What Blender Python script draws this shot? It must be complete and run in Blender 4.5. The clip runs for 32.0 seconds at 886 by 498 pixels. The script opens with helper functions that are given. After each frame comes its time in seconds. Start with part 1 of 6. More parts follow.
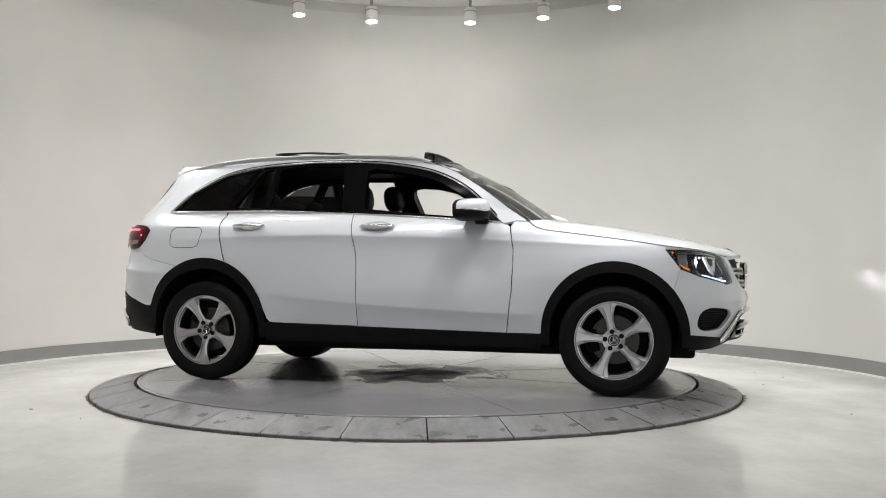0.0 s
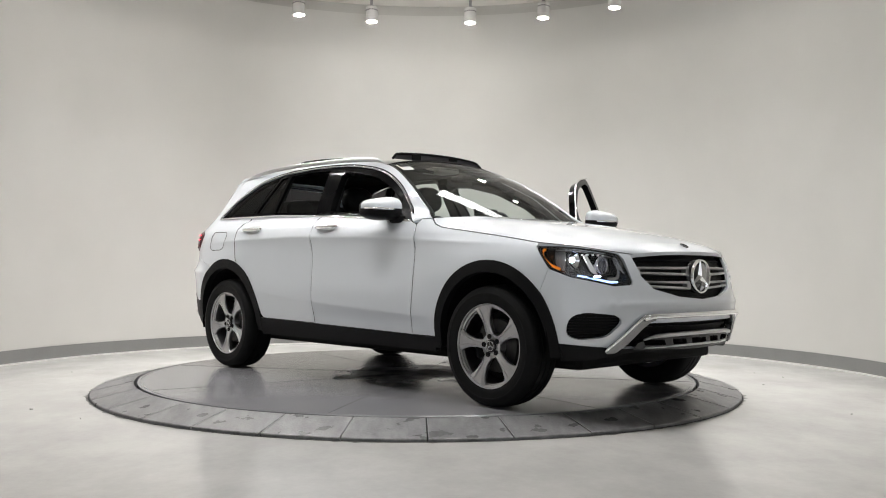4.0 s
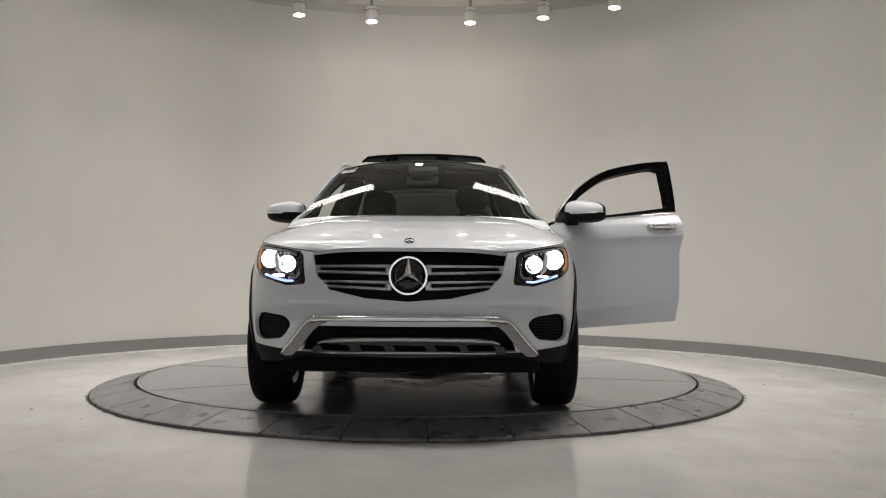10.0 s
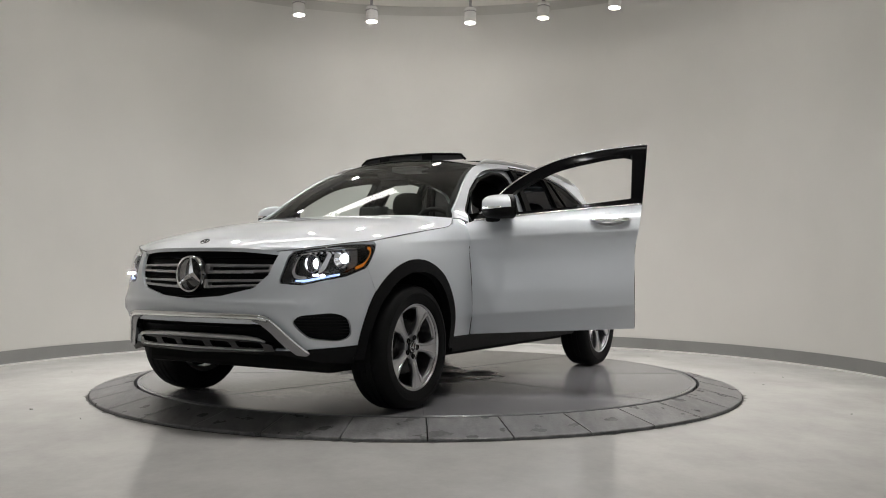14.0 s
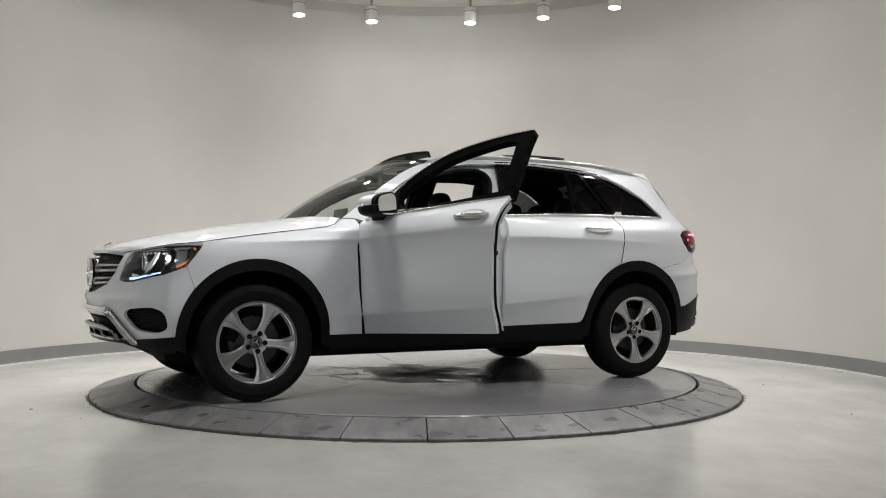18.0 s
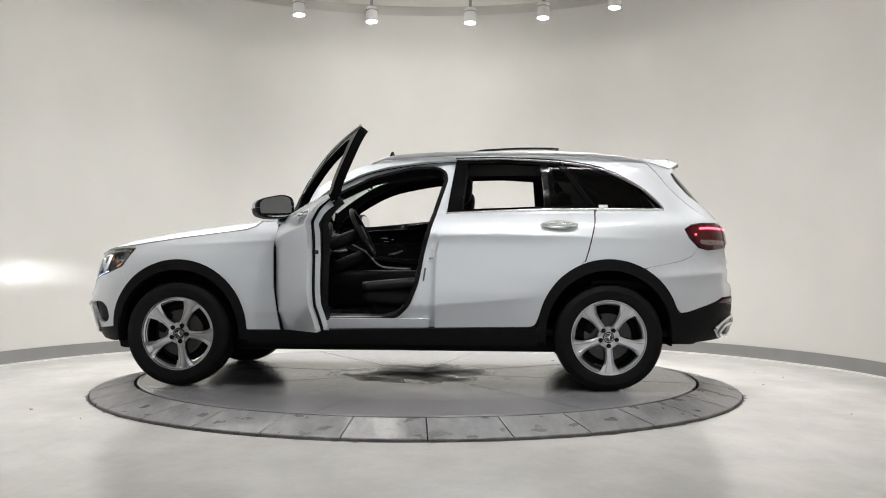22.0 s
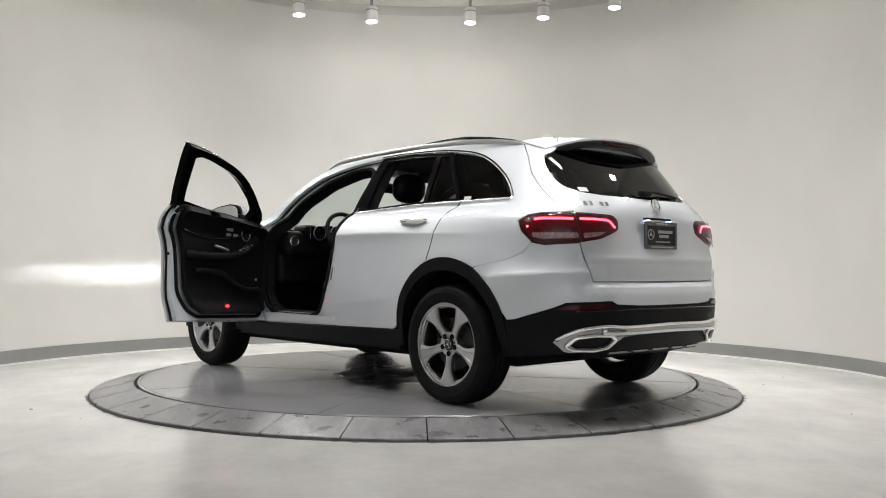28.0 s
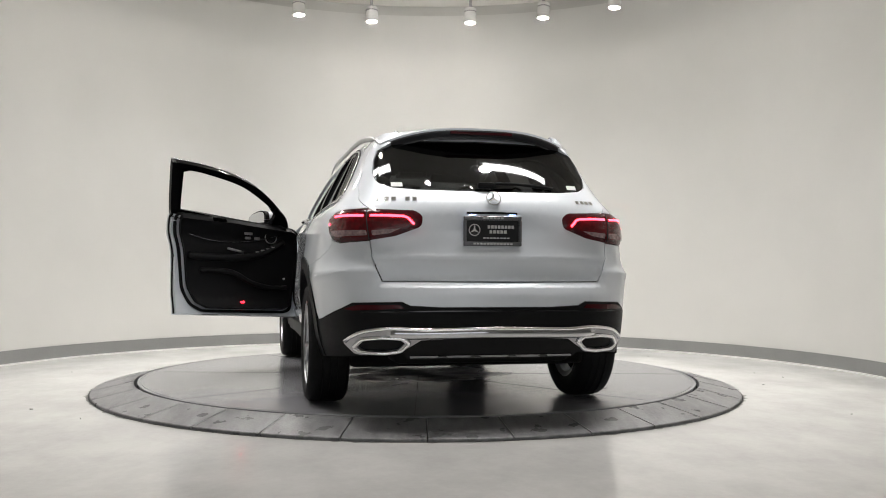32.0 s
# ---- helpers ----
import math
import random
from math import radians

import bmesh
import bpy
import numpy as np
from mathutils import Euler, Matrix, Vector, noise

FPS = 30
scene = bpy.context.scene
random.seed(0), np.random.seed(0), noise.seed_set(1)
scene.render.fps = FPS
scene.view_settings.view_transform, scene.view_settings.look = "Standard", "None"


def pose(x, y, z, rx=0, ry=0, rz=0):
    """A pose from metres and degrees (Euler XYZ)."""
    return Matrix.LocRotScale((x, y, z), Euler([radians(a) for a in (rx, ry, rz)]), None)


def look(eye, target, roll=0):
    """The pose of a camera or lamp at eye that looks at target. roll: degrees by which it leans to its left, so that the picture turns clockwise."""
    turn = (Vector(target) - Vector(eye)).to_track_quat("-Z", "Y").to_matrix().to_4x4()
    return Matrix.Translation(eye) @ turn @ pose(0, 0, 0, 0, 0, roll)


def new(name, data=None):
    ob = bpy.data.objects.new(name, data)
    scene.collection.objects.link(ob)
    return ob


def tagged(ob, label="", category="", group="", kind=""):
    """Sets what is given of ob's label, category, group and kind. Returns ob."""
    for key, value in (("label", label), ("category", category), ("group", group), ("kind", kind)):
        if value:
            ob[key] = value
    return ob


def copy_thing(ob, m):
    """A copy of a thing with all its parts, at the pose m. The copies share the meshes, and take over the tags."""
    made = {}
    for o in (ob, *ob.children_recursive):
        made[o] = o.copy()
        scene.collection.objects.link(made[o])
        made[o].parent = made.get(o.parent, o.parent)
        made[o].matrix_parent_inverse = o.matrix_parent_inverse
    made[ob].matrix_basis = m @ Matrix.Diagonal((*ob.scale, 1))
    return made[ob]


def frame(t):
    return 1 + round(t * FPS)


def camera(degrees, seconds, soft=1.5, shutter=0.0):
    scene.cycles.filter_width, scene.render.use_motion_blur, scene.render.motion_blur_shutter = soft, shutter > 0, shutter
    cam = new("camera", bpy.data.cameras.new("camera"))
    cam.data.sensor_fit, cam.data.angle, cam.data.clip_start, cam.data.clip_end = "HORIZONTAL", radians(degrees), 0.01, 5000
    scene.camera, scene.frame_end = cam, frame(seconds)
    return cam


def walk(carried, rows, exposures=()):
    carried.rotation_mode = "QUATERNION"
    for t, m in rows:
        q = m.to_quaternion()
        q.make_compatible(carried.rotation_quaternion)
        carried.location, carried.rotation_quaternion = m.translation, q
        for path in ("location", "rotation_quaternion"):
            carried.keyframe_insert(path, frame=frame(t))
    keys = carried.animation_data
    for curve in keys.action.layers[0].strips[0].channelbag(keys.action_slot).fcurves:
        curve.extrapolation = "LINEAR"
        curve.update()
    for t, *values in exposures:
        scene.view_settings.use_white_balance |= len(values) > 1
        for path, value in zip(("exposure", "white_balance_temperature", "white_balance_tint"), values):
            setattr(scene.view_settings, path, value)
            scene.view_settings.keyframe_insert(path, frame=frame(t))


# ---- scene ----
# ---- camera: it stands still in front of the turntable's alcove ----
cam = camera(52.1, 32.0, soft=1.0)
EYE = Vector((0.0, -6.962, 0.800))
AIM = EYE + 10 * Vector((math.sin(0.0259) * math.cos(0.0216), math.cos(0.0259) * math.cos(0.0216), math.sin(0.0216)))
walk(cam, [(0.0, look(EYE, AIM, 0.33)), (32.0, look(EYE, AIM, 0.33))],
     exposures=[(0.0, -0.06, 6420, 10), (6.0, -0.08, 6420, 10), (7.0, -0.22, 6450, 10), (8.0, -0.34, 6550, 11), (8.6, -0.84, 6800, 13), (9.0, -1.09, 6900, 14), (9.4, -0.84, 6800, 13), (10.0, -0.58, 6700, 12), (11.5, -0.54, 6550, 11), (13.0, -0.54, 6520, 10),
                (16.5, -0.39, 6500, 10), (20.0, -0.32, 6480, 10), (20.6, -0.09, 6450, 10), (21.0, 0.02, 6430, 10), (22.0, 0.06, 6420, 10), (23.0, 0.02, 6420, 10), (28.0, -0.02, 6450, 10), (32.0, -0.02, 6480, 10)])

FLOOR = -0.08          # the hall's floor; the turning disc's top lies at 0
DISC_R, RING_R, WALL_R, WALL_TOP, CEIL = 2.045, 2.35, 3.86, 3.83, 3.95

# ---- light: ceiling spots round the alcove, bright ceiling panels in the hall behind ----
world = bpy.data.worlds.new("world")
scene.world = world
world.use_nodes = True
world.node_tree.nodes["Background"].inputs[0].default_value = (1.0, 0.97, 0.92, 1)
world.node_tree.nodes["Background"].inputs[1].default_value = 0.02

SPOT_RING = 3.33
SPOT_ANGLES = [114, 99.7, 80.3, 65.8, 51.5, 24, 2, 178, 156, 138]
SPOT_POWER = 164.0


def spot(eye, target, watts, cone, blend=0.6, colour=(1.0, 0.975, 0.95), size=0.05):
    data = bpy.data.lights.new("spot_light", "SPOT")
    data.energy, data.spot_size, data.spot_blend, data.color, data.shadow_soft_size = watts, radians(cone), blend, colour, size
    ob = new("spot_light", data)
    ob.matrix_world = look(eye, target)
    return ob


def panel_light(x, y, z, sx_, sy_, watts, turn, colour=(1.0, 0.98, 0.955)):
    data = bpy.data.lights.new("panel_light", "AREA")
    data.shape, data.size, data.size_y, data.energy, data.color = "RECTANGLE", sx_, sy_, watts, colour
    data.spread = radians(128)
    ob = new("panel_light", data)
    ob.matrix_basis = pose(x, y, z, 0, 0, turn)
    return ob


# ---- materials ----
def material(name, colour, rough=0.5, metal=0.0, coat=0.0, vary=0.0, scale=8.0, bump=0.0, bump_scale=60.0, rough_vary=0.0, emit=None, power=0.0, spec=0.5, vary2=None):
    """A surface with colour and gloss that vary at two scales, and fine relief."""
    m = bpy.data.materials.new(name)
    m.use_nodes = True
    nt = m.node_tree
    b = nt.nodes["Principled BSDF"]
    b.inputs["Base Color"].default_value = (*colour, 1)
    b.inputs["Roughness"].default_value = rough
    b.inputs["Metallic"].default_value = metal
    b.inputs["Coat Weight"].default_value = coat
    b.inputs["Coat Roughness"].default_value = 0.03
    b.inputs["Specular IOR Level"].default_value = spec
    if emit:
        b.inputs["Emission Color"].default_value = (*emit, 1)
        b.inputs["Emission Strength"].default_value = power
    if vary or bump or rough_vary:
        co = nt.nodes.new("ShaderNodeTexCoord")
        big = nt.nodes.new("ShaderNodeTexNoise")
        big.inputs["Scale"].default_value, big.inputs["Detail"].default_value = scale, 6
        small = nt.nodes.new("ShaderNodeTexNoise")
        small.inputs["Scale"].default_value, small.inputs["Detail"].default_value = bump_scale, 4
        for n in (big, small):
            nt.links.new(co.outputs["Object"], n.inputs["Vector"])
        if vary:
            add = nt.nodes.new("ShaderNodeMath")
            add.operation = "MULTIPLY_ADD"
            add.inputs[1].default_value = 0.35
            nt.links.new(small.outputs[0], add.inputs[0])
            nt.links.new(big.outputs[0], add.inputs[2])
            ramp = nt.nodes.new("ShaderNodeMapRange")
            ramp.inputs["From Min"].default_value, ramp.inputs["From Max"].default_value = 0.45, 0.95
            nt.links.new(add.outputs[0], ramp.inputs[0])
            mix = nt.nodes.new("ShaderNodeMix")
            mix.data_type = "RGBA"
            dark = vary2 or tuple(c * (1 - vary) for c in colour)
            mix.inputs[6].default_value = (*dark, 1)
            mix.inputs[7].default_value = (*(min(1, c * (1 + vary * 0.4)) for c in colour), 1)
            nt.links.new(ramp.outputs[0], mix.inputs[0])
            nt.links.new(mix.outputs[2], b.inputs["Base Color"])
        if rough_vary:
            rr = nt.nodes.new("ShaderNodeMapRange")
            rr.inputs["From Min"].default_value, rr.inputs["From Max"].default_value = 0.3, 0.7
            rr.inputs["To Min"].default_value, rr.inputs["To Max"].default_value = rough - rough_vary, rough + rough_vary
            nt.links.new(big.outputs[0], rr.inputs[0])
            nt.links.new(rr.outputs[0], b.inputs["Roughness"])
        if bump:
            bp = nt.nodes.new("ShaderNodeBump")
            bp.inputs["Strength"].default_value, bp.inputs["Distance"].default_value = bump, 0.01
            nt.links.new(small.outputs[0], bp.inputs["Height"])
            nt.links.new(bp.outputs[0], b.inputs["Normal"])
    return m


def glass(name, tint, gloss=0.03, strength=1.0):
    """A thin pane: clear or tinted, with a mirror gloss that grows towards grazing."""
    m = bpy.data.materials.new(name)
    m.use_nodes = True
    nt = m.node_tree
    nt.nodes.remove(nt.nodes["Principled BSDF"])
    tr, gl, mix, face, power, fr = (nt.nodes.new("ShaderNode" + k) for k in ("BsdfTransparent", "BsdfGlossy", "MixShader", "LayerWeight", "Math", "Math"))
    tr.inputs[0].default_value = (*tint, 1)
    gl.inputs["Roughness"].default_value = gloss
    gl.inputs["Color"].default_value = (strength, strength, strength, 1)
    face.inputs[0].default_value = 0.5
    power.operation, fr.operation = "POWER", "MULTIPLY_ADD"
    power.inputs[1].default_value, fr.inputs[1].default_value, fr.inputs[2].default_value = 5.0, 0.92, 0.05
    nt.links.new(face.outputs["Facing"], power.inputs[0])
    nt.links.new(power.outputs[0], fr.inputs[0])
    nt.links.new(fr.outputs[0], mix.inputs[0])
    nt.links.new(tr.outputs[0], mix.inputs[1])
    nt.links.new(gl.outputs[0], mix.inputs[2])
    nt.links.new(mix.outputs[0], nt.nodes["Material Output"].inputs[0])
    return m


WALL = material("wall_paint", (0.70, 0.69, 0.66), 0.75, vary=0.05, scale=1.3, bump=0.05, bump_scale=180)
CEILING = material("ceiling_paint", (0.72, 0.70, 0.65), 0.8, vary=0.04, scale=1.0)
CORNICE = material("cornice_paint", (0.60, 0.59, 0.56), 0.8, vary=0.05, scale=2)
LAMP_GREY = material("lamp_stem", (0.32, 0.32, 0.31), 0.45)
BASE = material("baseboard_vinyl", (0.27, 0.27, 0.265), 0.45, vary=0.12, scale=3, rough_vary=0.1)
EPOXY = material("floor_epoxy", (0.65, 0.64, 0.62), 0.17, vary=0.08, scale=1.1, bump=0.018, bump_scale=30, rough_vary=0.05, coat=0.2)
STEEL_TILE = material("ring_tile", (0.235, 0.233, 0.238), 0.34, vary=0.35, scale=7, bump=0.14, bump_scale=70, rough_vary=0.10)
DISC = material("disc_paint", (0.240, 0.239, 0.252), 0.20, vary=0.07, scale=1.6, bump=0.015, bump_scale=90, rough_vary=0.03)
GRIME = material("floor_grime", (0.09, 0.085, 0.08), 0.7, vary=0.5, scale=14)
GAP = material("dark_gap", (0.02, 0.02, 0.02), 0.8)
HALL_PAINT = material("hall_paint", (0.62, 0.61, 0.58), 0.8, vary=0.06, scale=1.2)
LAMP_WHITE = material("lamp_enamel", (0.75, 0.74, 0.72), 0.4)
LAMP_GLOW = material("lamp_lens", (1, 1, 1), 0.4, emit=(1.0, 0.95, 0.88), power=40)
PANEL_GLOW = material("panel_diffuser", (1, 1, 1), 0.5, emit=(1.0, 0.98, 0.95), power=10)
# glow of the added fill pane behind the camera
FILL_GLOW = material("fill_pane_glow", (0.8, 0.82, 0.85), 0.3, emit=(0.93, 0.97, 1.0), power=0.3)
LAMP_DARK = material("lamp_vents", (0.05, 0.05, 0.05), 0.6)
PAINT = material("white_car_paint", (0.675, 0.708, 0.750), 0.45, metal=0.15, coat=1.0, vary=0.02, scale=3)
PLASTIC = material("black_plastic", (0.0065, 0.0065, 0.007), 0.5, spec=0.12, vary=0.2, scale=20, bump=0.1, bump_scale=400)
GLOSS_BLACK = material("gloss_black", (0.008, 0.008, 0.009), 0.08, coat=0.6)
PILLAR = material("pillar_trim", (0.005, 0.005, 0.0055), 0.10, spec=0.03)
LIP = material("spoiler_black", (0.03, 0.03, 0.032), 0.3, spec=0.5)
RUBBER = material("rubber", (0.0065, 0.0065, 0.0068), 0.65, spec=0.14, vary=0.25, scale=15, bump=0.15, bump_scale=160)
ALLOY = material("silver_alloy", (0.48, 0.48, 0.495), 0.28, metal=1.0, vary=0.04, scale=30)
CHROME = material("chrome", (0.85, 0.85, 0.86), 0.07, metal=1.0)
STRIP = material("window_strip_chrome", (0.75, 0.75, 0.76), 0.2, metal=1.0)
SATIN = material("satin_silver", (0.50, 0.50, 0.51), 0.28, metal=0.9)
GUARD_CHROME = material("guard_chrome", (0.30, 0.30, 0.31), 0.10, metal=1.0)
LEG_SATIN = material("guard_leg_silver", (0.24, 0.24, 0.25), 0.22, metal=0.95)
DARK_SATIN = material("dark_satin_silver", (0.20, 0.20, 0.21), 0.25, metal=0.9)
SKID = material("skid_plate", (0.05, 0.05, 0.052), 0.22, metal=0.8)
POLISHED = material("polished_trim", (0.50, 0.50, 0.51), 0.07, metal=1.0)
CAST = material("brake_iron", (0.06, 0.058, 0.056), 0.45, metal=0.7, vary=0.2, scale=25)
UNDER = material("underbody", (0.003, 0.003, 0.003), 0.8, spec=0.2, vary=0.3, scale=9)
CLOTH = material("black_leather", (0.008, 0.008, 0.0085), 0.45, spec=0.15, vary=0.2, scale=14, bump=0.12, bump_scale=240)
TRIM = material("soft_black_trim", (0.008, 0.008, 0.0088), 0.5, spec=0.16, vary=0.15, scale=10, bump=0.08, bump_scale=300)
LINER = material("headliner", (0.012, 0.012, 0.0125), 0.9, spec=0.2, vary=0.1, scale=30)
PALE_TRIM = material("silver_trim", (0.5, 0.5, 0.5), 0.35, metal=0.7)
SCREEN = material("screen", (0.01, 0.01, 0.012), 0.1, coat=0.5)
RED_LENS = material("red_lens", (0.11, 0.002, 0.005), 0.14, coat=0.3, spec=0.35, vary=0.5, scale=40, bump=0.25, bump_scale=130)
RED_DARK = material("dark_red_lens", (0.05, 0.003, 0.006), 0.15, coat=0.2, spec=0.3)
RED_GLOW = material("red_glow", (0.6, 0.0, 0.02), 0.3, emit=(1.0, 0.03, 0.05), power=13)
PALE_LENS = material("smoked_lens", (0.30, 0.20, 0.20), 0.14, coat=0.3, vary=0.5, scale=60)
# a reflector, brightened by a faint emission added to its colour
AMBER = material("amber_lens", (0.75, 0.20, 0.015), 0.15, coat=1.0, emit=(1.0, 0.3, 0.02), power=0.35)
LAMP_SILVER = material("lamp_silver", (0.42, 0.42, 0.43), 0.25, metal=0.7)
FROST = material("lamp_frost", (0.82, 0.82, 0.83), 0.45, metal=0.3)
BEAM = material("beam_bulb", (1, 1, 1), 0.3, emit=(0.95, 0.97, 1.0), power=38000)
BULB = material("headlamp_bulb", (1, 1, 1), 0.3, emit=(0.95, 0.97, 1.0), power=90)
DRL = material("daylight_led", (1, 1, 1), 0.3, emit=(0.28, 0.48, 1.0), power=2.2)
PLATE_GLOW = material("plate_lamp", (1, 1, 1), 0.3, emit=(0.35, 0.5, 1.0), power=9)
PLATE_BLACK = material("plate_black", (0.010, 0.010, 0.011), 0.40, coat=0.1, spec=0.25)
PLATE_FRAME = material("plate_frame", (0.12, 0.12, 0.125), 0.3, metal=0.6)
PRINT = material("pale_print", (0.55, 0.55, 0.55), 0.5)
STICKER = material("paper_sticker", (0.75, 0.75, 0.74), 0.6)
WIND = glass("windscreen_glass", (0.70, 0.77, 0.75), strength=0.7)
TINTED = glass("privacy_glass", (0.055, 0.055, 0.058))
SIDE_TINT = glass("side_privacy_glass", (0.07, 0.07, 0.073), strength=0.3)
LENS = glass("lamp_cover", (0.92, 0.93, 0.95))
MIRROR = material("mirror_glass", (0.75, 0.77, 0.78), 0.03, metal=1.0)


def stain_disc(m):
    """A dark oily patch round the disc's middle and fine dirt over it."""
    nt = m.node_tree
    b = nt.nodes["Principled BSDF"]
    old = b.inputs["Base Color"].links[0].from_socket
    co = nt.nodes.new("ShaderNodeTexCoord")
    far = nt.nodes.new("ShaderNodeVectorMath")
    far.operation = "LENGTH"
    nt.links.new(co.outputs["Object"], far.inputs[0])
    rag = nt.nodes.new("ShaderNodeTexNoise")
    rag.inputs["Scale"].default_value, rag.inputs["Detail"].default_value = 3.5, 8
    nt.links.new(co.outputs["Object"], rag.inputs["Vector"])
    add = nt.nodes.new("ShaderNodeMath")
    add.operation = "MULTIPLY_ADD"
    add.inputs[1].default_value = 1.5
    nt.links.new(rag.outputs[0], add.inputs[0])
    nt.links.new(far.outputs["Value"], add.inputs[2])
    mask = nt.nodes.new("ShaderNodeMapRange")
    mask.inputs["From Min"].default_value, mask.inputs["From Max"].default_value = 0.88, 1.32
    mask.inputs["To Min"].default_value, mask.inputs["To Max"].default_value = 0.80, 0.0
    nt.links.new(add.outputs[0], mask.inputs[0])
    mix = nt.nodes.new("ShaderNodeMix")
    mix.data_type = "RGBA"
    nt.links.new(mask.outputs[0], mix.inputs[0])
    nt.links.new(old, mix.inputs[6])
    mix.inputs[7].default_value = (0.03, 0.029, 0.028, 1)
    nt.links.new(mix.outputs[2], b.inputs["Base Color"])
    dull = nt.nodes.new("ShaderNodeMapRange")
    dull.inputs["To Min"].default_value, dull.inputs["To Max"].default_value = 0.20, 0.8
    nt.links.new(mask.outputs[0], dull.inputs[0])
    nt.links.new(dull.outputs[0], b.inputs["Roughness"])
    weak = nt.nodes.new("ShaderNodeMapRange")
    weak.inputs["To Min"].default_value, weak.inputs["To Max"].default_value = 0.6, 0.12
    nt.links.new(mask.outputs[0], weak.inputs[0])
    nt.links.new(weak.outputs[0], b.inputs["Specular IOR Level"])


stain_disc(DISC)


def worn(m, low, high, size, stretch):
    """Smeared streaks of dirt and a tone of its own for each piece."""
    nt = m.node_tree
    b = nt.nodes["Principled BSDF"]
    old = b.inputs["Base Color"].links[0].from_socket
    co = nt.nodes.new("ShaderNodeTexCoord")
    mp = nt.nodes.new("ShaderNodeMapping")
    mp.inputs["Scale"].default_value = stretch
    mp.inputs["Rotation"].default_value = (0, 0, 0.6)
    nt.links.new(co.outputs["Object"], mp.inputs["Vector"])
    smear = nt.nodes.new("ShaderNodeTexNoise")
    smear.inputs["Scale"].default_value, smear.inputs["Detail"].default_value = size, 9
    smear.inputs["Roughness"].default_value = 0.65
    nt.links.new(mp.outputs[0], smear.inputs["Vector"])
    own = nt.nodes.new("ShaderNodeObjectInfo")
    add = nt.nodes.new("ShaderNodeMath")
    add.operation = "MULTIPLY_ADD"
    add.inputs[1].default_value = 0.12
    nt.links.new(own.outputs["Random"], add.inputs[0])
    nt.links.new(smear.outputs[0], add.inputs[2])
    tone = nt.nodes.new("ShaderNodeMapRange")
    tone.inputs["From Min"].default_value, tone.inputs["From Max"].default_value = 0.38, 0.72
    tone.inputs["To Min"].default_value, tone.inputs["To Max"].default_value = low, high
    nt.links.new(add.outputs[0], tone.inputs[0])
    mul = nt.nodes.new("ShaderNodeMix")
    mul.data_type, mul.blend_type = "RGBA", "MULTIPLY"
    mul.inputs[0].default_value = 1.0
    nt.links.new(old, mul.inputs[6])
    nt.links.new(tone.outputs[0], mul.inputs[7])
    nt.links.new(mul.outputs[2], b.inputs["Base Color"])


worn(STEEL_TILE, 0.70, 1.22, 5.0, (3.0, 1.0, 1.0))
worn(EPOXY, 0.90, 1.05, 2.6, (1.5, 1.0, 1.0))


# ---- the car's shape: x forward, y to its left, z up, metres; one skin round the body, skin(s, z) ----
def pchip(xs, ys):
    """A smooth curve through the points that never overshoots them."""
    xs, ys = np.asarray(xs, float), np.asarray(ys, float)
    h, d = np.diff(xs), np.diff(ys, axis=0)
    m = d / (h if ys.ndim == 1 else h[:, None])
    t = np.zeros_like(ys)
    t[0], t[-1] = m[0], m[-1]
    a, b = m[:-1], m[1:]
    good = a * b > 0
    t[1:-1] = np.where(good, 2 * a * b / np.where(good, a + b, 1), 0)

    def at(q):
        q = np.clip(q, xs[0], xs[-1])
        i = np.clip(np.searchsorted(xs, q, side="right") - 1, 0, len(xs) - 2)
        u = (q - xs[i]) / h[i]
        hh = h[i]
        if ys.ndim > 1:
            u, hh = u[..., None], hh[..., None]
        return ((1 + 2 * u) * (1 - u) ** 2 * ys[i] + u * (1 - u) ** 2 * hh * t[i]
                + u * u * (3 - 2 * u) * ys[i + 1] + u * u * (u - 1) * hh * t[i + 1])
    return at


def smooth(points, step=0.03, closed=False):
    """A rounded line through the points (Catmull-Rom), in steps of about that length."""
    p = [Vector(q) for q in points]
    n, out = len(p), []
    for i in range(n if closed else n - 1):
        a, b, c, d = (p[(i - 1) % n], p[i], p[(i + 1) % n], p[(i + 2) % n]) if closed else (p[max(i - 1, 0)], p[i], p[i + 1], p[min(i + 2, n - 1)])
        k = max(1, int((c - b).length / step))
        for j in range(k):
            t = j / k
            out.append(0.5 * (2 * b + (c - a) * t + (2 * a - 5 * b + 4 * c - d) * t * t + (3 * b - a - 3 * c + d) * t ** 3))
    return out if closed else out + [p[-1]]


PLAN = [(2.275, 0), (2.266, 0.2), (2.235, 0.4), (2.165, 0.6), (2.07, 0.745), (1.95, 0.845), (1.78, 0.908), (1.6, 0.935), (1.4365, 0.943), (1.1, 0.936), (0.6, 0.93),
        (0, 0.93), (-0.6, 0.93), (-1.1, 0.938), (-1.4365, 0.943), (-1.7, 0.93), (-1.95, 0.89), (-2.15, 0.80), (-2.27, 0.66), (-2.33, 0.48), (-2.362, 0.25), (-2.37, 0)]
fine = np.array([tuple(v) for v in smooth([(2.266, -0.2)] + PLAN + [(-2.362, -0.25)], 0.01)])
fine = fine[(fine[:, 1] >= -1e-6)]
ARC = np.concatenate([[0], np.cumsum(np.hypot(*np.diff(fine, axis=0).T))])
LONG = float(ARC[-1])
SIDE = np.hypot(*np.gradient(fine, axis=0).T)
NORMAL = np.stack([-np.gradient(fine[:, 1]), np.gradient(fine[:, 0])], -1) / -SIDE[:, None]
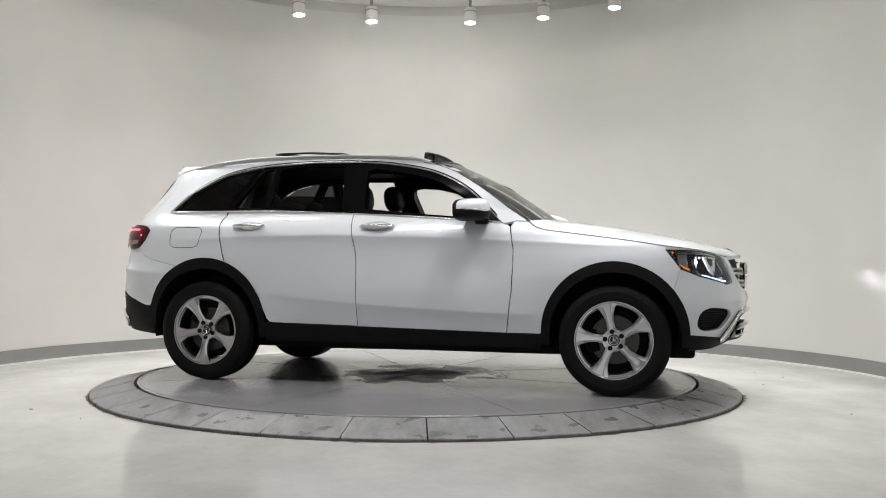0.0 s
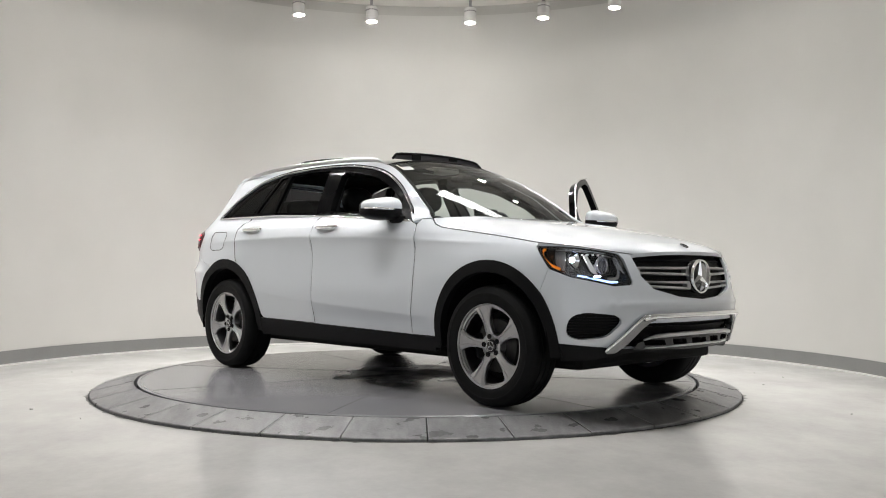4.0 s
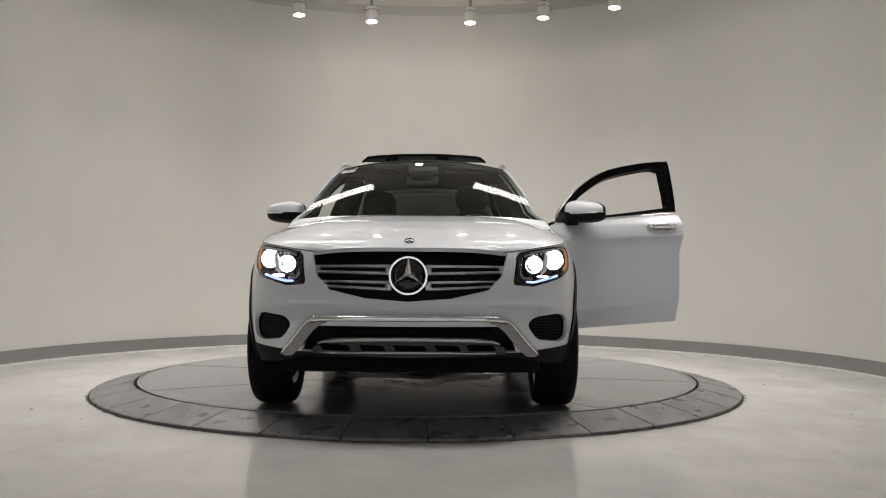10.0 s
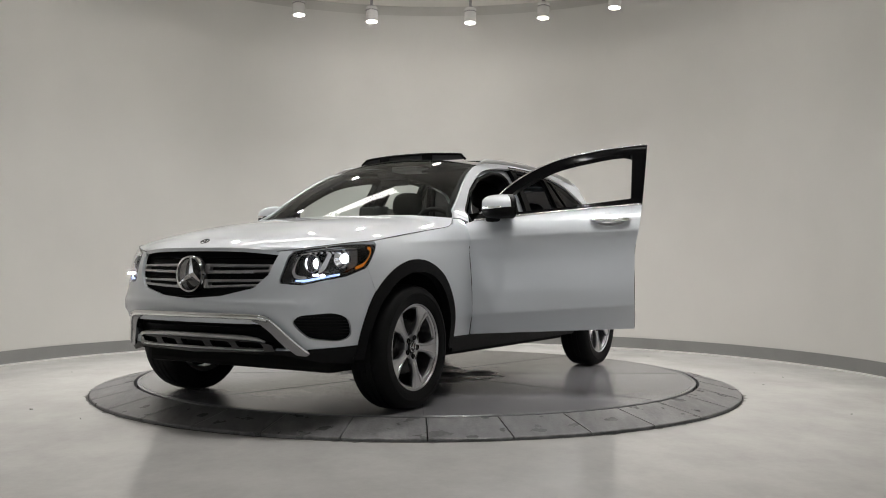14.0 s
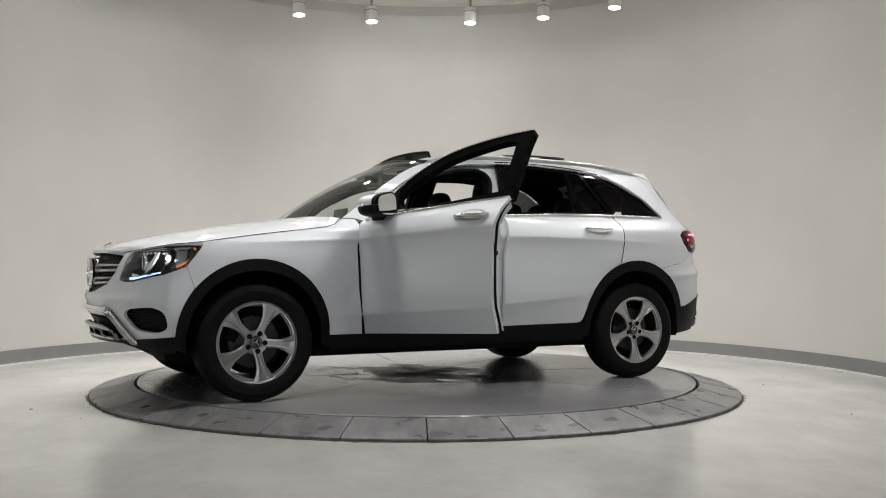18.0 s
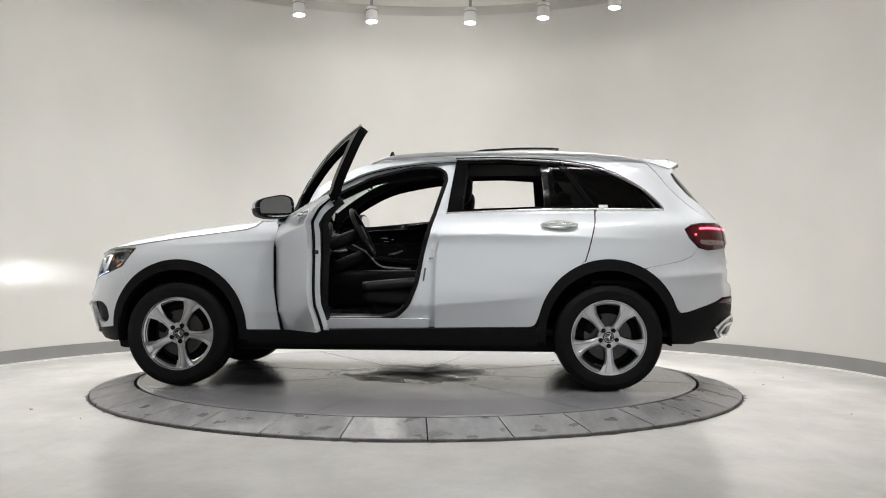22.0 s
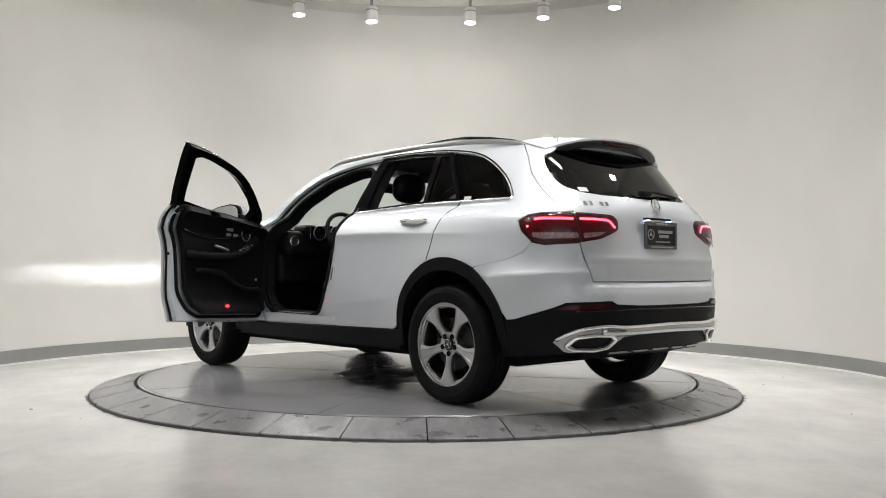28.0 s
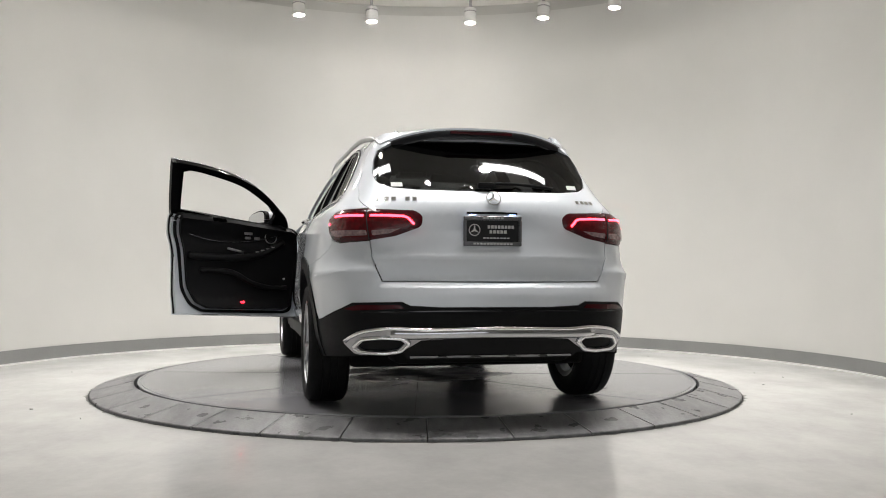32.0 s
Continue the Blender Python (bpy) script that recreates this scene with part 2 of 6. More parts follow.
UP = [0.15, 0.25, 0.35, 0.45, 0.55, 0.65, 0.75, 0.85, 0.95, 1.02, 1.09, 1.15, 1.18, 1.25, 1.40, 1.52, 1.62]
# how far the skin lies outside the plan's line, station by station (x, y), at those heights
STATIONS = [
    (2.275, 0.0, [-.16, -.10, -.04, -.02, -.01, 0, -.008, -.02, -.075, -.14, -.2, -.25, -.3, -.4, -.5, -.6, -.7]),
    (2.165, 0.6, [-.16, -.11, -.06, -.03, -.005, -.012, -.03, -.06, -.12, -.18, -.22, -.26, -.3, -.4, -.5, -.6, -.7]),
    (1.95, 0.845, [-.12, -.08, -.03, -.01, 0, -.008, -.02, -.035, -.075, -.13, -.18, -.22, -.26, -.32, -.4, -.5, -.6]),
    (1.60, 0.935, [-.08, -.05, -.02, 0, 0, 0, -.004, -.02, -.06, -.11, -.16, -.2, -.22, -.26, -.36, -.46, -.56]),
    (1.20, 0.938, [-.08, -.06, -.04, -.022, -.012, -.005, 0, -.012, -.045, -.075, -.12, -.155, -.175, -.2, -.27, -.35, -.44]),
    (0.60, 0.93, [-0.090, -0.078, -0.060, -0.042, -0.022, -0.016, -0.022, -0.029, -0.032, -0.033, -0.060, -0.117, -0.155, -0.180, -0.250, -0.320, -0.400]),
    (-0.3, 0.93, [-0.090, -0.078, -0.058, -0.040, -0.020, -0.012, -0.017, -0.024, -0.028, -0.030, -0.055, -0.112, -0.160, -0.185, -0.255, -0.320, -0.400]),
    (-1.0, 0.936, [-0.090, -0.075, -0.052, -0.034, -0.018, -0.007, -0.007, -0.013, -0.020, -0.025, -0.055, -0.122, -0.175, -0.200, -0.270, -0.330, -0.410]),
    (-1.4365, 0.943, [-0.080, -0.050, -0.030, -0.004, 0.000, 0.000, 0.000, -0.002, -0.020, -0.035, -0.060, -0.132, -0.195, -0.220, -0.290, -0.355, -0.430]),
    (-1.95, 0.89, [-.14, -.085, -.042, -.018, -.010, -.004, -.004, -.020, -.03, -.038, -.06, -.105, -.13, -.18, -.275, -.35, -.43]),
    (-2.15, 0.80, [-.16, -.105, -.05, -.022, -.012, -.006, -.010, -.028, -.032, -.035, -.055, -.10, -.13, -.19, -.30, -.39, -.46]),
    (-2.33, 0.48, [-.16, -.11, -.05, -.015, 0, -.006, -.045, -.052, -.05, -.055, -.07, -.10, -.125, -.19, -.32, -.42, -.5]),
    (-2.37, 0.0, [-.16, -.11, -.05, -.015, 0, -.006, -.05, -.06, -.075, -.085, -.085, -.105, -.125, -.19, -.32, -.42, -.5])]


def along(x, y):
    """How far along the plan's line its point nearest to (x, y) lies, from the nose."""
    return float(ARC[np.argmin((fine[:, 0] - x) ** 2 + (fine[:, 1] - y) ** 2)])


def sx(x):
    """... at x on the flank."""
    i = np.where((fine[:, 1] > 0.62))[0]
    return float(np.interp(-x, -fine[i, 0], ARC[i]))


def fy(y):
    """... at y on the front."""
    i = np.where(fine[:, 0] > 1.5)[0]
    return math.copysign(float(np.interp(abs(y), fine[i, 1], ARC[i])), y)


def ry(y):
    """... at y on the rear."""
    i = np.where(fine[:, 0] < -1.6)[0][::-1]
    s = float(np.interp(abs(y), fine[i, 1], ARC[i]))
    return s if y >= 0 else 2 * LONG - s


station_s = [along(x, y) for x, y, _ in STATIONS]
station_curve = [pchip(UP, d) for _, _, d in STATIONS]


def shoulder(x):
    """Height of the crease under the door handles."""
    return np.interp(x, [-1.7, -1.2, -0.6, -0.2, 0.3, 0.8, 1.3, 1.7], [1.00, 1.015, 1.026, 1.018, 1.007, 0.982, 0.956, 0.935])


def lower_crease(x):
    """Height of the crease above the sill."""
    return np.interp(x, [-1.05, -0.7, -0.25, 0.2, 0.75], [0.625, 0.588, 0.556, 0.530, 0.505])


def bumper_crease(x):
    """Height of the crease round the rear bumper's corners."""
    return np.interp(x, [-2.25, -2.07, -1.80, -1.7], [0.790, 0.777, 0.756, 0.748])


def ridge(h, up, down):
    """A soft edge: 1 at h = 0, falling off above and below."""
    return np.exp(-np.where(h > 0, h / up, -h / down))


def skin(s, z, out=0.0):
    """Points of the body's skin for arrays of s (from the nose, along the left flank) and z; s below 0 or past LONG lies on the right."""
    s, z = np.atleast_1d(np.asarray(s, float)), np.atleast_1d(np.asarray(z, float))
    flip = np.where((s < 0) | (s > LONG), -1.0, 1.0)
    q = np.abs(s)
    q = np.where(q > LONG, 2 * LONG - q, q)
    rows = np.stack([c(z) for c in station_curve])
    i = np.clip(np.searchsorted(station_s, q, side="right") - 1, 0, len(station_s) - 2)
    k = np.arange(len(q))
    ss = np.asarray(station_s)
    u = np.clip((q - ss[i]) / (ss[i + 1] - ss[i]), 0, 1)
    h = ss[i + 1] - ss[i]

    def slope(j):
        lo, hi = np.clip(j - 1, 0, len(ss) - 1), np.clip(j + 1, 0, len(ss) - 1)
        m = (rows[hi, k] - rows[lo, k]) / np.maximum(ss[hi] - ss[lo], 1e-6)
        return np.where((j == 0) | (j == len(ss) - 1), 0, m)
    d = ((1 + 2 * u) * (1 - u) ** 2 * rows[i, k] + u * (1 - u) ** 2 * h * slope(i)
         + u * u * (3 - 2 * u) * rows[i + 1, k] + u * u * (u - 1) * h * slope(i + 1)) + out
    at = np.interp(q, ARC, fine[:, 0])
    side = np.clip((at + 1.75) / 0.5, 0, 1) * np.clip((1.65 - at) / 0.5, 0, 1)
    d = d + side * 0.014 * ridge(z - shoulder(at), 0.045, 0.04)
    low = np.clip((at + 1.0) / 0.2, 0, 1) * np.clip((1.0 - at) / 0.3, 0, 1)
    d = d + low * 0.009 * ridge(z - lower_crease(at), 0.09, 0.035)
    nose = np.clip((at - 2.0) / 0.12, 0, 1)
    d = d + nose * 0.014 * ridge(z - 0.612, 0.025, 0.05)
    tail = np.clip((-2.12 - at) / 0.1, 0, 1)
    # tailgate crease; bumper: a ledge under the tailgate and a crease round its corners
    wide = np.interp(q, ARC, fine[:, 1])
    d = d + tail * np.clip((0.70 - wide) / 0.05, 0, 1) * 0.022 * ridge(z - 0.857, 0.05, 0.045)
    d = d + tail * np.clip((0.66 - wide) / 0.1, 0, 1) * 0.016 * ridge(z - 0.706, 0.010, 0.07)
    corner = np.clip((-1.70 - at) / 0.15, 0, 1) * np.clip((wide - 0.52) / 0.14, 0, 1)
    d = d + corner * 0.022 * ridge(z - bumper_crease(at), 0.040, 0.07)
    x = at + np.interp(q, ARC, NORMAL[:, 0]) * d
    y = np.interp(q, ARC, fine[:, 1]) + np.interp(q, ARC, NORMAL[:, 1]) * d
    return np.stack([x, y * flip, z], -1)


GRID = np.linspace(0, LONG, 700)
NOSE, TAILEND = along(1.45, 0.94), along(-1.5, 0.94)


def F(y, z):
    """(s, z) of the skin's point at y on the front."""
    g = GRID[GRID < NOSE]
    return math.copysign(float(np.interp(abs(y), skin(g, np.full(len(g), z))[:, 1], g)), y), z


def R(y, z):
    """(s, z) of the skin's point at y on the rear; right of the middle past LONG."""
    g = GRID[GRID > TAILEND][::-1]
    s = float(np.interp(abs(y), skin(g, np.full(len(g), z))[:, 1], g))
    return (s if y >= 0 else 2 * LONG - s), z


def X(x, z):
    """(s, z) of the skin's point at x on the left flank."""
    p = skin(GRID, np.full(len(GRID), z))
    return float(np.interp(-x, -p[:, 0], GRID)), z


def X_AT(y):
    """x of the plan's line at y on the tail."""
    i = fine[:, 0] < -1.6
    return float(np.interp(-y, -fine[i, 1], fine[i, 0]))


def other(p):
    """The same point on the car's other side, round the tail."""
    return 2 * LONG - p[0], p[1]


# ---- mesh helpers ----
def mesh_object(name, verts, faces, mat, parent=None, label="", soft=False):
    me = bpy.data.meshes.new(name)
    me.from_pydata([tuple(v) for v in verts], [], faces)
    me.update()
    me.materials.append(mat)
    if soft:
        me.polygons.foreach_set("use_smooth", [True] * len(me.polygons))
    ob = new(name, me)
    if parent:
        ob.parent = parent
    if label:
        ob["label"] = label
    return ob


def part(name, bm, mat, parent=None, label="", soft=False, angle=None):
    me = bpy.data.meshes.new(name)
    bmesh.ops.recalc_face_normals(bm, faces=bm.faces)
    if angle is not None:
        for e in bm.edges:
            e.smooth = len(e.link_faces) == 2 and e.calc_face_angle(0) < radians(angle)
    bm.to_mesh(me)
    bm.free()
    me.materials.append(mat)
    if soft or angle is not None:
        me.polygons.foreach_set("use_smooth", [True] * len(me.polygons))
    ob = new(name, me)
    if parent:
        ob.parent = parent
    if label:
        ob["label"] = label
    return ob


def bevel_box(size, at=(0, 0, 0), bevel=0.01, seg=2, turn=None):
    bm = bmesh.new()
    bmesh.ops.create_cube(bm, size=1, matrix=Matrix.Diagonal((*size, 1)))
    if bevel:
        bmesh.ops.bevel(bm, geom=bm.edges[:], offset=bevel, segments=seg, profile=0.6, affect="EDGES")
    bmesh.ops.transform(bm, matrix=Matrix.Translation(at) @ (turn or Matrix()), verts=bm.verts)
    return bm


def lathe(profile, n=48, axis="Z", cap=False, start=0.0, stop=2 * math.pi):
    """Turn (radius, height) pairs round an axis."""
    bm = bmesh.new()
    whole = abs(stop - start - 2 * math.pi) < 1e-6
    m = n if whole else n + 1
    rings = []
    for k in range(m):
        a = start + (stop - start) * k / n
        c, s = math.cos(a), math.sin(a)
        rings.append([bm.verts.new({"Z": (r * c, r * s, h), "Y": (r * c, h, r * s), "X": (h, r * c, r * s)}[axis]) for r, h in profile])
    for k in range(n):
        a, b = rings[k], rings[(k + 1) % m]
        for i in range(len(profile) - 1):
            bm.faces.new((a[i], b[i], b[i + 1], a[i + 1]))
    bmesh.ops.remove_doubles(bm, verts=bm.verts, dist=1e-5)
    return bm


def tube(points, radius, sides=8, flat=1.0, closed=False, taper=None):
    """A rounded bar along the points; flat squeezes it in z."""
    p = [Vector(q) for q in points]
    bm = bmesh.new()
    rings = []
    n = len(p)
    for i in range(n):
        a, b = (p[(i - 1) % n], p[(i + 1) % n]) if closed else (p[max(i - 1, 0)], p[min(i + 1, n - 1)])
        t = (b - a).normalized()
        side = t.cross(Vector((0, 0, 1)))
        if side.length < 1e-4:
            side = Vector((0, 1, 0))
        side.normalize()
        up = side.cross(t)
        r = radius * (taper(i / max(1, n - 1)) if taper else 1)
        rings.append([bm.verts.new(p[i] + side * math.cos(2 * math.pi * k / sides) * r + up * math.sin(2 * math.pi * k / sides) * r * flat) for k in range(sides)])
    for i in range(n if closed else n - 1):
        a, b = rings[i], rings[(i + 1) % n]
        for k in range(sides):
            bm.faces.new((a[k], a[(k + 1) % sides], b[(k + 1) % sides], b[k]))
    if not closed:
        bm.faces.new(rings[0][::-1]), bm.faces.new(rings[-1])
    return bm


def joined(*bms):
    out = bmesh.new()
    for b in bms:
        me = bpy.data.meshes.new("part")
        b.to_mesh(me)
        b.free()
        out.from_mesh(me)
        bpy.data.meshes.remove(me)
    return out


def moved(bm, m):
    bmesh.ops.transform(bm, matrix=m, verts=bm.verts)
    return bm


# ---- the round alcove ----
def arc_wall(name, r0, r1, z0, z1, a0, a1, mat, n=120):
    bm = bmesh.new()
    rows = []
    for k in range(n + 1):
        a = radians(a0 + (a1 - a0) * k / n)
        c, s = math.cos(a), math.sin(a)
        rows.append([bm.verts.new((r * c, r * s, z)) for r, z in ((r0, z0), (r0, z1), (r1, z1), (r1, z0))])
    for k in range(n):
        for i in range(4):
            bm.faces.new((rows[k][i], rows[k + 1][i], rows[k + 1][(i + 1) % 4], rows[k][(i + 1) % 4]))
    bm.faces.new(rows[0]), bm.faces.new(rows[-1][::-1])
    return tagged(part(name, bm, mat, angle=40), kind="structure")


wall = tagged(arc_wall("wall_alcove", WALL_R, WALL_R + 0.15, FLOOR - 0.05, WALL_TOP, -38, 218, WALL), "curved off-white painted alcove wall", "wall")
tagged(arc_wall("trim", WALL_R + 0.03, WALL_R + 0.15, WALL_TOP, CEIL, -38, 218, CORNICE), "grey shadow-gap trim under the ceiling", "trim")
tagged(arc_wall("baseboard", WALL_R - 0.012, WALL_R - 0.002, FLOOR, 0.047, -38, 218, BASE), "grey vinyl cove baseboard along the curved wall", "baseboard")
bead = tagged(arc_wall("trim", WALL_R - 0.03, WALL_R - 0.012, FLOOR, FLOOR + 0.012, -38, 218, LAMP_WHITE), "pale sealant bead at the foot of the baseboard", "trim")

# floor: one sheet with a round hole for the turntable's pit
bm = bmesh.new()
inner = [bm.verts.new((RING_R * math.cos(2 * math.pi * k / 128), RING_R * math.sin(2 * math.pi * k / 128), FLOOR)) for k in range(128)]
ring2 = [bm.verts.new((4.2 * math.cos(2 * math.pi * k / 128), 4.2 * math.sin(2 * math.pi * k / 128), FLOOR)) for k in range(128)]
for k in range(128):
    bm.faces.new((inner[k], ring2[k], ring2[(k + 1) % 128], inner[(k + 1) % 128]))
outer = []
for k in range(128):
    a = 2 * math.pi * k / 128
    c, s = math.cos(a), math.sin(a)
    far = min(9.0 / max(abs(c), 1e-6), 12.0 / max(abs(s), 1e-6))
    outer.append(bm.verts.new((far * c, far * s, FLOOR)))
for k in range(128):
    bm.faces.new((ring2[k], outer[k], outer[(k + 1) % 128], ring2[(k + 1) % 128]))
floor = tagged(part("floor", bm, EPOXY), "glossy off-white epoxy showroom floor", "floor", kind="structure")
pit = tagged(part("turntable_pit", lathe([(0.001, FLOOR - 0.06), (RING_R, FLOOR - 0.06), (RING_R, FLOOR)], 128), GAP), "dark pit under the turntable", "pit", kind="structure")

# hall round and behind the camera, plain walls that close the place
HALL = [("wall_hall_left", (0.15, 8.8, 4.4), (-7.0, -7.2, 2.0)), ("wall_hall_right", (0.15, 8.8, 4.4), (7.0, -7.2, 2.0)), ("wall_hall_back", (14.2, 0.15, 4.4), (0, -11.6, 2.0))]
for name, size, at in HALL:
    tagged(part(name, bevel_box(size, at, 0), HALL_PAINT), "plain grey hall wall", "wall", kind="structure")
for sign, name in ((-1, "wall_alcove_left"), (1, "wall_alcove_right")):
    tagged(part(name, bevel_box((3.95, 0.15, 4.1), (sign * 5.08, -2.75, 1.95), 0), WALL), "plain off-white wall beside the alcove", "wall", kind="structure")
# unseen framed pane and area light on the back wall, added as frontal fill
pane_ = tagged(part("window_1", bevel_box((10.0, 0.04, 2.8), (0, -11.505, 1.6), 0), FILL_GLOW), "wide glowing pane added unseen behind the camera", "window", kind="structure")
for x_ in (-5.0, -2.5, 0.0, 2.5, 5.0):
    part("window_frame", bevel_box((0.10, 0.08, 3.0), (x_, -11.485, 1.6), 0.01, 1), BASE, pane_)
for z_ in (0.15, 3.05):
    part("window_frame", bevel_box((10.1, 0.078, 0.10), (0, -11.484, z_), 0.01, 1), BASE, pane_)
data = bpy.data.lights.new("fill_light", "AREA")
data.shape, data.size, data.size_y, data.energy, data.color = "RECTANGLE", 9.8, 2.7, 58, (0.97, 0.985, 1.0)
fill_light = new("fill_light", data)
fill_light.matrix_basis = pose(0, -11.43, 1.6, 90, 0, 0)
ceiling = tagged(part("ceiling", bevel_box((18, 24, 0.1), (0, -1.0, CEIL + 0.05), 0), CEILING), "off-white painted ceiling", "ceiling", kind="structure")

# ---- turntable ----
turntable = tagged(new("turntable"), "round grey turntable with a tiled rim in the floor", "turntable")
for k in range(33):
    a0, a1 = radians(-88.85 + k * 360 / 33), radians(-88.85 + (k + 1) * 360 / 33)
    g0 = 0.0038
    bm = bmesh.new()
    rows = []
    for j in range(7):
        a = a0 + (a1 - a0) * j / 6
        row = []
        for r, z in ((DISC_R + 0.022, -0.003), (RING_R - 0.004, -0.062), (RING_R, -0.066), (RING_R, FLOOR - 0.02), (DISC_R + 0.022, FLOOR - 0.02)):
            e = g0 * (1 if j == 0 else -1 if j == 6 else 0) / r * 1.0
            row.append(bm.verts.new((r * math.cos(a + e), r * math.sin(a + e), z)))
        rows.append(row)
    for j in range(6):
        for i in range(5):
            bm.faces.new((rows[j][i], rows[j][(i + 1) % 5], rows[j + 1][(i + 1) % 5], rows[j + 1][i]))
    bm.faces.new(rows[0]), bm.faces.new(rows[-1][::-1])
    part("tile", bm, STEEL_TILE, turntable)
    edge_ = moved(bevel_box((RING_R - DISC_R - 0.045, 0.0032, 0.004), ((RING_R + DISC_R) / 2 + 0.004, 0.0055, -0.0315), 0, 1, Matrix.Rotation(math.atan2(0.059, RING_R - DISC_R - 0.026), 4, "Y")), Matrix.Rotation(a0, 4, "Z"))
    part("edge_strip", edge_, PALE_TRIM, turntable, "thin pale metal edge beside a joint")
part("rim_gap", lathe([(RING_R + 0.001, FLOOR + 0.0015), (RING_R + 0.007, FLOOR + 0.0015), (RING_R + 0.010, FLOOR)], 160), GAP, turntable, "thin dark dirty joint round the rim")
random.seed(12)
verts, faces, wob = [], [], 0.0
for k in range(420):
    a = 2 * math.pi * k / 420
    wob = 0.8 * wob + random.uniform(-0.006, 0.006)
    far = RING_R + 0.012 + abs(wob) + (random.uniform(0.0, 0.03) if random.random() < 0.12 else 0.0)
    verts += [((RING_R + 0.008) * math.cos(a), (RING_R + 0.008) * math.sin(a), FLOOR + 0.0012), (far * math.cos(a), far * math.sin(a), FLOOR + 0.0008)]
    faces.append((2 * k, 2 * k + 1, (2 * k + 3) % 840, (2 * k + 2) % 840))
mesh_object("rim_dirt", verts, faces, GRIME, turntable, "ragged dark dirt on the floor round the rim")
disc = tagged(new("turntable_disc"), "round grey painted turntable platform with an oily stain", "platform")
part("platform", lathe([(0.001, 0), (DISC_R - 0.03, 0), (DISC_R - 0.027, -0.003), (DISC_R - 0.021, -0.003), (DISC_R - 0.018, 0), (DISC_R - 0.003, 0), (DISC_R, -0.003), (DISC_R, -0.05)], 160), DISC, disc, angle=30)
for a, r0, r1 in ((0, 0.15, 2.0), (45, 0.15, 2.0), (90, 0.15, 2.0), (135, 0.15, 2.0), (180, 0.15, 2.0), (225, 0.15, 2.0), (270, 0.15, 2.0), (315, 0.15, 2.0)):
    part("plate_joint", moved(bevel_box((r1 - r0, 0.0035, 0.001), ((r0 + r1) / 2, 0, 0.0006), 0), Matrix.Rotation(radians(a + 33), 4, "Z")), GAP, disc, "thin dark joint between the platform's plates")
part("centre_plate", lathe([(0.001, 0.004), (0.10, 0.004), (0.115, 0.0)], 32), DISC, disc, "round centre plate", angle=30)
random.seed(5)
for k in range(12):
    a, q = random.uniform(0, 6.283), random.uniform(0.3, 1.95)
    s_ = random.uniform(0.006, 0.02)
    part("dirt_speck", moved(bevel_box((s_ * random.uniform(0.6, 2.5), s_ * 0.6, 0.002), (0, 0, 0.001), 0), Matrix.Translation((q * math.cos(a), q * math.sin(a), 0)) @ Matrix.Rotation(random.uniform(0, 3), 4, "Z")), GAP, disc, "dark speck of dirt")


# ---- ceiling spot lamps ----
def spot_lamp(a, aim, ring=SPOT_RING, watts=SPOT_POWER, cone=92, drop=0.0):
    x, y = ring * math.cos(radians(a)), ring * math.sin(radians(a))
    ob = tagged(new("track_spot"), "white cylindrical ceiling spot lamp, lit", "spot lamp", "ceiling spot lamps")
    ob.location = (x, y, CEIL)
    part("canopy", lathe([(0.001, 0), (0.058, 0), (0.058, -0.022), (0.05, -0.028), (0.001, -0.028)], 24), LAMP_WHITE, ob)
    part("stem", lathe([(0.016, -0.02), (0.016, -0.165 - drop), (0.024, -0.17 - drop), (0.024, -0.193 - drop)], 14), LAMP_GREY, ob, "grey swivel stem")
    tilt = math.radians(7)
    turn = Matrix.Translation((0, 0, -0.193 - drop)) @ Matrix.Rotation(math.atan2(-y, -x), 4, "Z") @ Matrix.Rotation(-tilt, 4, "Y")
    part("housing", moved(lathe([(0.001, 0), (0.060, 0), (0.066, -0.006), (0.066, -0.034), (0.063, -0.036), (0.063, -0.046), (0.067, -0.048), (0.067, -0.168), (0.062, -0.172), (0.060, -0.166), (0.060, -0.155)], 32), turn), LAMP_WHITE, ob, angle=40)
    for k in range(16):
        b = 2 * math.pi * k / 16
        part("vent", moved(bevel_box((0.004, 0.014, 0.009), (0.0645, 0, -0.041), 0), turn @ Matrix.Rotation(b, 4, "Z")), LAMP_DARK, ob)
    part("lens", moved(lathe([(0.001, -0.160), (0.060, -0.160)], 32), turn), LAMP_GLOW, ob, "glowing lens")
    low = turn @ Vector((0, 0, -0.18))
    eye = Vector((x, y, CEIL)) + low
    spot(eye, aim, watts, cone, 1.0)


for a in SPOT_ANGLES:
    ca, sa = math.cos(radians(a)), math.sin(radians(a))
    spot_lamp(a, (1.9 * ca, 1.9 * sa, 0.0), cone=100)


# ---- ceiling light panels ----
def ceiling_panel(x, y, w, d, turn, watts):
    ob = tagged(new("ceiling_panel"), "flat white rectangular ceiling light panel, lit", "ceiling light", "ceiling light panels")
    ob.matrix_basis = pose(x, y, CEIL, 0, 0, turn)
    for dx, dy, sx_, sy_ in ((0, d / 2, w + 0.06, 0.03), (0, -d / 2, w + 0.06, 0.03), (w / 2, 0, 0.03, d - 0.03), (-w / 2, 0, 0.03, d - 0.03)):
        part("frame", bevel_box((sx_, sy_, 0.03), (dx, dy, -0.015), 0.003, 1), LAMP_WHITE, ob)
    part("diffuser", bevel_box((w - 0.03, d - 0.03, 0.012), (0, 0, -0.012), 0), PANEL_GLOW, ob)
    panel_light(x, y, CEIL - 0.04, w - 0.05, d - 0.05, watts, turn)


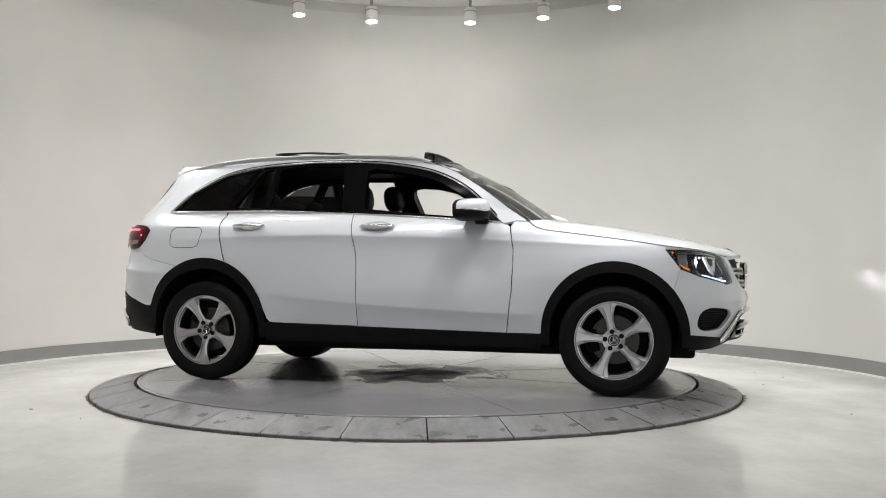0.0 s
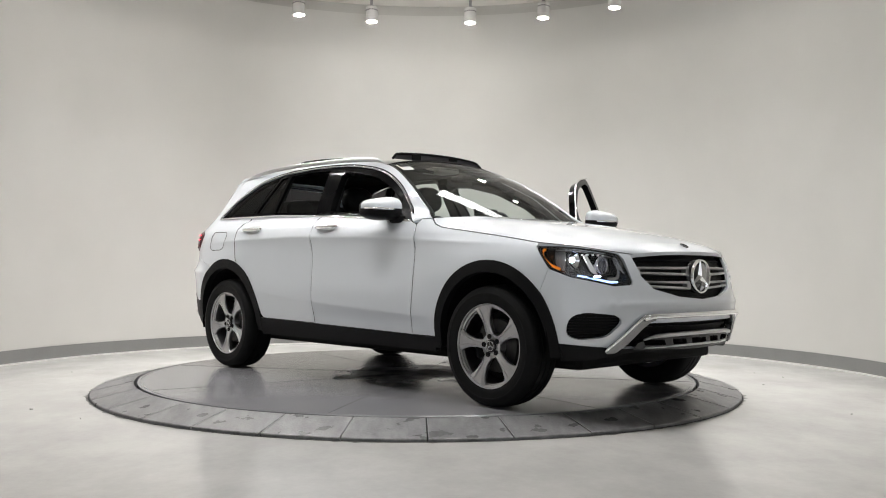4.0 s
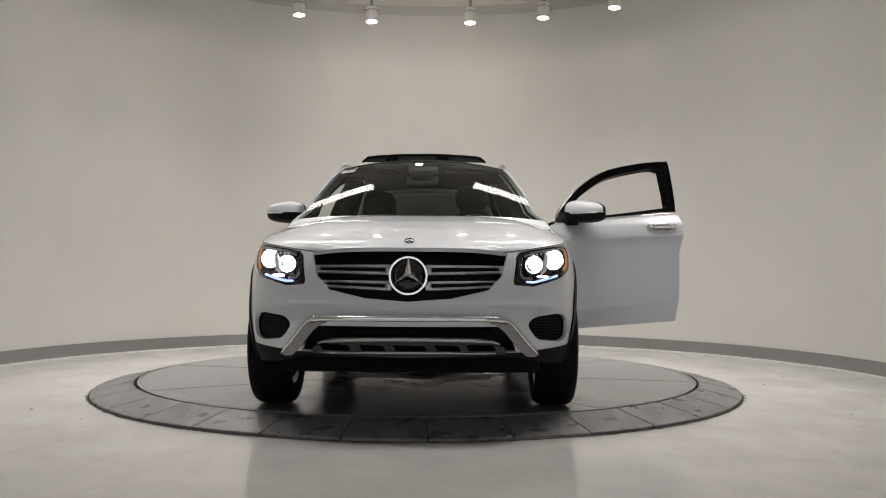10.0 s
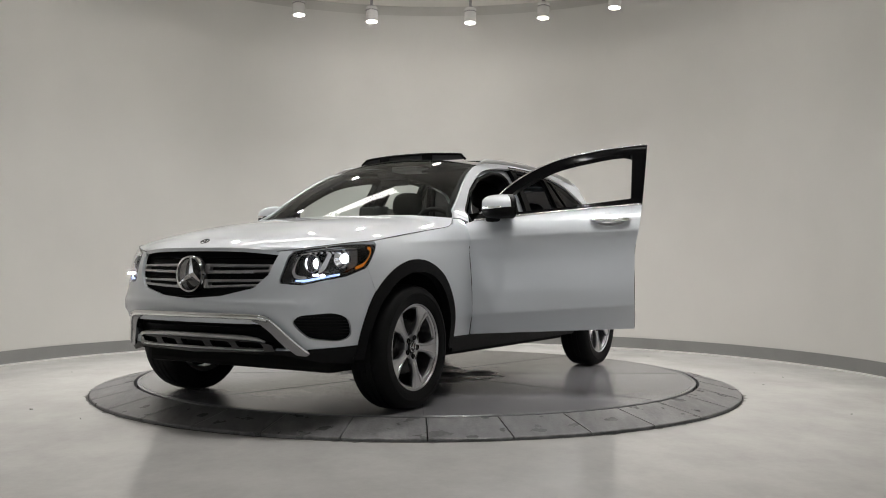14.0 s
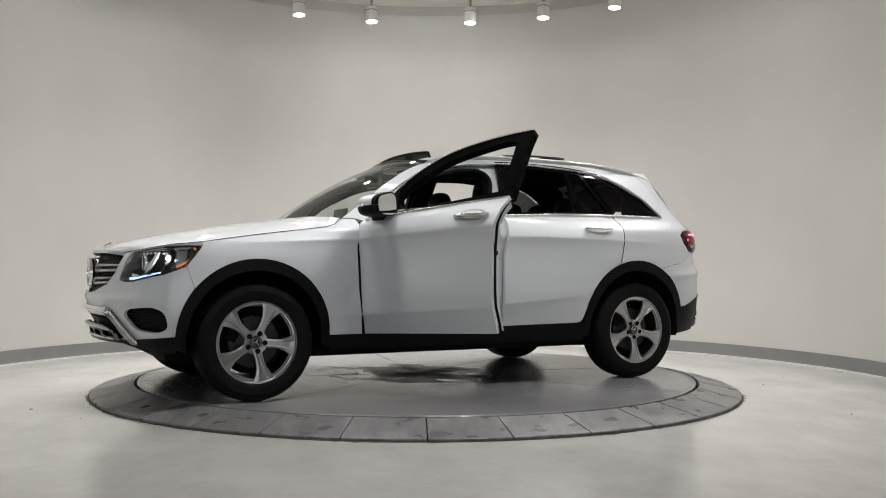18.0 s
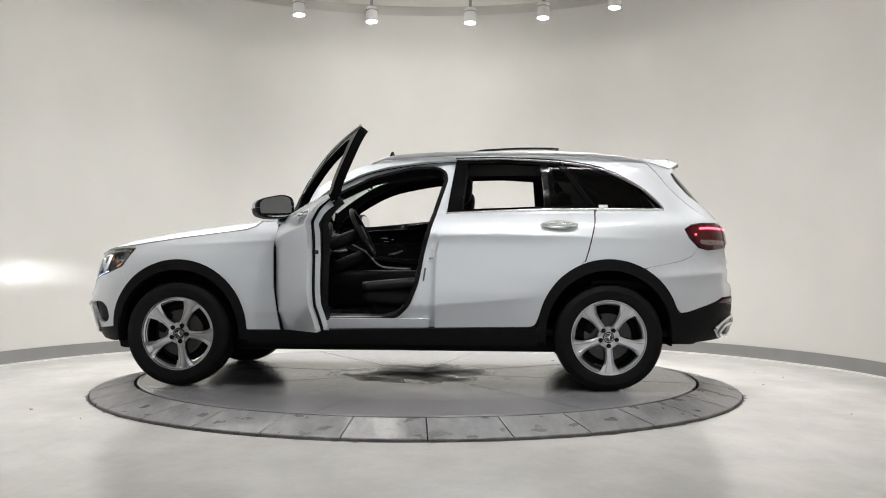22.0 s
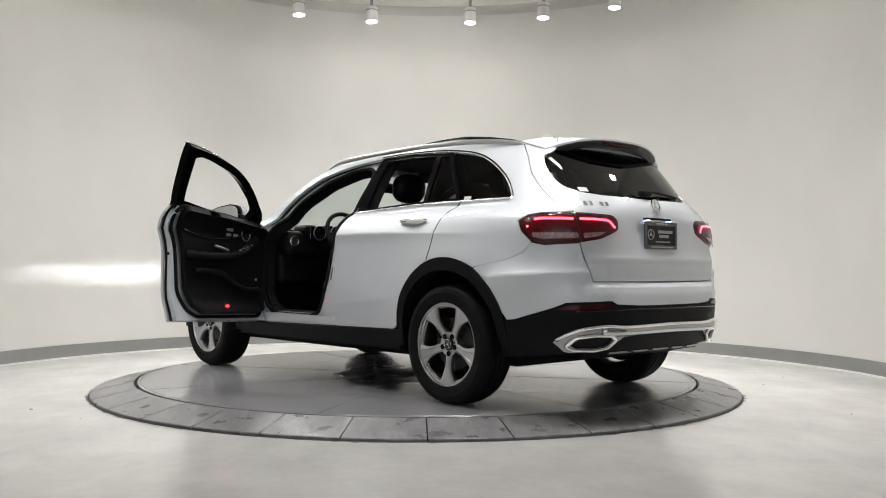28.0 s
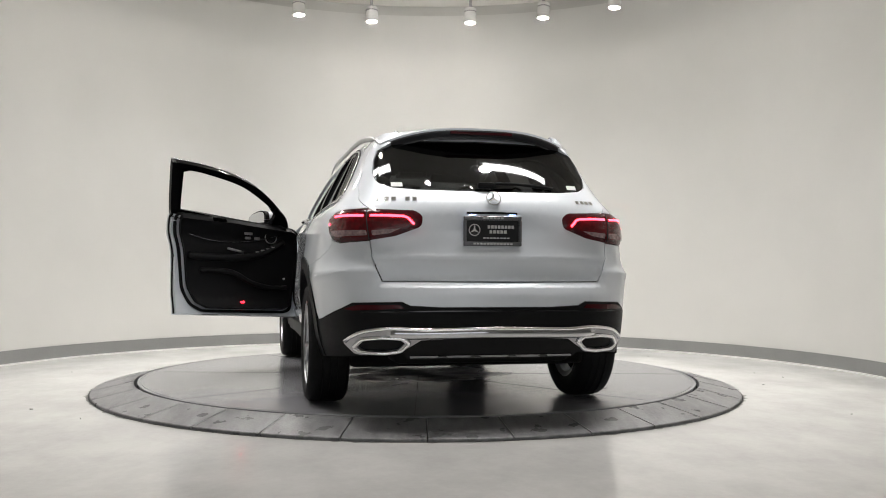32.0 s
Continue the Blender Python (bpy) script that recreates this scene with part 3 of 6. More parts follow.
for x, y, w, d, turn, watts in ((-1.55, 1.12, 1.55, 0.36, 11, 9), (1.55, 1.12, 1.55, 0.36, -11, 9), (-1.32, -2.18, 1.0, 0.17, -3, 8), (1.55, -1.82, 1.05, 0.16, 8, 8)):
    ceiling_panel(x, y, w, d, turn, watts)

# lamps over the platform's front; the wall-turned first and last two are unseen additions
for x, y, aim, watts, cone in ((-0.05, 1.70, (-0.05, 3.86, 3.1), 88, 100), (0.26, -2.41, (0.0, -1.9, 0.0), 50, 100), (0.92, -2.40, (0.3, -1.9, 0.0), 50, 100), (-1.0, -1.95, (-0.9, -1.9, 0.0), 112, 104), (1.0, -1.95, (0.9, -1.9, 0.0), 112, 104)):
    spot_lamp(math.degrees(math.atan2(y, x)), aim, math.hypot(x, y), watts, cone, 0.16 if y > 0 else 0.0)

# ---- a cable left on the floor by the far wall ----
cable = tagged(new("floor_cable"), "black cable with a white plug on the floor by the wall", "cable")
cable.location = (0.0, 3.25, FLOOR)
part("plug", bevel_box((0.035, 0.03, 0.10), (0.02, 0, 0.05), 0.006), LAMP_WHITE, cable, "white plug")
part("cord", tube(smooth([(0.03, 0, 0.012), (0.09, 0.06, 0.010), (0.14, -0.05, 0.010), (0.20, 0.05, 0.010), (0.27, -0.02, 0.010), (0.36, 0.03, 0.010), (0.48, -0.02, 0.010)], 0.03), 0.010, 6), LAMP_DARK, cable, "black cord", soft=True)
random.seed(9)
for k in range(16):
    a, q = random.uniform(0, 6.283), random.uniform(2.5, 3.75)
    s_ = random.uniform(0.004, 0.012)
    tagged(part("floor_debris", moved(bevel_box((s_ * random.uniform(0.6, 2.2), s_ * 0.7, 0.003), (0, 0, 0.0015), 0), Matrix.Translation((q * math.cos(a), q * math.sin(a), FLOOR)) @ Matrix.Rotation(random.uniform(0, 3), 4, "Z")), GAP), "small dark crumb of dirt on the floor", "debris", "floor crumbs")


# ---- panels cut out of the skin ----
from mathutils.geometry import delaunay_2d_cdt


def inside(q, poly):
    x, y = q
    hit = False
    j = len(poly) - 1
    for i in range(len(poly)):
        (xi, yi), (xj, yj) = poly[i], poly[j]
        if (yi > y) != (yj > y) and x < (xj - xi) * (y - yi) / (yj - yi) + xi:
            hit = not hit
        j = i
    return hit


def dense(poly, step):
    out = []
    for i in range(len(poly)):
        a, b = Vector(poly[i]), Vector(poly[(i + 1) % len(poly)])
        k = max(1, int((b - a).length / step + 0.5))
        out += [tuple(a.lerp(b, j / k)) for j in range(k)]
    return out


def sheet(outline, holes=(), grid=0.035, edge=0.03, lines=()):
    """Triangles that fill an outline less its holes: flat points and faces, and the rims."""
    rims = [dense([tuple(p) for p in r], edge) for r in (outline, *holes)]
    pts, edges = [], []
    for r in rims:
        n0 = len(pts)
        pts += r
        edges += [(n0 + i, n0 + (i + 1) % len(r)) for i in range(len(r))]
    for line in lines:
        last = None
        for p in line:
            p = (p[0], p[1])
            if inside(p, rims[0]) and not any(inside(p, h) for h in rims[1:]) and np.min((np.array(pts)[:, 0] - p[0]) ** 2 + (np.array(pts)[:, 1] - p[1]) ** 2) > 0.008 ** 2:
                pts.append(p)
                if last is not None:
                    edges.append((last, len(pts) - 1))
                last = len(pts) - 1
            else:
                last = None
    xs, ys = [p[0] for p in rims[0]], [p[1] for p in rims[0]]
    near = np.array(pts)
    x = math.floor(min(xs) / grid) * grid
    row = 0
    while x < max(xs):
        y = math.floor(min(ys) / grid) * grid + (row % 2) * grid / 2
        while y < max(ys):
            if inside((x, y), rims[0]) and not any(inside((x, y), h) for h in rims[1:]) and np.min((near[:, 0] - x) ** 2 + (near[:, 1] - y) ** 2) > (grid * 0.5) ** 2:
                pts.append((x, y))
            y += grid
        x += grid * 0.87
        row += 1
    v, _, f = delaunay_2d_cdt([Vector(p) for p in pts], edges, [], 0, 1e-6)[:3]
    keep = []
    for t in f:
        c = (v[t[0]] + v[t[1]] + v[t[2]]) / 3
        if inside(c, rims[0]) and not any(inside(c, h) for h in rims[1:]):
            keep.append(list(t))
    return [tuple(q) for q in v], keep


def panel(name, outline, mat, parent, holes=(), thick=0.02, out=0.0, grid=0.035, label="", mirror=False, edge=0.03, pillow=(0.0, 0.02), lines=(), even=False):
    """A piece of the body's skin in (s, z), with its thickness turned inwards."""
    v, f = sheet(outline, holes, grid, edge, lines)
    a = np.array(v)
    shape = skin
    if pillow[0]:
        rim_pts = np.array([q for r in (outline, *holes) for q in dense([tuple(p) for p in r], edge / 2)])
        gap = np.sqrt(((a[:, None, :] - rim_pts[None, :, :]) ** 2).sum(-1)).min(1)
        out = out + pillow[0] * (1 - np.exp(-gap / pillow[1]))
    outer = shape(a[:, 0], a[:, 1], out=out)
    if even:
        # a pane bent evenly both ways
        y2, zc = outer[:, 1] ** 2, outer[:, 2] - 1.3
        terms, bow = np.stack([np.ones_like(zc), y2, zc, y2 * y2], -1), 0.25 * zc * zc
        outer[:, 0] = bow + terms @ np.linalg.lstsq(terms, outer[:, 0] - bow, rcond=None)[0]
    e = 0.004
    du = shape(a[:, 0] + e, a[:, 1]) - shape(a[:, 0] - e, a[:, 1])
    dv = shape(a[:, 0], a[:, 1] + e) - shape(a[:, 0], a[:, 1] - e)
    nor = np.cross(du, dv)
    nor /= np.maximum(np.linalg.norm(nor, axis=1), 1e-9)[:, None]
    mid = outer - np.array([0, 0, 0.7])
    if np.sum(nor * mid) < 0:
        nor = -nor
    inn = outer - nor * thick
    if mirror:
        outer, inn, nor = (q * np.array([1, -1, 1]) for q in (outer, inn, nor))
    count = {}
    for t in f:
        for i in range(3):
            k = (t[i], t[(i + 1) % 3])
            count[k] = 1
    # faces look outwards
    t = f[len(f) // 2]
    n = np.cross(outer[t[1]] - outer[t[0]], outer[t[2]] - outer[t[0]])
    if np.dot(n, nor[t[0]]) < 0:
        f = [t[::-1] for t in f]
        count = {(b, a_): 1 for a_, b in count}
    m = len(v)
    faces = [tuple(t) for t in f]
    rim = [k for k in count if (k[1], k[0]) not in count]
    verts = [tuple(q) for q in outer] + [tuple(q) for q in outer] + [tuple(q) for q in inn]
    for i, j in rim:
        faces.append((m + j, m + i, 2 * m + i, 2 * m + j))
    used = sorted({i for q in faces for i in q})
    idx = {o: k for k, o in enumerate(used)}
    ob = mesh_object(name, [verts[i] for i in used], [tuple(idx[i] for i in q) for q in faces], mat, parent, label, soft=True)
    if not pillow[0] and not even:
        ob.data.normals_split_custom_set_from_vertices([tuple(nor[i]) if i < m else (0, 0, 0) for i in used])
    return ob


def flank(points):
    """(x, z) on the flank as (s, z)."""
    return [X(x, z) for x, z in points]


def skin_line(points, out=0.0, mirror=False, step=0.03):
    """A smooth line on the skin through (s, z) points."""
    p = np.array([tuple(q) for q in smooth([(a, b, 0) for a, b in points], step)])
    q = skin(p[:, 0], p[:, 1], out=out)
    if mirror:
        q = q * np.array([1, -1, 1])
    return [Vector(v) for v in q]


def round_poly(points, r=0.02, seg=3):
    """The outline with its corners rounded."""
    out, n = [], len(points)
    for i in range(n):
        a, b, c = (Vector(points[(i + k) % n]) for k in (-1, 0, 1))
        d0, d1 = min(r, (a - b).length * 0.45), min(r, (c - b).length * 0.45)
        p, q = b + (a - b).normalized() * d0, b + (c - b).normalized() * d1
        for k in range(seg + 1):
            t = k / seg
            out.append(tuple((1 - t) ** 2 * p + 2 * t * (1 - t) * b + t * t * q))
    return out


def loft(name, rows, mat, parent, label="", nv=24, power=2.0, thick=0.0, span=(-1, 1)):
    """A crowned sheet across the car: rows of (left edge point, centre point)."""
    verts, faces = [], []
    nu = len(rows)
    for edge, mid in rows:
        for j in range(nv + 1):
            v = span[0] + (span[1] - span[0]) * j / nv
            k = 1 - abs(v) ** power
            verts.append((edge[0] + (mid[0] - edge[0]) * k, edge[1] * v, edge[2] + (mid[2] - edge[2]) * k))
    for i in range(nu - 1):
        for j in range(nv):
            a = i * (nv + 1) + j
            faces.append((a, a + 1, a + nv + 2, a + nv + 1))
    n = Vector(np.cross(np.subtract(verts[faces[0][1]], verts[faces[0][0]]), np.subtract(verts[faces[0][2]], verts[faces[0][0]])))
    if n.z < 0:
        faces = [q[::-1] for q in faces]
    if thick:
        m = len(verts)
        verts += [(x, y, z - thick) for x, y, z in verts] + verts
        ring = [i * (nv + 1) for i in range(nu)] + [(nu - 1) * (nv + 1) + j for j in range(1, nv + 1)] + [i * (nv + 1) + nv for i in range(nu - 2, -1, -1)] + list(range(nv - 1, 0, -1))
        for i in range(len(ring)):
            a, b = ring[i], ring[(i + 1) % len(ring)]
            faces.append((2 * m + a, 2 * m + b, m + b, m + a))
    return mesh_object(name, verts, faces, mat, parent, label, soft=True)


CREASES = [[X(x, float(shoulder(x)) + d) for x in np.arange(1.6, -1.72, -0.03)] for d in (0, 0.010, -0.010, 0.022, -0.022, 0.040, -0.040, 0.062, 0.085, -0.065)] + [[X(x, float(lower_crease(x)) + d) for x in np.arange(0.95, -1.0, -0.03)] for d in (0, 0.010, -0.010, 0.025, -0.025, 0.05, -0.05, 0.08)]
BELT_LINE = [(-1.815, 1.205), (-1.36, 1.207), (-0.91, 1.20), (-0.36, 1.175), (0.16, 1.145), (0.70, 1.105)]
CREASES += [[X(x, float(np.interp(x, [p[0] for p in BELT_LINE], [p[1] for p in BELT_LINE])) + d) for x in np.arange(0.68, -1.8, -0.03)] for d in (-0.014, -0.034, -0.056)]


def soft_poly(points, step=0.04):
    """A rounded closed or open line of flat points."""
    return [(p.x, p.y) for p in smooth([(a, b, 0) for a, b in points], step)]


def inset(poly, d):
    """The outline moved inwards by d."""
    n, out = len(poly), []
    area = sum(poly[i][0] * poly[(i + 1) % n][1] - poly[(i + 1) % n][0] * poly[i][1] for i in range(n))
    sg = 1 if area > 0 else -1
    for i in range(n):
        a, b, c = (Vector(poly[(i + k) % n]) for k in (-1, 0, 1))
        u, w = (b - a).normalized(), (c - b).normalized()
        m = Vector((-(u.y + w.y), u.x + w.x))
        m = m.normalized() / max(0.5, m.length / 2) * sg
        out.append(tuple(b + m * d))
    return out


GATE_EDGE = [X(-1.70, 1.568), X(-1.79, 1.47), X(-1.866, 1.36), X(-1.978, 1.25), X(-2.085, 1.17), R(0.662, 1.119)]
BUMPER_EDGE = [X(-2.028, 0.948), X(-1.985, 0.892), X(-1.905, 0.858), X(-1.80, 0.836), X(-1.70, 0.817)]
car = tagged(new("suv"), "white four-door SUV with black wheel-arch cladding, driver door open", "car")

# lines in side view, (x, z)
BELT = [(-1.815, 1.205), (-1.36, 1.207), (-0.91, 1.20), (-0.36, 1.175), (0.16, 1.145), (0.70, 1.105)]
ROOF_EDGE = soft_poly([(0.87, 1.118), (0.74, 1.20), (0.54, 1.345), (0.32, 1.475), (0.143, 1.535), (-0.126, 1.578), (-0.57, 1.602), (-1.0, 1.602), (-1.4, 1.587), (-1.6, 1.570), (-1.70, 1.560)], 0.06)
WIN_TOP = soft_poly([(0.66, 1.145), (0.453, 1.335), (0.193, 1.468), (-0.117, 1.535), (-0.417, 1.562), (-0.75, 1.567), (-1.143, 1.545), (-1.442, 1.485), (-1.69, 1.345), (-1.815, 1.215)], 0.06)


def arch(cx, cz, r, a0, a1, n=28, squash=1.0):
    return [(cx + r * math.cos(radians(a0 + (a1 - a0) * k / n)), cz + squash * r * math.sin(radians(a0 + (a1 - a0) * k / n))) for k in range(n + 1)]


FRONT_ARCH = arch(1.4365, 0.39, 0.463, 180, 0)
REAR_ARCH = arch(-1.4365, 0.405, 0.463, 0, 180)
FRONT_LIP = arch(1.4365, 0.375, 0.408, 180, 0)
REAR_LIP = arch(-1.4365, 0.385, 0.408, 0, 180)

rear_doors = {}
for mirror in (False, True):
    # front wing
    wing = ([(0.794, 0.93), (0.786, 0.66), (0.748, 0.385), (0.965, 0.385)] + [(x, z) for x, z in FRONT_ARCH if z > 0.39 and x < 1.80]
            + [(1.80, 0.676), (1.841, 0.805), (1.75, 0.925), (1.755, 0.945), (1.60, 0.969), (1.472, 0.988), (1.2, 1.024), (0.985, 1.053), (0.92, 1.076), (0.88, 1.110), (0.79, 1.113), (0.77, 1.08)])
    panel("front_wing", flank(wing), PAINT, car, mirror=mirror, lines=CREASES)
    # wheel-arch cladding
    lip = flank([(0.955, 0.315)] + FRONT_ARCH + [(1.905, 0.315), (1.845, 0.315)] + FRONT_LIP[::-1] + [(1.028, 0.315)])
    panel("arch_cladding", lip, PLASTIC, car, mirror=mirror, out=0.008, thick=0.05, label="black plastic wheel-arch trim")
    lip = flank([(-0.965, 0.315)] + REAR_ARCH + [(-1.905, 0.315), (-1.845, 0.315)] + REAR_LIP[::-1] + [(-1.028, 0.315)])
    panel("arch_cladding", lip, PLASTIC, car, mirror=mirror, out=0.008, thick=0.05, label="black plastic wheel-arch trim")
    # sill
    panel("sill", flank([(0.965, 0.374), (0.743, 0.381), (-0.287, 0.401), (-0.972, 0.415), (-0.972, 0.29), (0.965, 0.29)]), PLASTIC, car, mirror=mirror, out=0.006, thick=0.12, label="black plastic sill trim")
    # side frame: A pillar, cant rail, quarter and D pillar
    frame_out = ([X(x, z) for x, z in ROOF_EDGE] + GATE_EDGE + [X(-2.06, 1.115), X(-1.985, 1.103), X(-1.938, 1.070), X(-1.967, 1.008)] + BUMPER_EDGE + [X(-1.668, 0.809)]
                 + flank([(x, z) for x, z in REAR_ARCH[::-1] if (z > 0.809 or x > -1.44) and z > 0.745 and x < -1.16]
                         + [(-1.285, 0.852), (-1.31, 0.93), (-1.352, 1.10), (-1.365, 1.18), (-1.38, 1.205)] + [(-1.815, 1.205)] + WIN_TOP[::-1] + [(0.72, 1.10), (0.80, 1.12)]))
    panel("side_frame", frame_out, PAINT, car, mirror=mirror, lines=CREASES)
    # rear door
    rear_door = ([(-0.302, 0.90), (-0.293, 0.66), (-0.292, 0.408), (-0.915, 0.4187), (-0.942, 0.425), (-0.962, 0.444)] + [(x, z) for x, z in REAR_ARCH if x > -1.28 and z > 0.46]
                 + [(-1.277, 0.852), (-1.302, 0.93), (-1.344, 1.10), (-1.358, 1.205), (-0.91, 1.198), (-0.362, 1.173)])
    door = rear_doors[mirror] = panel("rear_door", flank(rear_door), PAINT, car, mirror=mirror, thick=0.03, lines=CREASES)
    panel("window_frame", flank([(-0.362, 1.177), (-0.91, 1.203), (-1.365, 1.212), (-1.145, 1.54), (-0.75, 1.563), (-0.42, 1.558)]), PILLAR, door, mirror=mirror, out=-0.004,
          holes=[flank([(-0.46, 1.20), (-0.91, 1.222), (-1.03, 1.226), (-1.0, 1.525), (-0.75, 1.54), (-0.50, 1.535)]), flank([(-1.065, 1.228), (-1.32, 1.232), (-1.13, 1.515), (-1.045, 1.522)])])
    panel("window_pane", flank([(-1.055, 1.222), (-1.33, 1.225), (-1.13, 1.525), (-1.035, 1.53)]), SIDE_TINT, door, mirror=mirror, out=-0.014, thick=0.004, label="dark tinted fixed pane").visible_shadow = False
    if mirror:
        # the right rear window is wound most of the way down, the left one fully
        panel("window_pane", flank([(-0.45, 1.195), (-0.91, 1.217), (-1.04, 1.221), (-1.03, 1.318), (-0.75, 1.312), (-0.465, 1.302)]), SIDE_TINT, door, mirror=True, out=-0.014, thick=0.004, label="dark tinted pane wound most of the way down").visible_shadow = False
    # quarter window
    panel("quarter_window", flank([(-1.385, 1.212), (-1.81, 1.213), (-1.68, 1.35), (-1.44, 1.478), (-1.16, 1.537)]), SIDE_TINT, car, mirror=mirror, out=-0.006, thick=0.004, label="dark tinted quarter window")
    # bright strip round the side windows
    line = skin_line(flank(BELT[:4] if not mirror else BELT), out=0.004, mirror=mirror)
    part("window_strip", tube(line, 0.008, 6), STRIP, car, "chrome strip under the side windows", soft=True)
    line = skin_line(flank([p for p in WIN_TOP if mirror or p[0] < -0.40]), out=0.004, mirror=mirror)
    part("window_strip", tube(line, 0.006, 6), STRIP, car, "chrome strip over the side windows", soft=True)


# ---- front doors: the right one shut, the left one open on its hinge ----
HINGE = Vector((0.745, 0.865, 0.85))
DOOR_OUT = [(0.743, 0.385), (-0.287, 0.405), (-0.288, 0.66), (-0.297, 0.90), (-0.357, 1.173), (0.16, 1.143), (0.70, 1.103), (0.762, 1.08), (0.789, 0.92), (0.78, 0.66)]
DOOR_FRAME = [(-0.362, 1.178), (-0.1, 1.163), (0.16, 1.148), (0.45, 1.128), (0.68, 1.112)] + [(x, z - 0.004) for x, z in WIN_TOP if 0.64 > x > -0.41] + [(-0.418, 1.557)]
DOOR_HOLE = soft_poly([(-0.293, 1.215), (0.16, 1.170), (0.40, 1.152), (0.475, 1.162), (0.498, 1.225), (0.44, 1.282), (0.18, 1.418), (-0.117, 1.487), (-0.27, 1.505), (-0.318, 1.492)], 0.05)


def front_door(mirror):
    root = new("front_door")
    root.parent = car
    panel("outer_panel", flank(DOOR_OUT), PAINT, root, mirror=mirror, thick=0.02, lines=CREASES)
    panel("window_frame", flank(DOOR_FRAME), PILLAR, root, mirror=mirror, out=-0.004, holes=[flank(DOOR_HOLE)], thick=0.05)
    panel("door_edge", flank([(0.735, 0.39), (-0.28, 0.41), (-0.283, 0.66), (-0.29, 0.90), (-0.345, 1.165), (0.16, 1.135), (0.70, 1.095), (0.755, 1.07), (0.78, 0.92), (0.772, 0.66)]), PAINT, root, mirror=mirror, out=-0.02, thick=0.055, label="white painted door shell")
    line = skin_line(flank([(-0.352, 1.176), (0.16, 1.147), (0.695, 1.107)]), out=0.004, mirror=mirror)
    part("window_strip", tube(line, 0.008, 6), STRIP, root, "chrome strip under the window", soft=True)
    line = skin_line(flank([p for p in WIN_TOP if p[0] > -0.44]), out=0.004, mirror=mirror)
    part("window_strip", tube(line, 0.006, 6), STRIP, root, "chrome strip over the window", soft=True)
    return root


def handle(x, z, parent, mirror):
    p = [Vector(q) for q in skin(sx(x) + np.array([-0.115, -0.10, -0.05, 0, 0.05, 0.10, 0.115]), np.full(7, z), out=0.0)]
    n = Vector((0, 1, 0))
    arc = [q + n * d for q, d in zip(p, (0.0, 0.018, 0.030, 0.034, 0.030, 0.018, 0.0))]
    if mirror:
        arc = [Vector((q.x, -q.y, q.z)) for q in arc]
    part("door_handle", tube(smooth(arc, 0.02), 0.017, 10, flat=0.75), CHROME, parent, "chrome pull handle", soft=True)
    # flat silver oval on the door; its darker tone stands for the cup's shade
    a = np.linspace(0, 2 * math.pi, 24, endpoint=False)
    bowl = [(sx(x) + 0.10 * math.cos(t), z + 0.035 * math.sin(t)) for t in a]
    panel("handle_cup_shade", bowl, ALLOY, parent, mirror=mirror, out=0.0015, thick=0.003, edge=0.02)


shut_door = front_door(True)
open_door = front_door(False)
handle(-0.153, 1.085, shut_door, True)
handle(-0.153, 1.085, open_door, False)
for mirror in (False, True):
    handle(-1.112, 1.092, rear_doors[mirror], mirror)
open_door.matrix_basis = Matrix.Translation(HINGE) @ Matrix.Rotation(radians(4.0), 4, "Y") @ Matrix.Rotation(radians(-66.5), 4, "Z") @ Matrix.Translation(-HINGE)

# ---- bonnet, windscreen, roof ----
HOOD_EDGE = [X(0.885, 1.116), X(0.925, 1.080), X(0.985, 1.058), X(1.2, 1.029), X(1.472, 0.993), X(1.60, 0.974), X(1.755, 0.950), X(1.93, 0.93), F(0.60, 0.90), F(0.49, 0.886)]
HOOD_MID = [(1.00, 0, 1.142), (1.12, 0, 1.131), (1.3, 0, 1.108), (1.52, 0, 1.077), (1.66, 0, 1.052), (1.85, 0, 1.015), (2.02, 0, 0.976), (2.15, 0, 0.942), (2.228, 0, 0.906)]
he = smooth([(a, b, 0) for a, b in HOOD_EDGE], 0.05)
hp = skin(np.array([p[0] for p in he]), np.array([p[1] for p in he]), out=0.0)
hm = smooth(HOOD_MID, 0.03)
rows = [(hp[i], hm[round(i * (len(hm) - 1) / (len(hp) - 1))]) for i in range(len(hp))]
loft("bonnet", rows, PAINT, car, power=3.6, thick=0.02, nv=44)

re_ = np.array([tuple(p) for p in smooth([(*X(x, z), 0) for x, z in ROOF_EDGE], 0.05)])
rp = skin(re_[:, 0], re_[:, 1])
k_top = int(np.argmin(np.abs(rp[:, 0] - 0.12)))
n = k_top + 1
rows = []
for i in range(n):
    t = i / (n - 1)
    rows.append((rp[i] + np.array([0, -0.012, -0.004]), (0.98 + (0.17 - 0.98) * t, 0, 1.135 + (1.600 - 1.135) * t + 0.035 * math.sin(math.pi * t))))
screen_rows = rows
screen = loft("windscreen", rows, WIND, car, power=2.0, label="windscreen with a paper sticker")
screen.visible_shadow = False
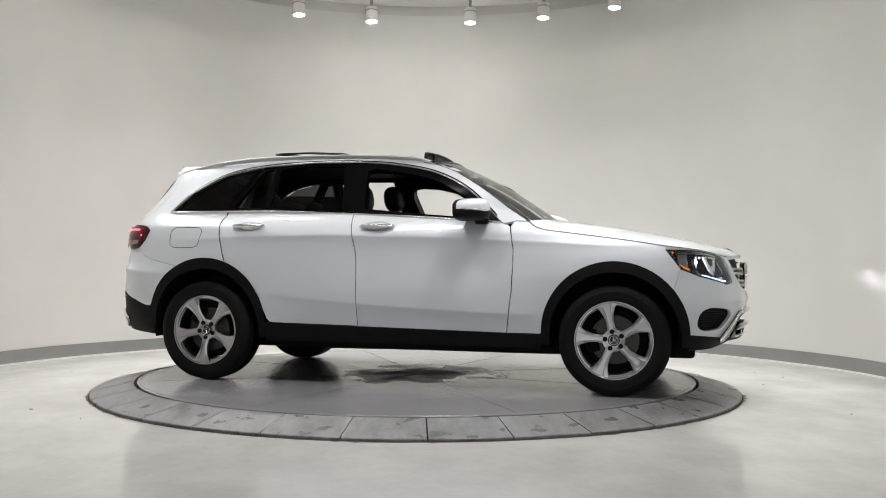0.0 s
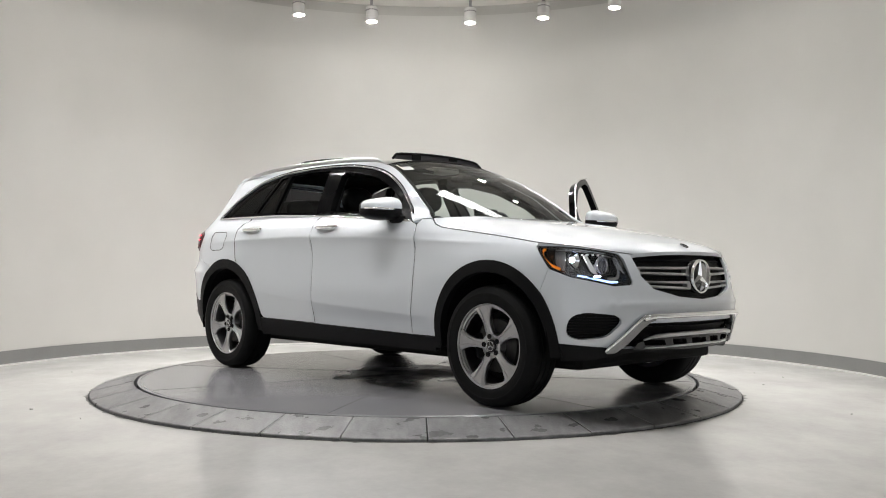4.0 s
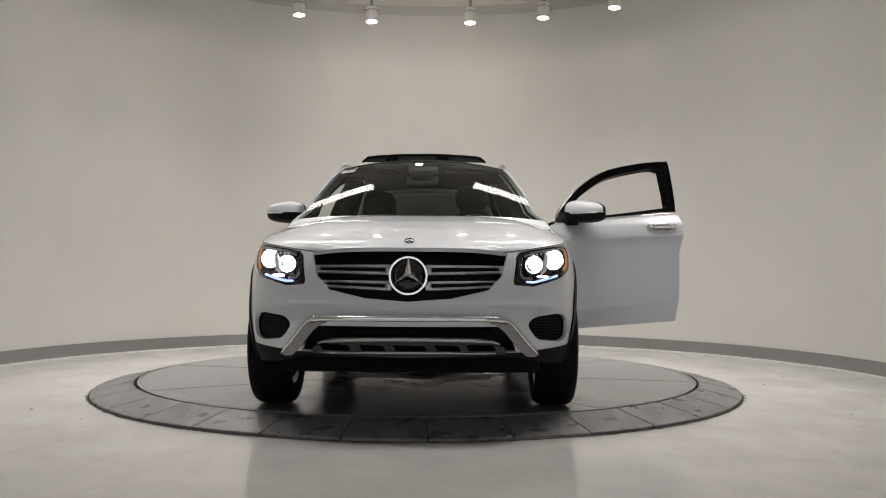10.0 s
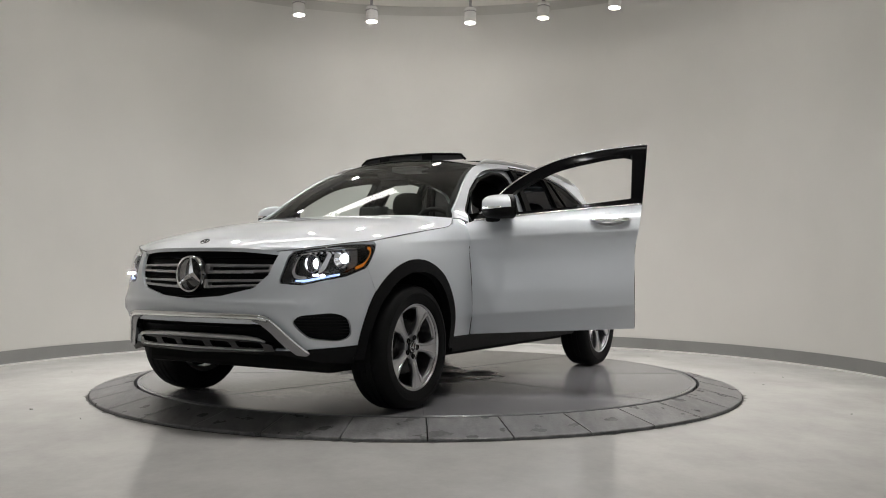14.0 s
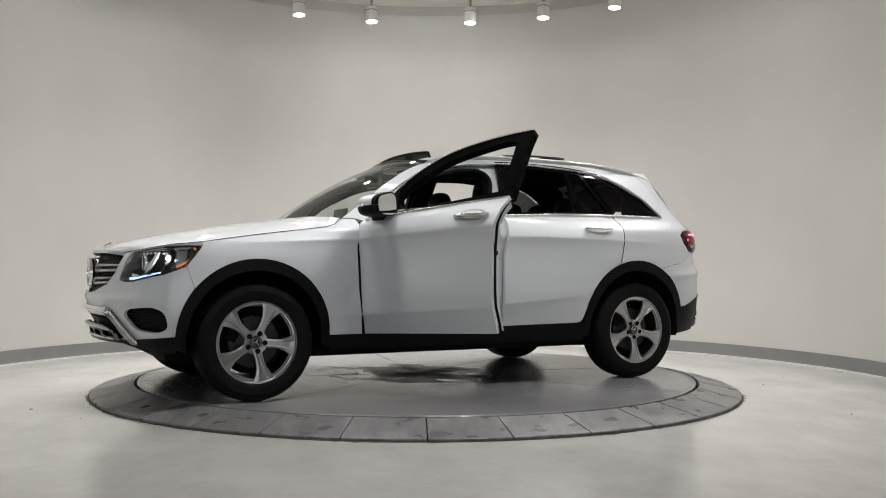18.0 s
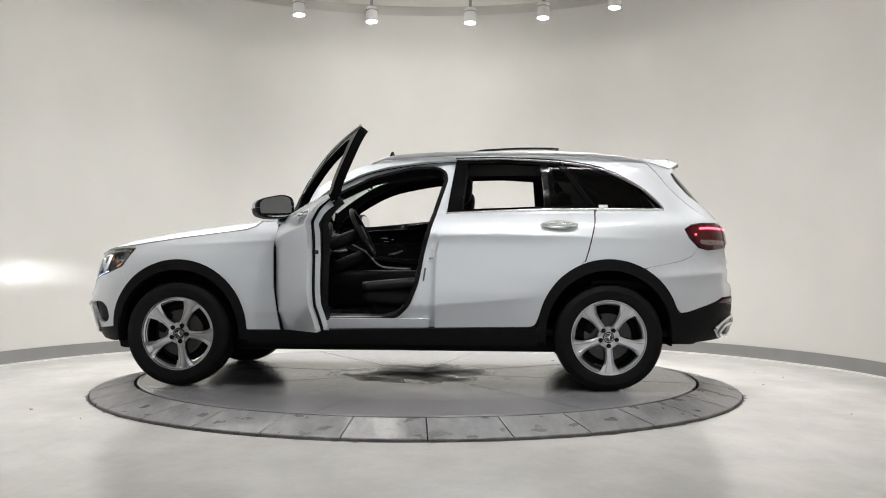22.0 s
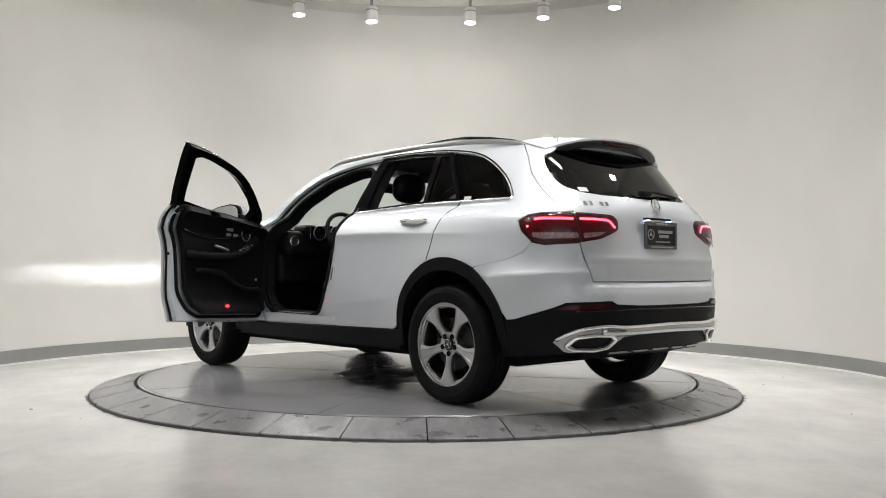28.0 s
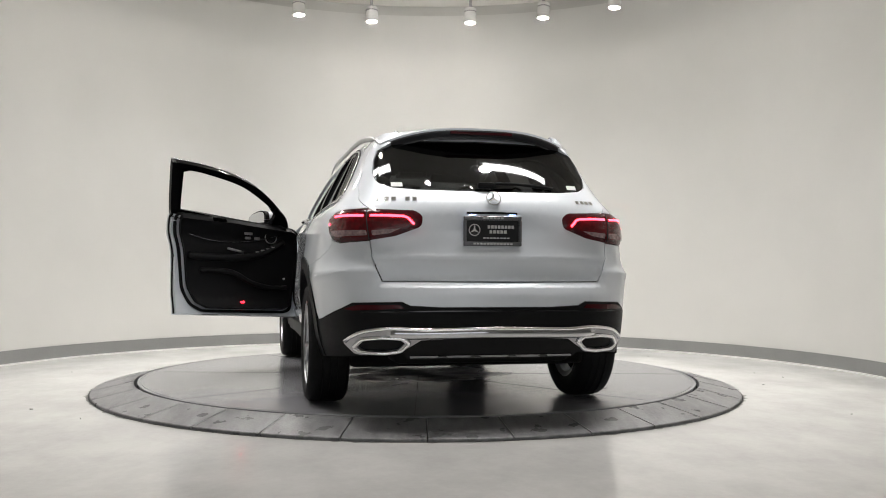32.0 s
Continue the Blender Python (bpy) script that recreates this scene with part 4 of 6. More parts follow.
# the glass is bent evenly, so that it mirrors without kinks
pts_ = np.array([v.co[:] for v in screen.data.vertices])
zc, yy = pts_[:, 2] - 1.35, pts_[:, 1]
bend = np.linalg.lstsq(np.stack([np.ones_like(zc), zc, zc ** 2, yy ** 2, yy ** 2 * zc], -1), pts_[:, 0], rcond=None)[0]
tilt = np.stack([np.ones_like(zc), -2 * yy * (bend[3] + bend[4] * zc), -(bend[1] + 2 * bend[2] * zc + bend[4] * yy ** 2)], -1)
tilt /= np.linalg.norm(tilt, axis=1)[:, None]
screen.data.normals_split_custom_set_from_vertices([tuple(q) for q in tilt])
roof_mid = pchip([-1.83, -1.5, -0.9, -0.3, 0.17], [1.612, 1.630, 1.642, 1.632, 1.600])
rows = []
for i in range(k_top, len(rp)):
    t = (i - k_top) / (len(rp) - 1 - k_top)
    x = rp[i][0] + 0.05 * (1 - t) - 0.05 * t
    rows.append((rp[i] + np.array([0, -0.01, 0]), (x, 0, float(roof_mid(np.array([x]))[0]))))
cut = next(i for i, r in enumerate(rows) if r[0][0] < -1.25)
loft("roof_glass", rows[:cut + 1], GLOSS_BLACK, car, power=2.0, thick=0.03, label="black glass panorama roof")
loft("roof", rows[cut:], PAINT, car, power=2.0, thick=0.03)
loft("headliner", [(e + np.array([0, -0.03, -0.045]), (m[0], 0, m[2] - 0.06)) for e, m in rows], LINER, car, power=2.0)

# ---- nose ----
half = [(0, 0.632), F(0.22, 0.648), F(0.41, 0.692), F(0.478, 0.762), F(0.508, 0.882), F(0.572, 0.889), F(0.555, 0.86), F(0.538, 0.735), F(0.545, 0.716), F(0.645, 0.708), F(0.745, 0.735),
        X(1.955, 0.756), X(1.842, 0.802), X(1.803, 0.678)] + [X(x + 0.001, z) for x, z in FRONT_ARCH if x > 1.81 and z > 0.40] + [X(1.901, 0.39), F(0.64, 0.36), F(0.45, 0.36)]
nose = half + [(-a, b) for a, b in half[:0:-1]]
FOG = [X(1.935, 0.445), X(1.96, 0.54), F(0.79, 0.568), F(0.645, 0.552), F(0.608, 0.51), F(0.668, 0.43), F(0.80, 0.415)]
LOW = [F(-0.50, 0.505), F(0.50, 0.505), F(0.56, 0.37), F(-0.56, 0.37)]
fog_hole = round_poly(FOG, 0.04)
front_bumper = panel("front_bumper", nose, PAINT, car, holes=[fog_hole, [(-a, b) for a, b in fog_hole], LOW], lines=[[F(y, 0.612 + d) for y in np.arange(0.62, -0.63, -0.03)] for d in (0, 0.012, -0.014, 0.03, -0.036)])
chin = [(0, 0.365), F(0.58, 0.365), X(1.90, 0.395), X(1.89, 0.295), F(0.70, 0.305), F(0.52, 0.343), (0, 0.346)]
chin = chin + [(-a, b) for a, b in chin[-2:0:-1]]
panel("chin", chin, PLASTIC, car, out=0.004, label="black plastic lower apron", thick=0.05)
panel("grille_backing", [F(-0.52, 0.89), F(0.52, 0.89), F(0.52, 0.70), F(0.3, 0.64), (0, 0.62), F(-0.3, 0.64), F(-0.52, 0.70)], PLASTIC, car, out=-0.05)
panel("intake_backing", [F(-0.60, 0.58), F(0.60, 0.58), F(0.6, 0.34), F(-0.6, 0.34)], PLASTIC, car, out=-0.06)

# ---- tail ----
gate_out = [R(0.595, 0.735), R(0.648, 0.86), R(0.655, 0.945), R(0.655, 1.119)] + [(a + 0.007, b) for a, b in GATE_EDGE[-2::-1]]
gate_out = gate_out + [other(p) for p in gate_out[::-1]]
REAR_GLASS = [R(0.0, 1.215), R(0.40, 1.222), R(0.53, 1.235), R(0.59, 1.26), R(0.615, 1.32), R(0.60, 1.40), R(0.575, 1.46), R(0.50, 1.505), R(0.35, 1.52), R(0.0, 1.535)]
REAR_GLASS = REAR_GLASS + [other(p) for p in REAR_GLASS[-2:0:-1]]
tailgate = panel("tailgate", gate_out, PAINT, car, holes=[REAR_GLASS], lines=[[R(y, 0.857 + d) for y in np.arange(0.60, -0.61, -0.03)] for d in (0, 0.014, -0.014, 0.035, -0.035)])
panel("rear_window", REAR_GLASS, TINTED, tailgate, out=-0.006, thick=0.004, label="dark tinted rear window", even=True)
bump = [R(0, 0.60), R(0.3, 0.60), R(0.46, 0.608), R(0.50, 0.628), R(0.745, 0.62), R(0.79, 0.592), X(-1.95, 0.525), X(-1.905, 0.52)] + [X(x - 0.002, z) for x, z in REAR_ARCH[::-1] if 0.52 < z < 0.80 and x < -1.5] + [X(-1.672, 0.804)] + [(a + 0.001, b - 0.002) for a, b in BUMPER_EDGE[::-1]] + [R(0.80, 0.931), R(0.66, 0.942), R(0.653, 0.86), R(0.60, 0.73), R(0, 0.725)]
bump = bump + [other(p) for p in bump[-2:0:-1]]
panel("rear_bumper", bump, PAINT, car, grid=0.025, edge=0.025, lines=[[X(x, float(bumper_crease(x)) + d) for x in np.arange(-1.70, -2.10, -0.025)] + [R(y, float(bumper_crease(X_AT(y))) + d) for y in np.arange(0.76, 0.6, -0.025)] for d in (0, 0.014, -0.014, 0.035, -0.035)]
      + [[other(X(x, float(bumper_crease(x)) + d)) for x in np.arange(-1.70, -2.10, -0.025)] + [R(-y, float(bumper_crease(X_AT(y))) + d) for y in np.arange(0.76, 0.6, -0.025)] for d in (0, 0.014, -0.014, 0.035, -0.035)]
      + [[R(y, 0.706 + d) for y in np.arange(0.60, -0.61, -0.03)] for d in (0, 0.008, -0.012, -0.03)])
low = [R(0, 0.597), R(0.3, 0.597), R(0.46, 0.605), R(0.50, 0.625), R(0.745, 0.617), R(0.79, 0.589), X(-1.95, 0.522), X(-1.88, 0.52), X(-1.84, 0.31), X(-2.05, 0.325), R(0.62, 0.345), R(0.5, 0.352), R(0, 0.352)]
low = low + [other(p) for p in low[-2:0:-1]]
panel("rear_apron", low, PLASTIC, car, out=0.002, thick=0.06, label="black plastic lower rear bumper")

# dark joints between the side panels
JOINTS = [(True, True, [(-1.281, 0.852), (-1.306, 0.93), (-1.348, 1.10), (-1.361, 1.195)]),
          (False, True, [(-0.290, 0.412), (-0.2905, 0.66), (-0.2995, 0.90), (-0.36, 1.17)]),
          (False, True, [(0.746, 0.39), (0.783, 0.66), (0.7915, 0.925), (0.766, 1.08)])]
for left, right, pts in JOINTS:
    for mirror, there in ((False, left), (True, right)):
        if there:
            part("door_joint", tube(skin_line(flank(pts), out=-0.003, mirror=mirror), 0.0052 if left else 0.0034, 6), GAP, car, "dark joint beside a door")

# black seal between the bright strip and the pillar
for mirror in (False, True):
    line = skin_line(flank([(x + 0.004, z + 0.011) for x, z in WIN_TOP if mirror or x < -0.40]), out=0.001, mirror=mirror)
    part("window_seal", tube(line, 0.0045, 6), RUBBER, car, "thin black seal along the roof edge", soft=True)


# ---- lamps ----
def bar_outline(points, width):
    """A thin closed outline round a line of (s, z) points."""
    p = [Vector((a, b)) for a, b in points]
    left, right = [], []
    for i in range(len(p)):
        t = (p[min(i + 1, len(p) - 1)] - p[max(i - 1, 0)]).normalized()
        n = Vector((-t.y, t.x))
        left.append(tuple(p[i] + n * width / 2)), right.append(tuple(p[i] - n * width / 2))
    return left + right[::-1]


TAIL = [X(-1.942, 1.066), X(-1.985, 1.098), X(-2.06, 1.111), R(0.66, 1.115), R(0.42, 1.105), R(0.384, 1.075), R(0.393, 1.02), R(0.53, 0.968), R(0.655, 0.947), R(0.80, 0.936), X(-2.03, 0.954), X(-1.97, 1.01)]
HEAD = [X(1.755, 0.927), X(1.85, 0.928), X(1.95, 0.921), F(0.645, 0.902), F(0.572, 0.885), F(0.542, 0.735), F(0.55, 0.72), F(0.645, 0.712), F(0.745, 0.739), X(1.955, 0.76), X(1.842, 0.806), X(1.775, 0.88)]


def tail_lamp(mirror):
    ob = panel("tail_lamp", round_poly(TAIL, 0.02), RED_DARK, car, mirror=mirror, out=0.002, thick=0.03, label="lit red tail lamp", pillow=(0.012, 0.02), grid=0.025)
    inner_ = [X(-1.975, 1.065), X(-2.02, 1.093), R(0.72, 1.098), R(0.44, 1.088), R(0.41, 1.05), R(0.54, 0.985), R(0.66, 0.965), X(-2.08, 0.96), X(-2.01, 0.985)]
    panel("lens", inner_, RED_LENS, ob, mirror=mirror, out=0.0125, thick=0.004, pillow=(0.004, 0.015), grid=0.025)
    for line in ([X(-2.035, 1.076), X(-2.085, 1.08), R(0.73, 1.079), R(0.68, 1.077)], [R(0.648, 1.078), R(0.56, 1.077), R(0.485, 1.074), R(0.463, 1.066), R(0.432, 1.032)]):
        panel("light_bar", bar_outline(line, 0.011), RED_GLOW, ob, mirror=mirror, out=0.019, thick=0.004, label="glowing red light bar", edge=0.015)
    panel("reversing_lens", round_poly([X(-2.035, 1.0), R(0.67, 1.0), R(0.665, 0.972), X(-2.09, 0.966), X(-2.04, 0.975)], 0.008), PALE_LENS, ob, mirror=mirror, out=0.018, thick=0.004, label="pale reversing lens")
    panel("reversing_lens", round_poly([R(0.645, 0.998), R(0.50, 1.008), R(0.56, 0.982), R(0.64, 0.97)], 0.008), PALE_LENS, ob, mirror=mirror, out=0.018, thick=0.004, label="pale reversing lens")
    panel("joint", bar_outline([R(0.662, 1.108), R(0.655, 0.948)], 0.006), GAP, ob, mirror=mirror, out=0.0195, thick=0.004)
    p = Vector(skin([sx(-2.02)], [1.035], out=0.016)[0])
    bm = bmesh.new()
    bmesh.ops.create_uvsphere(bm, u_segments=10, v_segments=6, radius=0.006, matrix=Matrix.Translation(p if not mirror else Vector((p.x, -p.y, p.z))))
    part("side_light", bm, RED_GLOW, ob, "small glowing side light")


def head_lamp(mirror):
    sg = -1 if mirror else 1
    ob = panel("head_lamp", round_poly(HEAD, 0.015), GLOSS_BLACK, car, mirror=mirror, out=-0.085, thick=0.01, label="lit head lamp with a clear cover")
    edge = np.array(HEAD)
    c = edge.mean(0)
    hole = [tuple(c + (p - c) * 0.90) for p in edge]
    panel("bezel", round_poly(HEAD, 0.015), GLOSS_BLACK, ob, mirror=mirror, holes=[round_poly(hole, 0.015)], out=-0.003, thick=0.085)
    panel("cover", round_poly(HEAD, 0.015), LENS, ob, mirror=mirror, out=0.0, thick=0.003, label="clear plastic cover", pillow=(0.008, 0.03)).visible_shadow = False

    def spot_at(s, z, d):
        p = skin([s], [z], out=d)[0]
        return Vector((p[0], p[1] * sg, p[2]))
    # low beam: a short tube with a bright disc at its back; high beam: a deep mirror bowl round its bulb
    at = Matrix.Translation(spot_at(F(0.672, 0.822)[0], 0.822, -0.030))
    part("lamp_ring", moved(lathe([(0.042, 0.0), (0.046, 0.005), (0.051, 0.0), (0.051, -0.02), (0.042, 0.0)], 32, "X"), at), CHROME, ob, "chrome lamp ring", soft=True)
    part("projector_tube", moved(lathe([(0.042, 0.0), (0.040, -0.05), (0.001, -0.05)], 32, "X"), at), GLOSS_BLACK, ob, "dark lamp tube", soft=True)
    part("projector_light", moved(lathe([(0.001, -0.046), (0.026, -0.047)], 24, "X"), at), BULB, ob, "glowing low-beam disc")
    at = Matrix.Translation(spot_at(F(0.800, 0.850)[0], 0.850, -0.036)) @ Matrix.Rotation(radians(6) * sg, 4, "Z")
    part("lamp_bowl", moved(lathe([(r, r * r / 0.09 - 0.030) for r in np.linspace(0.008, 0.052, 12)], 36, "X"), at), CHROME, ob, "mirror-bright reflector bowl", soft=True)
    bm = bmesh.new()
    bmesh.ops.create_uvsphere(bm, u_segments=14, v_segments=8, radius=0.015)
    part("bulb", moved(bm, at @ Matrix.Translation((-0.008, 0, 0))), BULB, ob, "glowing bulb", soft=True)
    panel("lamp_blade", round_poly([F(0.735, 0.885), F(0.752, 0.872), F(0.735, 0.790), F(0.705, 0.765), F(0.715, 0.80), F(0.728, 0.84)], 0.006), FROST, ob, mirror=mirror, out=-0.02, thick=0.012, label="pale blade between the lamps", edge=0.02)
    # beam lamp in a short box that shapes its light
    at = spot_at(F(0.715, 0.760)[0], 0.760, -0.012)
    turn = Matrix.Translation(at) @ Matrix.Rotation(radians(1.0), 4, "Y")
    part("beam_bulb", moved(bevel_box((0.003, 0.05, 0.004), (-0.050, 0, 0), 0), turn), BEAM, ob, "glowing beam bulb")
    box = joined(bevel_box((0.06, 0.076, 0.003), (-0.026, 0, 0.0045), 0), bevel_box((0.06, 0.076, 0.003), (-0.026, 0, -0.0045), 0), bevel_box((0.06, 0.003, 0.010), (-0.026, 0.038, 0), 0), bevel_box((0.06, 0.003, 0.010), (-0.026, -0.038, 0), 0), bevel_box((0.003, 0.076, 0.012), (-0.056, 0, 0), 0))
    part("beam_shade", moved(box, turn), GLOSS_BLACK, ob, "black lamp shade")
    panel("reflector", round_poly([X(1.835, 0.91), X(1.90, 0.908), X(1.915, 0.79), X(1.86, 0.815)], 0.02), LAMP_SILVER, ob, mirror=mirror, out=-0.065, thick=0.01, label="silver side reflector")
    panel("amber_reflector", bar_outline(soft_poly([X(1.80, 0.915), X(1.785, 0.895), X(1.80, 0.865), X(1.845, 0.825), X(1.90, 0.80)], 0.02), 0.015), AMBER, ob, mirror=mirror, out=-0.010, thick=0.01, label="amber side reflector with an added faint glow", edge=0.02, grid=0.02)
    panel("brow", bar_outline([X(1.82, 0.912), X(1.90, 0.908), F(0.70, 0.893), F(0.61, 0.868)], 0.010), CHROME, ob, mirror=mirror, out=-0.02, thick=0.012, label="chrome brow strip", edge=0.02, grid=0.02)
    panel("inner_fin", bar_outline(soft_poly([F(0.60, 0.86), F(0.59, 0.80), F(0.605, 0.755), F(0.66, 0.745)], 0.02), 0.018), CHROME, ob, mirror=mirror, out=-0.03, thick=0.02, label="silver lamp fin", edge=0.02, grid=0.02)
    panel("daylight_lamp", bar_outline([F(y0, 0.731 + max(0, y0 - 0.66) * 0.25) for y0 in np.arange(0.615, 0.80, 0.02)], 0.012), DRL, ob, mirror=mirror, out=-0.010, thick=0.006, label="glowing blue-white daylight strip", edge=0.015, grid=0.02)
    for k in range(6):
        y0 = 0.655 + k * 0.025
        q = F(y0, 0.882 - abs(k - 3) * 0.002)
        panel("brow_lamp", [(q[0] - 0.007, q[1] - 0.004), (q[0] + 0.007, q[1] - 0.004), (q[0] + 0.007, q[1] + 0.004), (q[0] - 0.007, q[1] + 0.004)], FROST, ob, mirror=mirror, out=-0.012, thick=0.006, label="pale lamp facet", edge=0.02)


for mirror in (False, True):
    tail_lamp(mirror)
    head_lamp(mirror)


# ---- wheels ----
def spoke_mesh():
    widths = pchip([0.04, 0.075, 0.11, 0.15, 0.185, 0.212, 0.228, 0.236], [0.032, 0.027, 0.0255, 0.031, 0.042, 0.055, 0.067, 0.074])
    rs = np.linspace(0.04, 0.236, 20)
    bm = bmesh.new()
    face = pchip([0.0, 0.06, 0.10, 0.2, 0.24], [0.078, 0.080, 0.090, 0.100, 0.101])
    top, low = [], []
    across = [-1, -0.95, -0.58, -0.50, -0.40, -0.12, 0.12, 0.40, 0.50, 0.58, 0.95, 1]
    dip = [-0.012, -0.0055, 0.0, 0.0, -0.0055, -0.0065, -0.0065, -0.0055, 0.0, 0.0, -0.0055, -0.012]
    for r in rs:
        w = float(widths(np.array([r]))[0])
        y = float(face(np.array([r]))[0])
        row, row2 = [], []
        for a, d in zip(across, dip):
            x = a * w
            px, pz = (r * math.sin(x / r), r * math.cos(x / r)) if r > 0.17 else (x, r)
            k = min(1, max(0, (r - 0.07) / 0.03)) * min(1, max(0, (0.232 - r) / 0.03) + 0.15)
            row.append(bm.verts.new((px, y + d * (k if abs(a) < 0.95 else 1), pz)))
            row2.append(bm.verts.new((px * 0.85, y - 0.035, pz)))
        top.append(row), low.append(row2)
    n = len(across)
    for i in range(len(rs) - 1):
        for j in range(n - 1):
            bm.faces.new((top[i][j], top[i][j + 1], top[i + 1][j + 1], top[i + 1][j]))
        bm.faces.new((low[i][0], top[i][0], top[i + 1][0], low[i + 1][0]))
        bm.faces.new((top[i][-1], low[i][-1], low[i + 1][-1], top[i + 1][-1]))
    return bm


def shared(name, source, parent, m):
    """Another object on the same mesh, under the same parent."""
    ob = new(name, source.data)
    ob.parent = parent
    ob.matrix_basis = m
    if "label" in source:
        ob["label"] = source["label"]
    return ob


def emblem(r, depth, axis_turn):
    """A ring with three tapering arms."""
    bm = lathe([(r, 0), (r * 0.97, depth), (r * 0.88, depth), (r * 0.84, 0)], 40, "X")
    arms = []
    for k in range(3):
        b = bmesh.new()
        tip, w = r * 0.93, r * 0.19
        pts = [(0, 0, tip), (0, w, 0.04 * r), (0, 0, -r * 0.12), (0, -w, 0.04 * r)]
        base = [b.verts.new(p) for p in pts]
        peak = b.verts.new((depth * 1.1, 0, 0.0))
        tipv = b.verts.new((depth * 0.6, 0, tip))
        b.faces.new(base)
        b.faces.new((base[1], base[0], tipv, peak)), b.faces.new((base[0], base[3], peak, tipv)), b.faces.new((base[2], base[1], peak)), b.faces.new((base[3], base[2], peak))
        arms.append(moved(b, Matrix.Rotation(radians(120 * k), 4, "X")))
    return moved(joined(bm, *arms), axis_turn)


def wheel():
    ob = new("wheel")
    ob.parent = car
    prof = [(0.238, -0.10), (0.262, -0.115), (0.30, -0.118), (0.335, -0.116), (0.352, -0.106), (0.362, -0.092), (0.3675, -0.07), (0.3693, -0.048), (0.3693, -0.046), (0.362, -0.045), (0.362, -0.039), (0.3695, -0.038), (0.3695, -0.004), (0.362, -0.003), (0.362, 0.003), (0.3695, 0.004),
            (0.3695, 0.038), (0.362, 0.039), (0.362, 0.045), (0.3693, 0.046), (0.3693, 0.048), (0.3675, 0.07), (0.362, 0.092), (0.352, 0.106), (0.335, 0.116), (0.318, 0.1185), (0.316, 0.120), (0.308, 0.120), (0.306, 0.1185), (0.275, 0.117), (0.25, 0.111), (0.238, 0.10), (0.232, 0.0)]
    prof = [(0.238 + (r - 0.238) * 0.886, w) for r, w in prof]
    part("tyre", lathe(prof + prof[:1], 80, "Y"), RUBBER, ob, "black rubber tyre", angle=35)
    part("rim", lathe([(0.237, 0.100), (0.241, 0.109), (0.2455, 0.109), (0.247, 0.100), (0.240, 0.098), (0.234, 0.094), (0.227, 0.093), (0.223, 0.082), (0.219, 0.080), (0.216, 0.055), (0.206, -0.09), (0.236, -0.10)], 64, "Y"), ALLOY, ob, "silver alloy rim", angle=30)
    first = part("spoke", spoke_mesh(), ALLOY, ob, angle=20)
    for k in range(1, 5):
        shared("spoke", first, ob, Matrix.Rotation(radians(72 * k), 4, "Y"))
    part("hub", lathe([(0.001, 0.072), (0.05, 0.074), (0.071, 0.079), (0.074, 0.07), (0.074, 0.03)], 40, "Y"), ALLOY, ob, angle=40)
    part("hub_cap", lathe([(0.001, 0.089), (0.032, 0.089), (0.037, 0.086), (0.038, 0.076)], 32, "Y"), GLOSS_BLACK, ob, "black hub cap", angle=40)
    part("emblem", emblem(0.030, 0.003, Matrix.Translation((0, 0.089, 0)) @ Matrix.Rotation(radians(90), 4, "Z")), CHROME, ob, "small chrome emblem")
    # black discs on the hub paint in the dark of the bolt holes
    bolt = part("bolt_hole_disc", moved(lathe([(0.001, 0.0), (0.009, 0.0), (0.011, 0.003), (0.0155, 0.001), (0.0155, -0.012)], 14, "Y"), Matrix.Translation((0, 0.084, 0.055))), RUBBER, ob, "black disc for the dark of a bolt hole")
    for k in range(1, 5):
        shared("bolt_hole_disc", bolt, ob, Matrix.Rotation(radians(72 * k), 4, "Y"))
    part("brake_disc", lathe([(0.075, 0.03), (0.155, 0.03), (0.156, 0.025), (0.156, 0.0), (0.075, 0.0)], 40, "Y"), CAST, ob, "grey brake disc", angle=40)
    part("brake_calliper", bevel_box((0.075, 0.08, 0.15), (0.135, 0.0, 0.02), 0.02), UNDER, ob, "dark brake calliper", soft=True)
    part("back_plate", lathe([(0.001, -0.03), (0.2, -0.03)], 32, "Y"), UNDER, ob, "dark backing plate")
    return ob


first_wheel = wheel()
WHEELS = [(1.4365, 0.812, 1, -24), (1.4365, -0.812, -1, 12), (-1.4365, 0.812, 1, -34.5), (-1.4365, -0.812, -1, -43)]
for i, (x, y, s, a) in enumerate(WHEELS):
    m = pose(x, y, 0.3545, 0, 0, 0 if s > 0 else 180) @ Matrix.Rotation(radians(a), 4, "Y")
    if i == 0:
        first_wheel.matrix_basis = m
    else:
        copy_thing(first_wheel, m)
    # wheel housing
    bm = lathe([(0.418, -0.36), (0.418, 0.085)], 30, "Y", start=radians(-12), stop=radians(192))
    back = lathe([(0.001, -0.36), (0.418, -0.36)], 30, "Y", start=radians(-12), stop=radians(192))
    part("wheel_housing", moved(joined(bm, back), pose(x, y, 0.385, 0, 0, 0 if s > 0 else 180)), UNDER, car, "black wheel housing", soft=False)


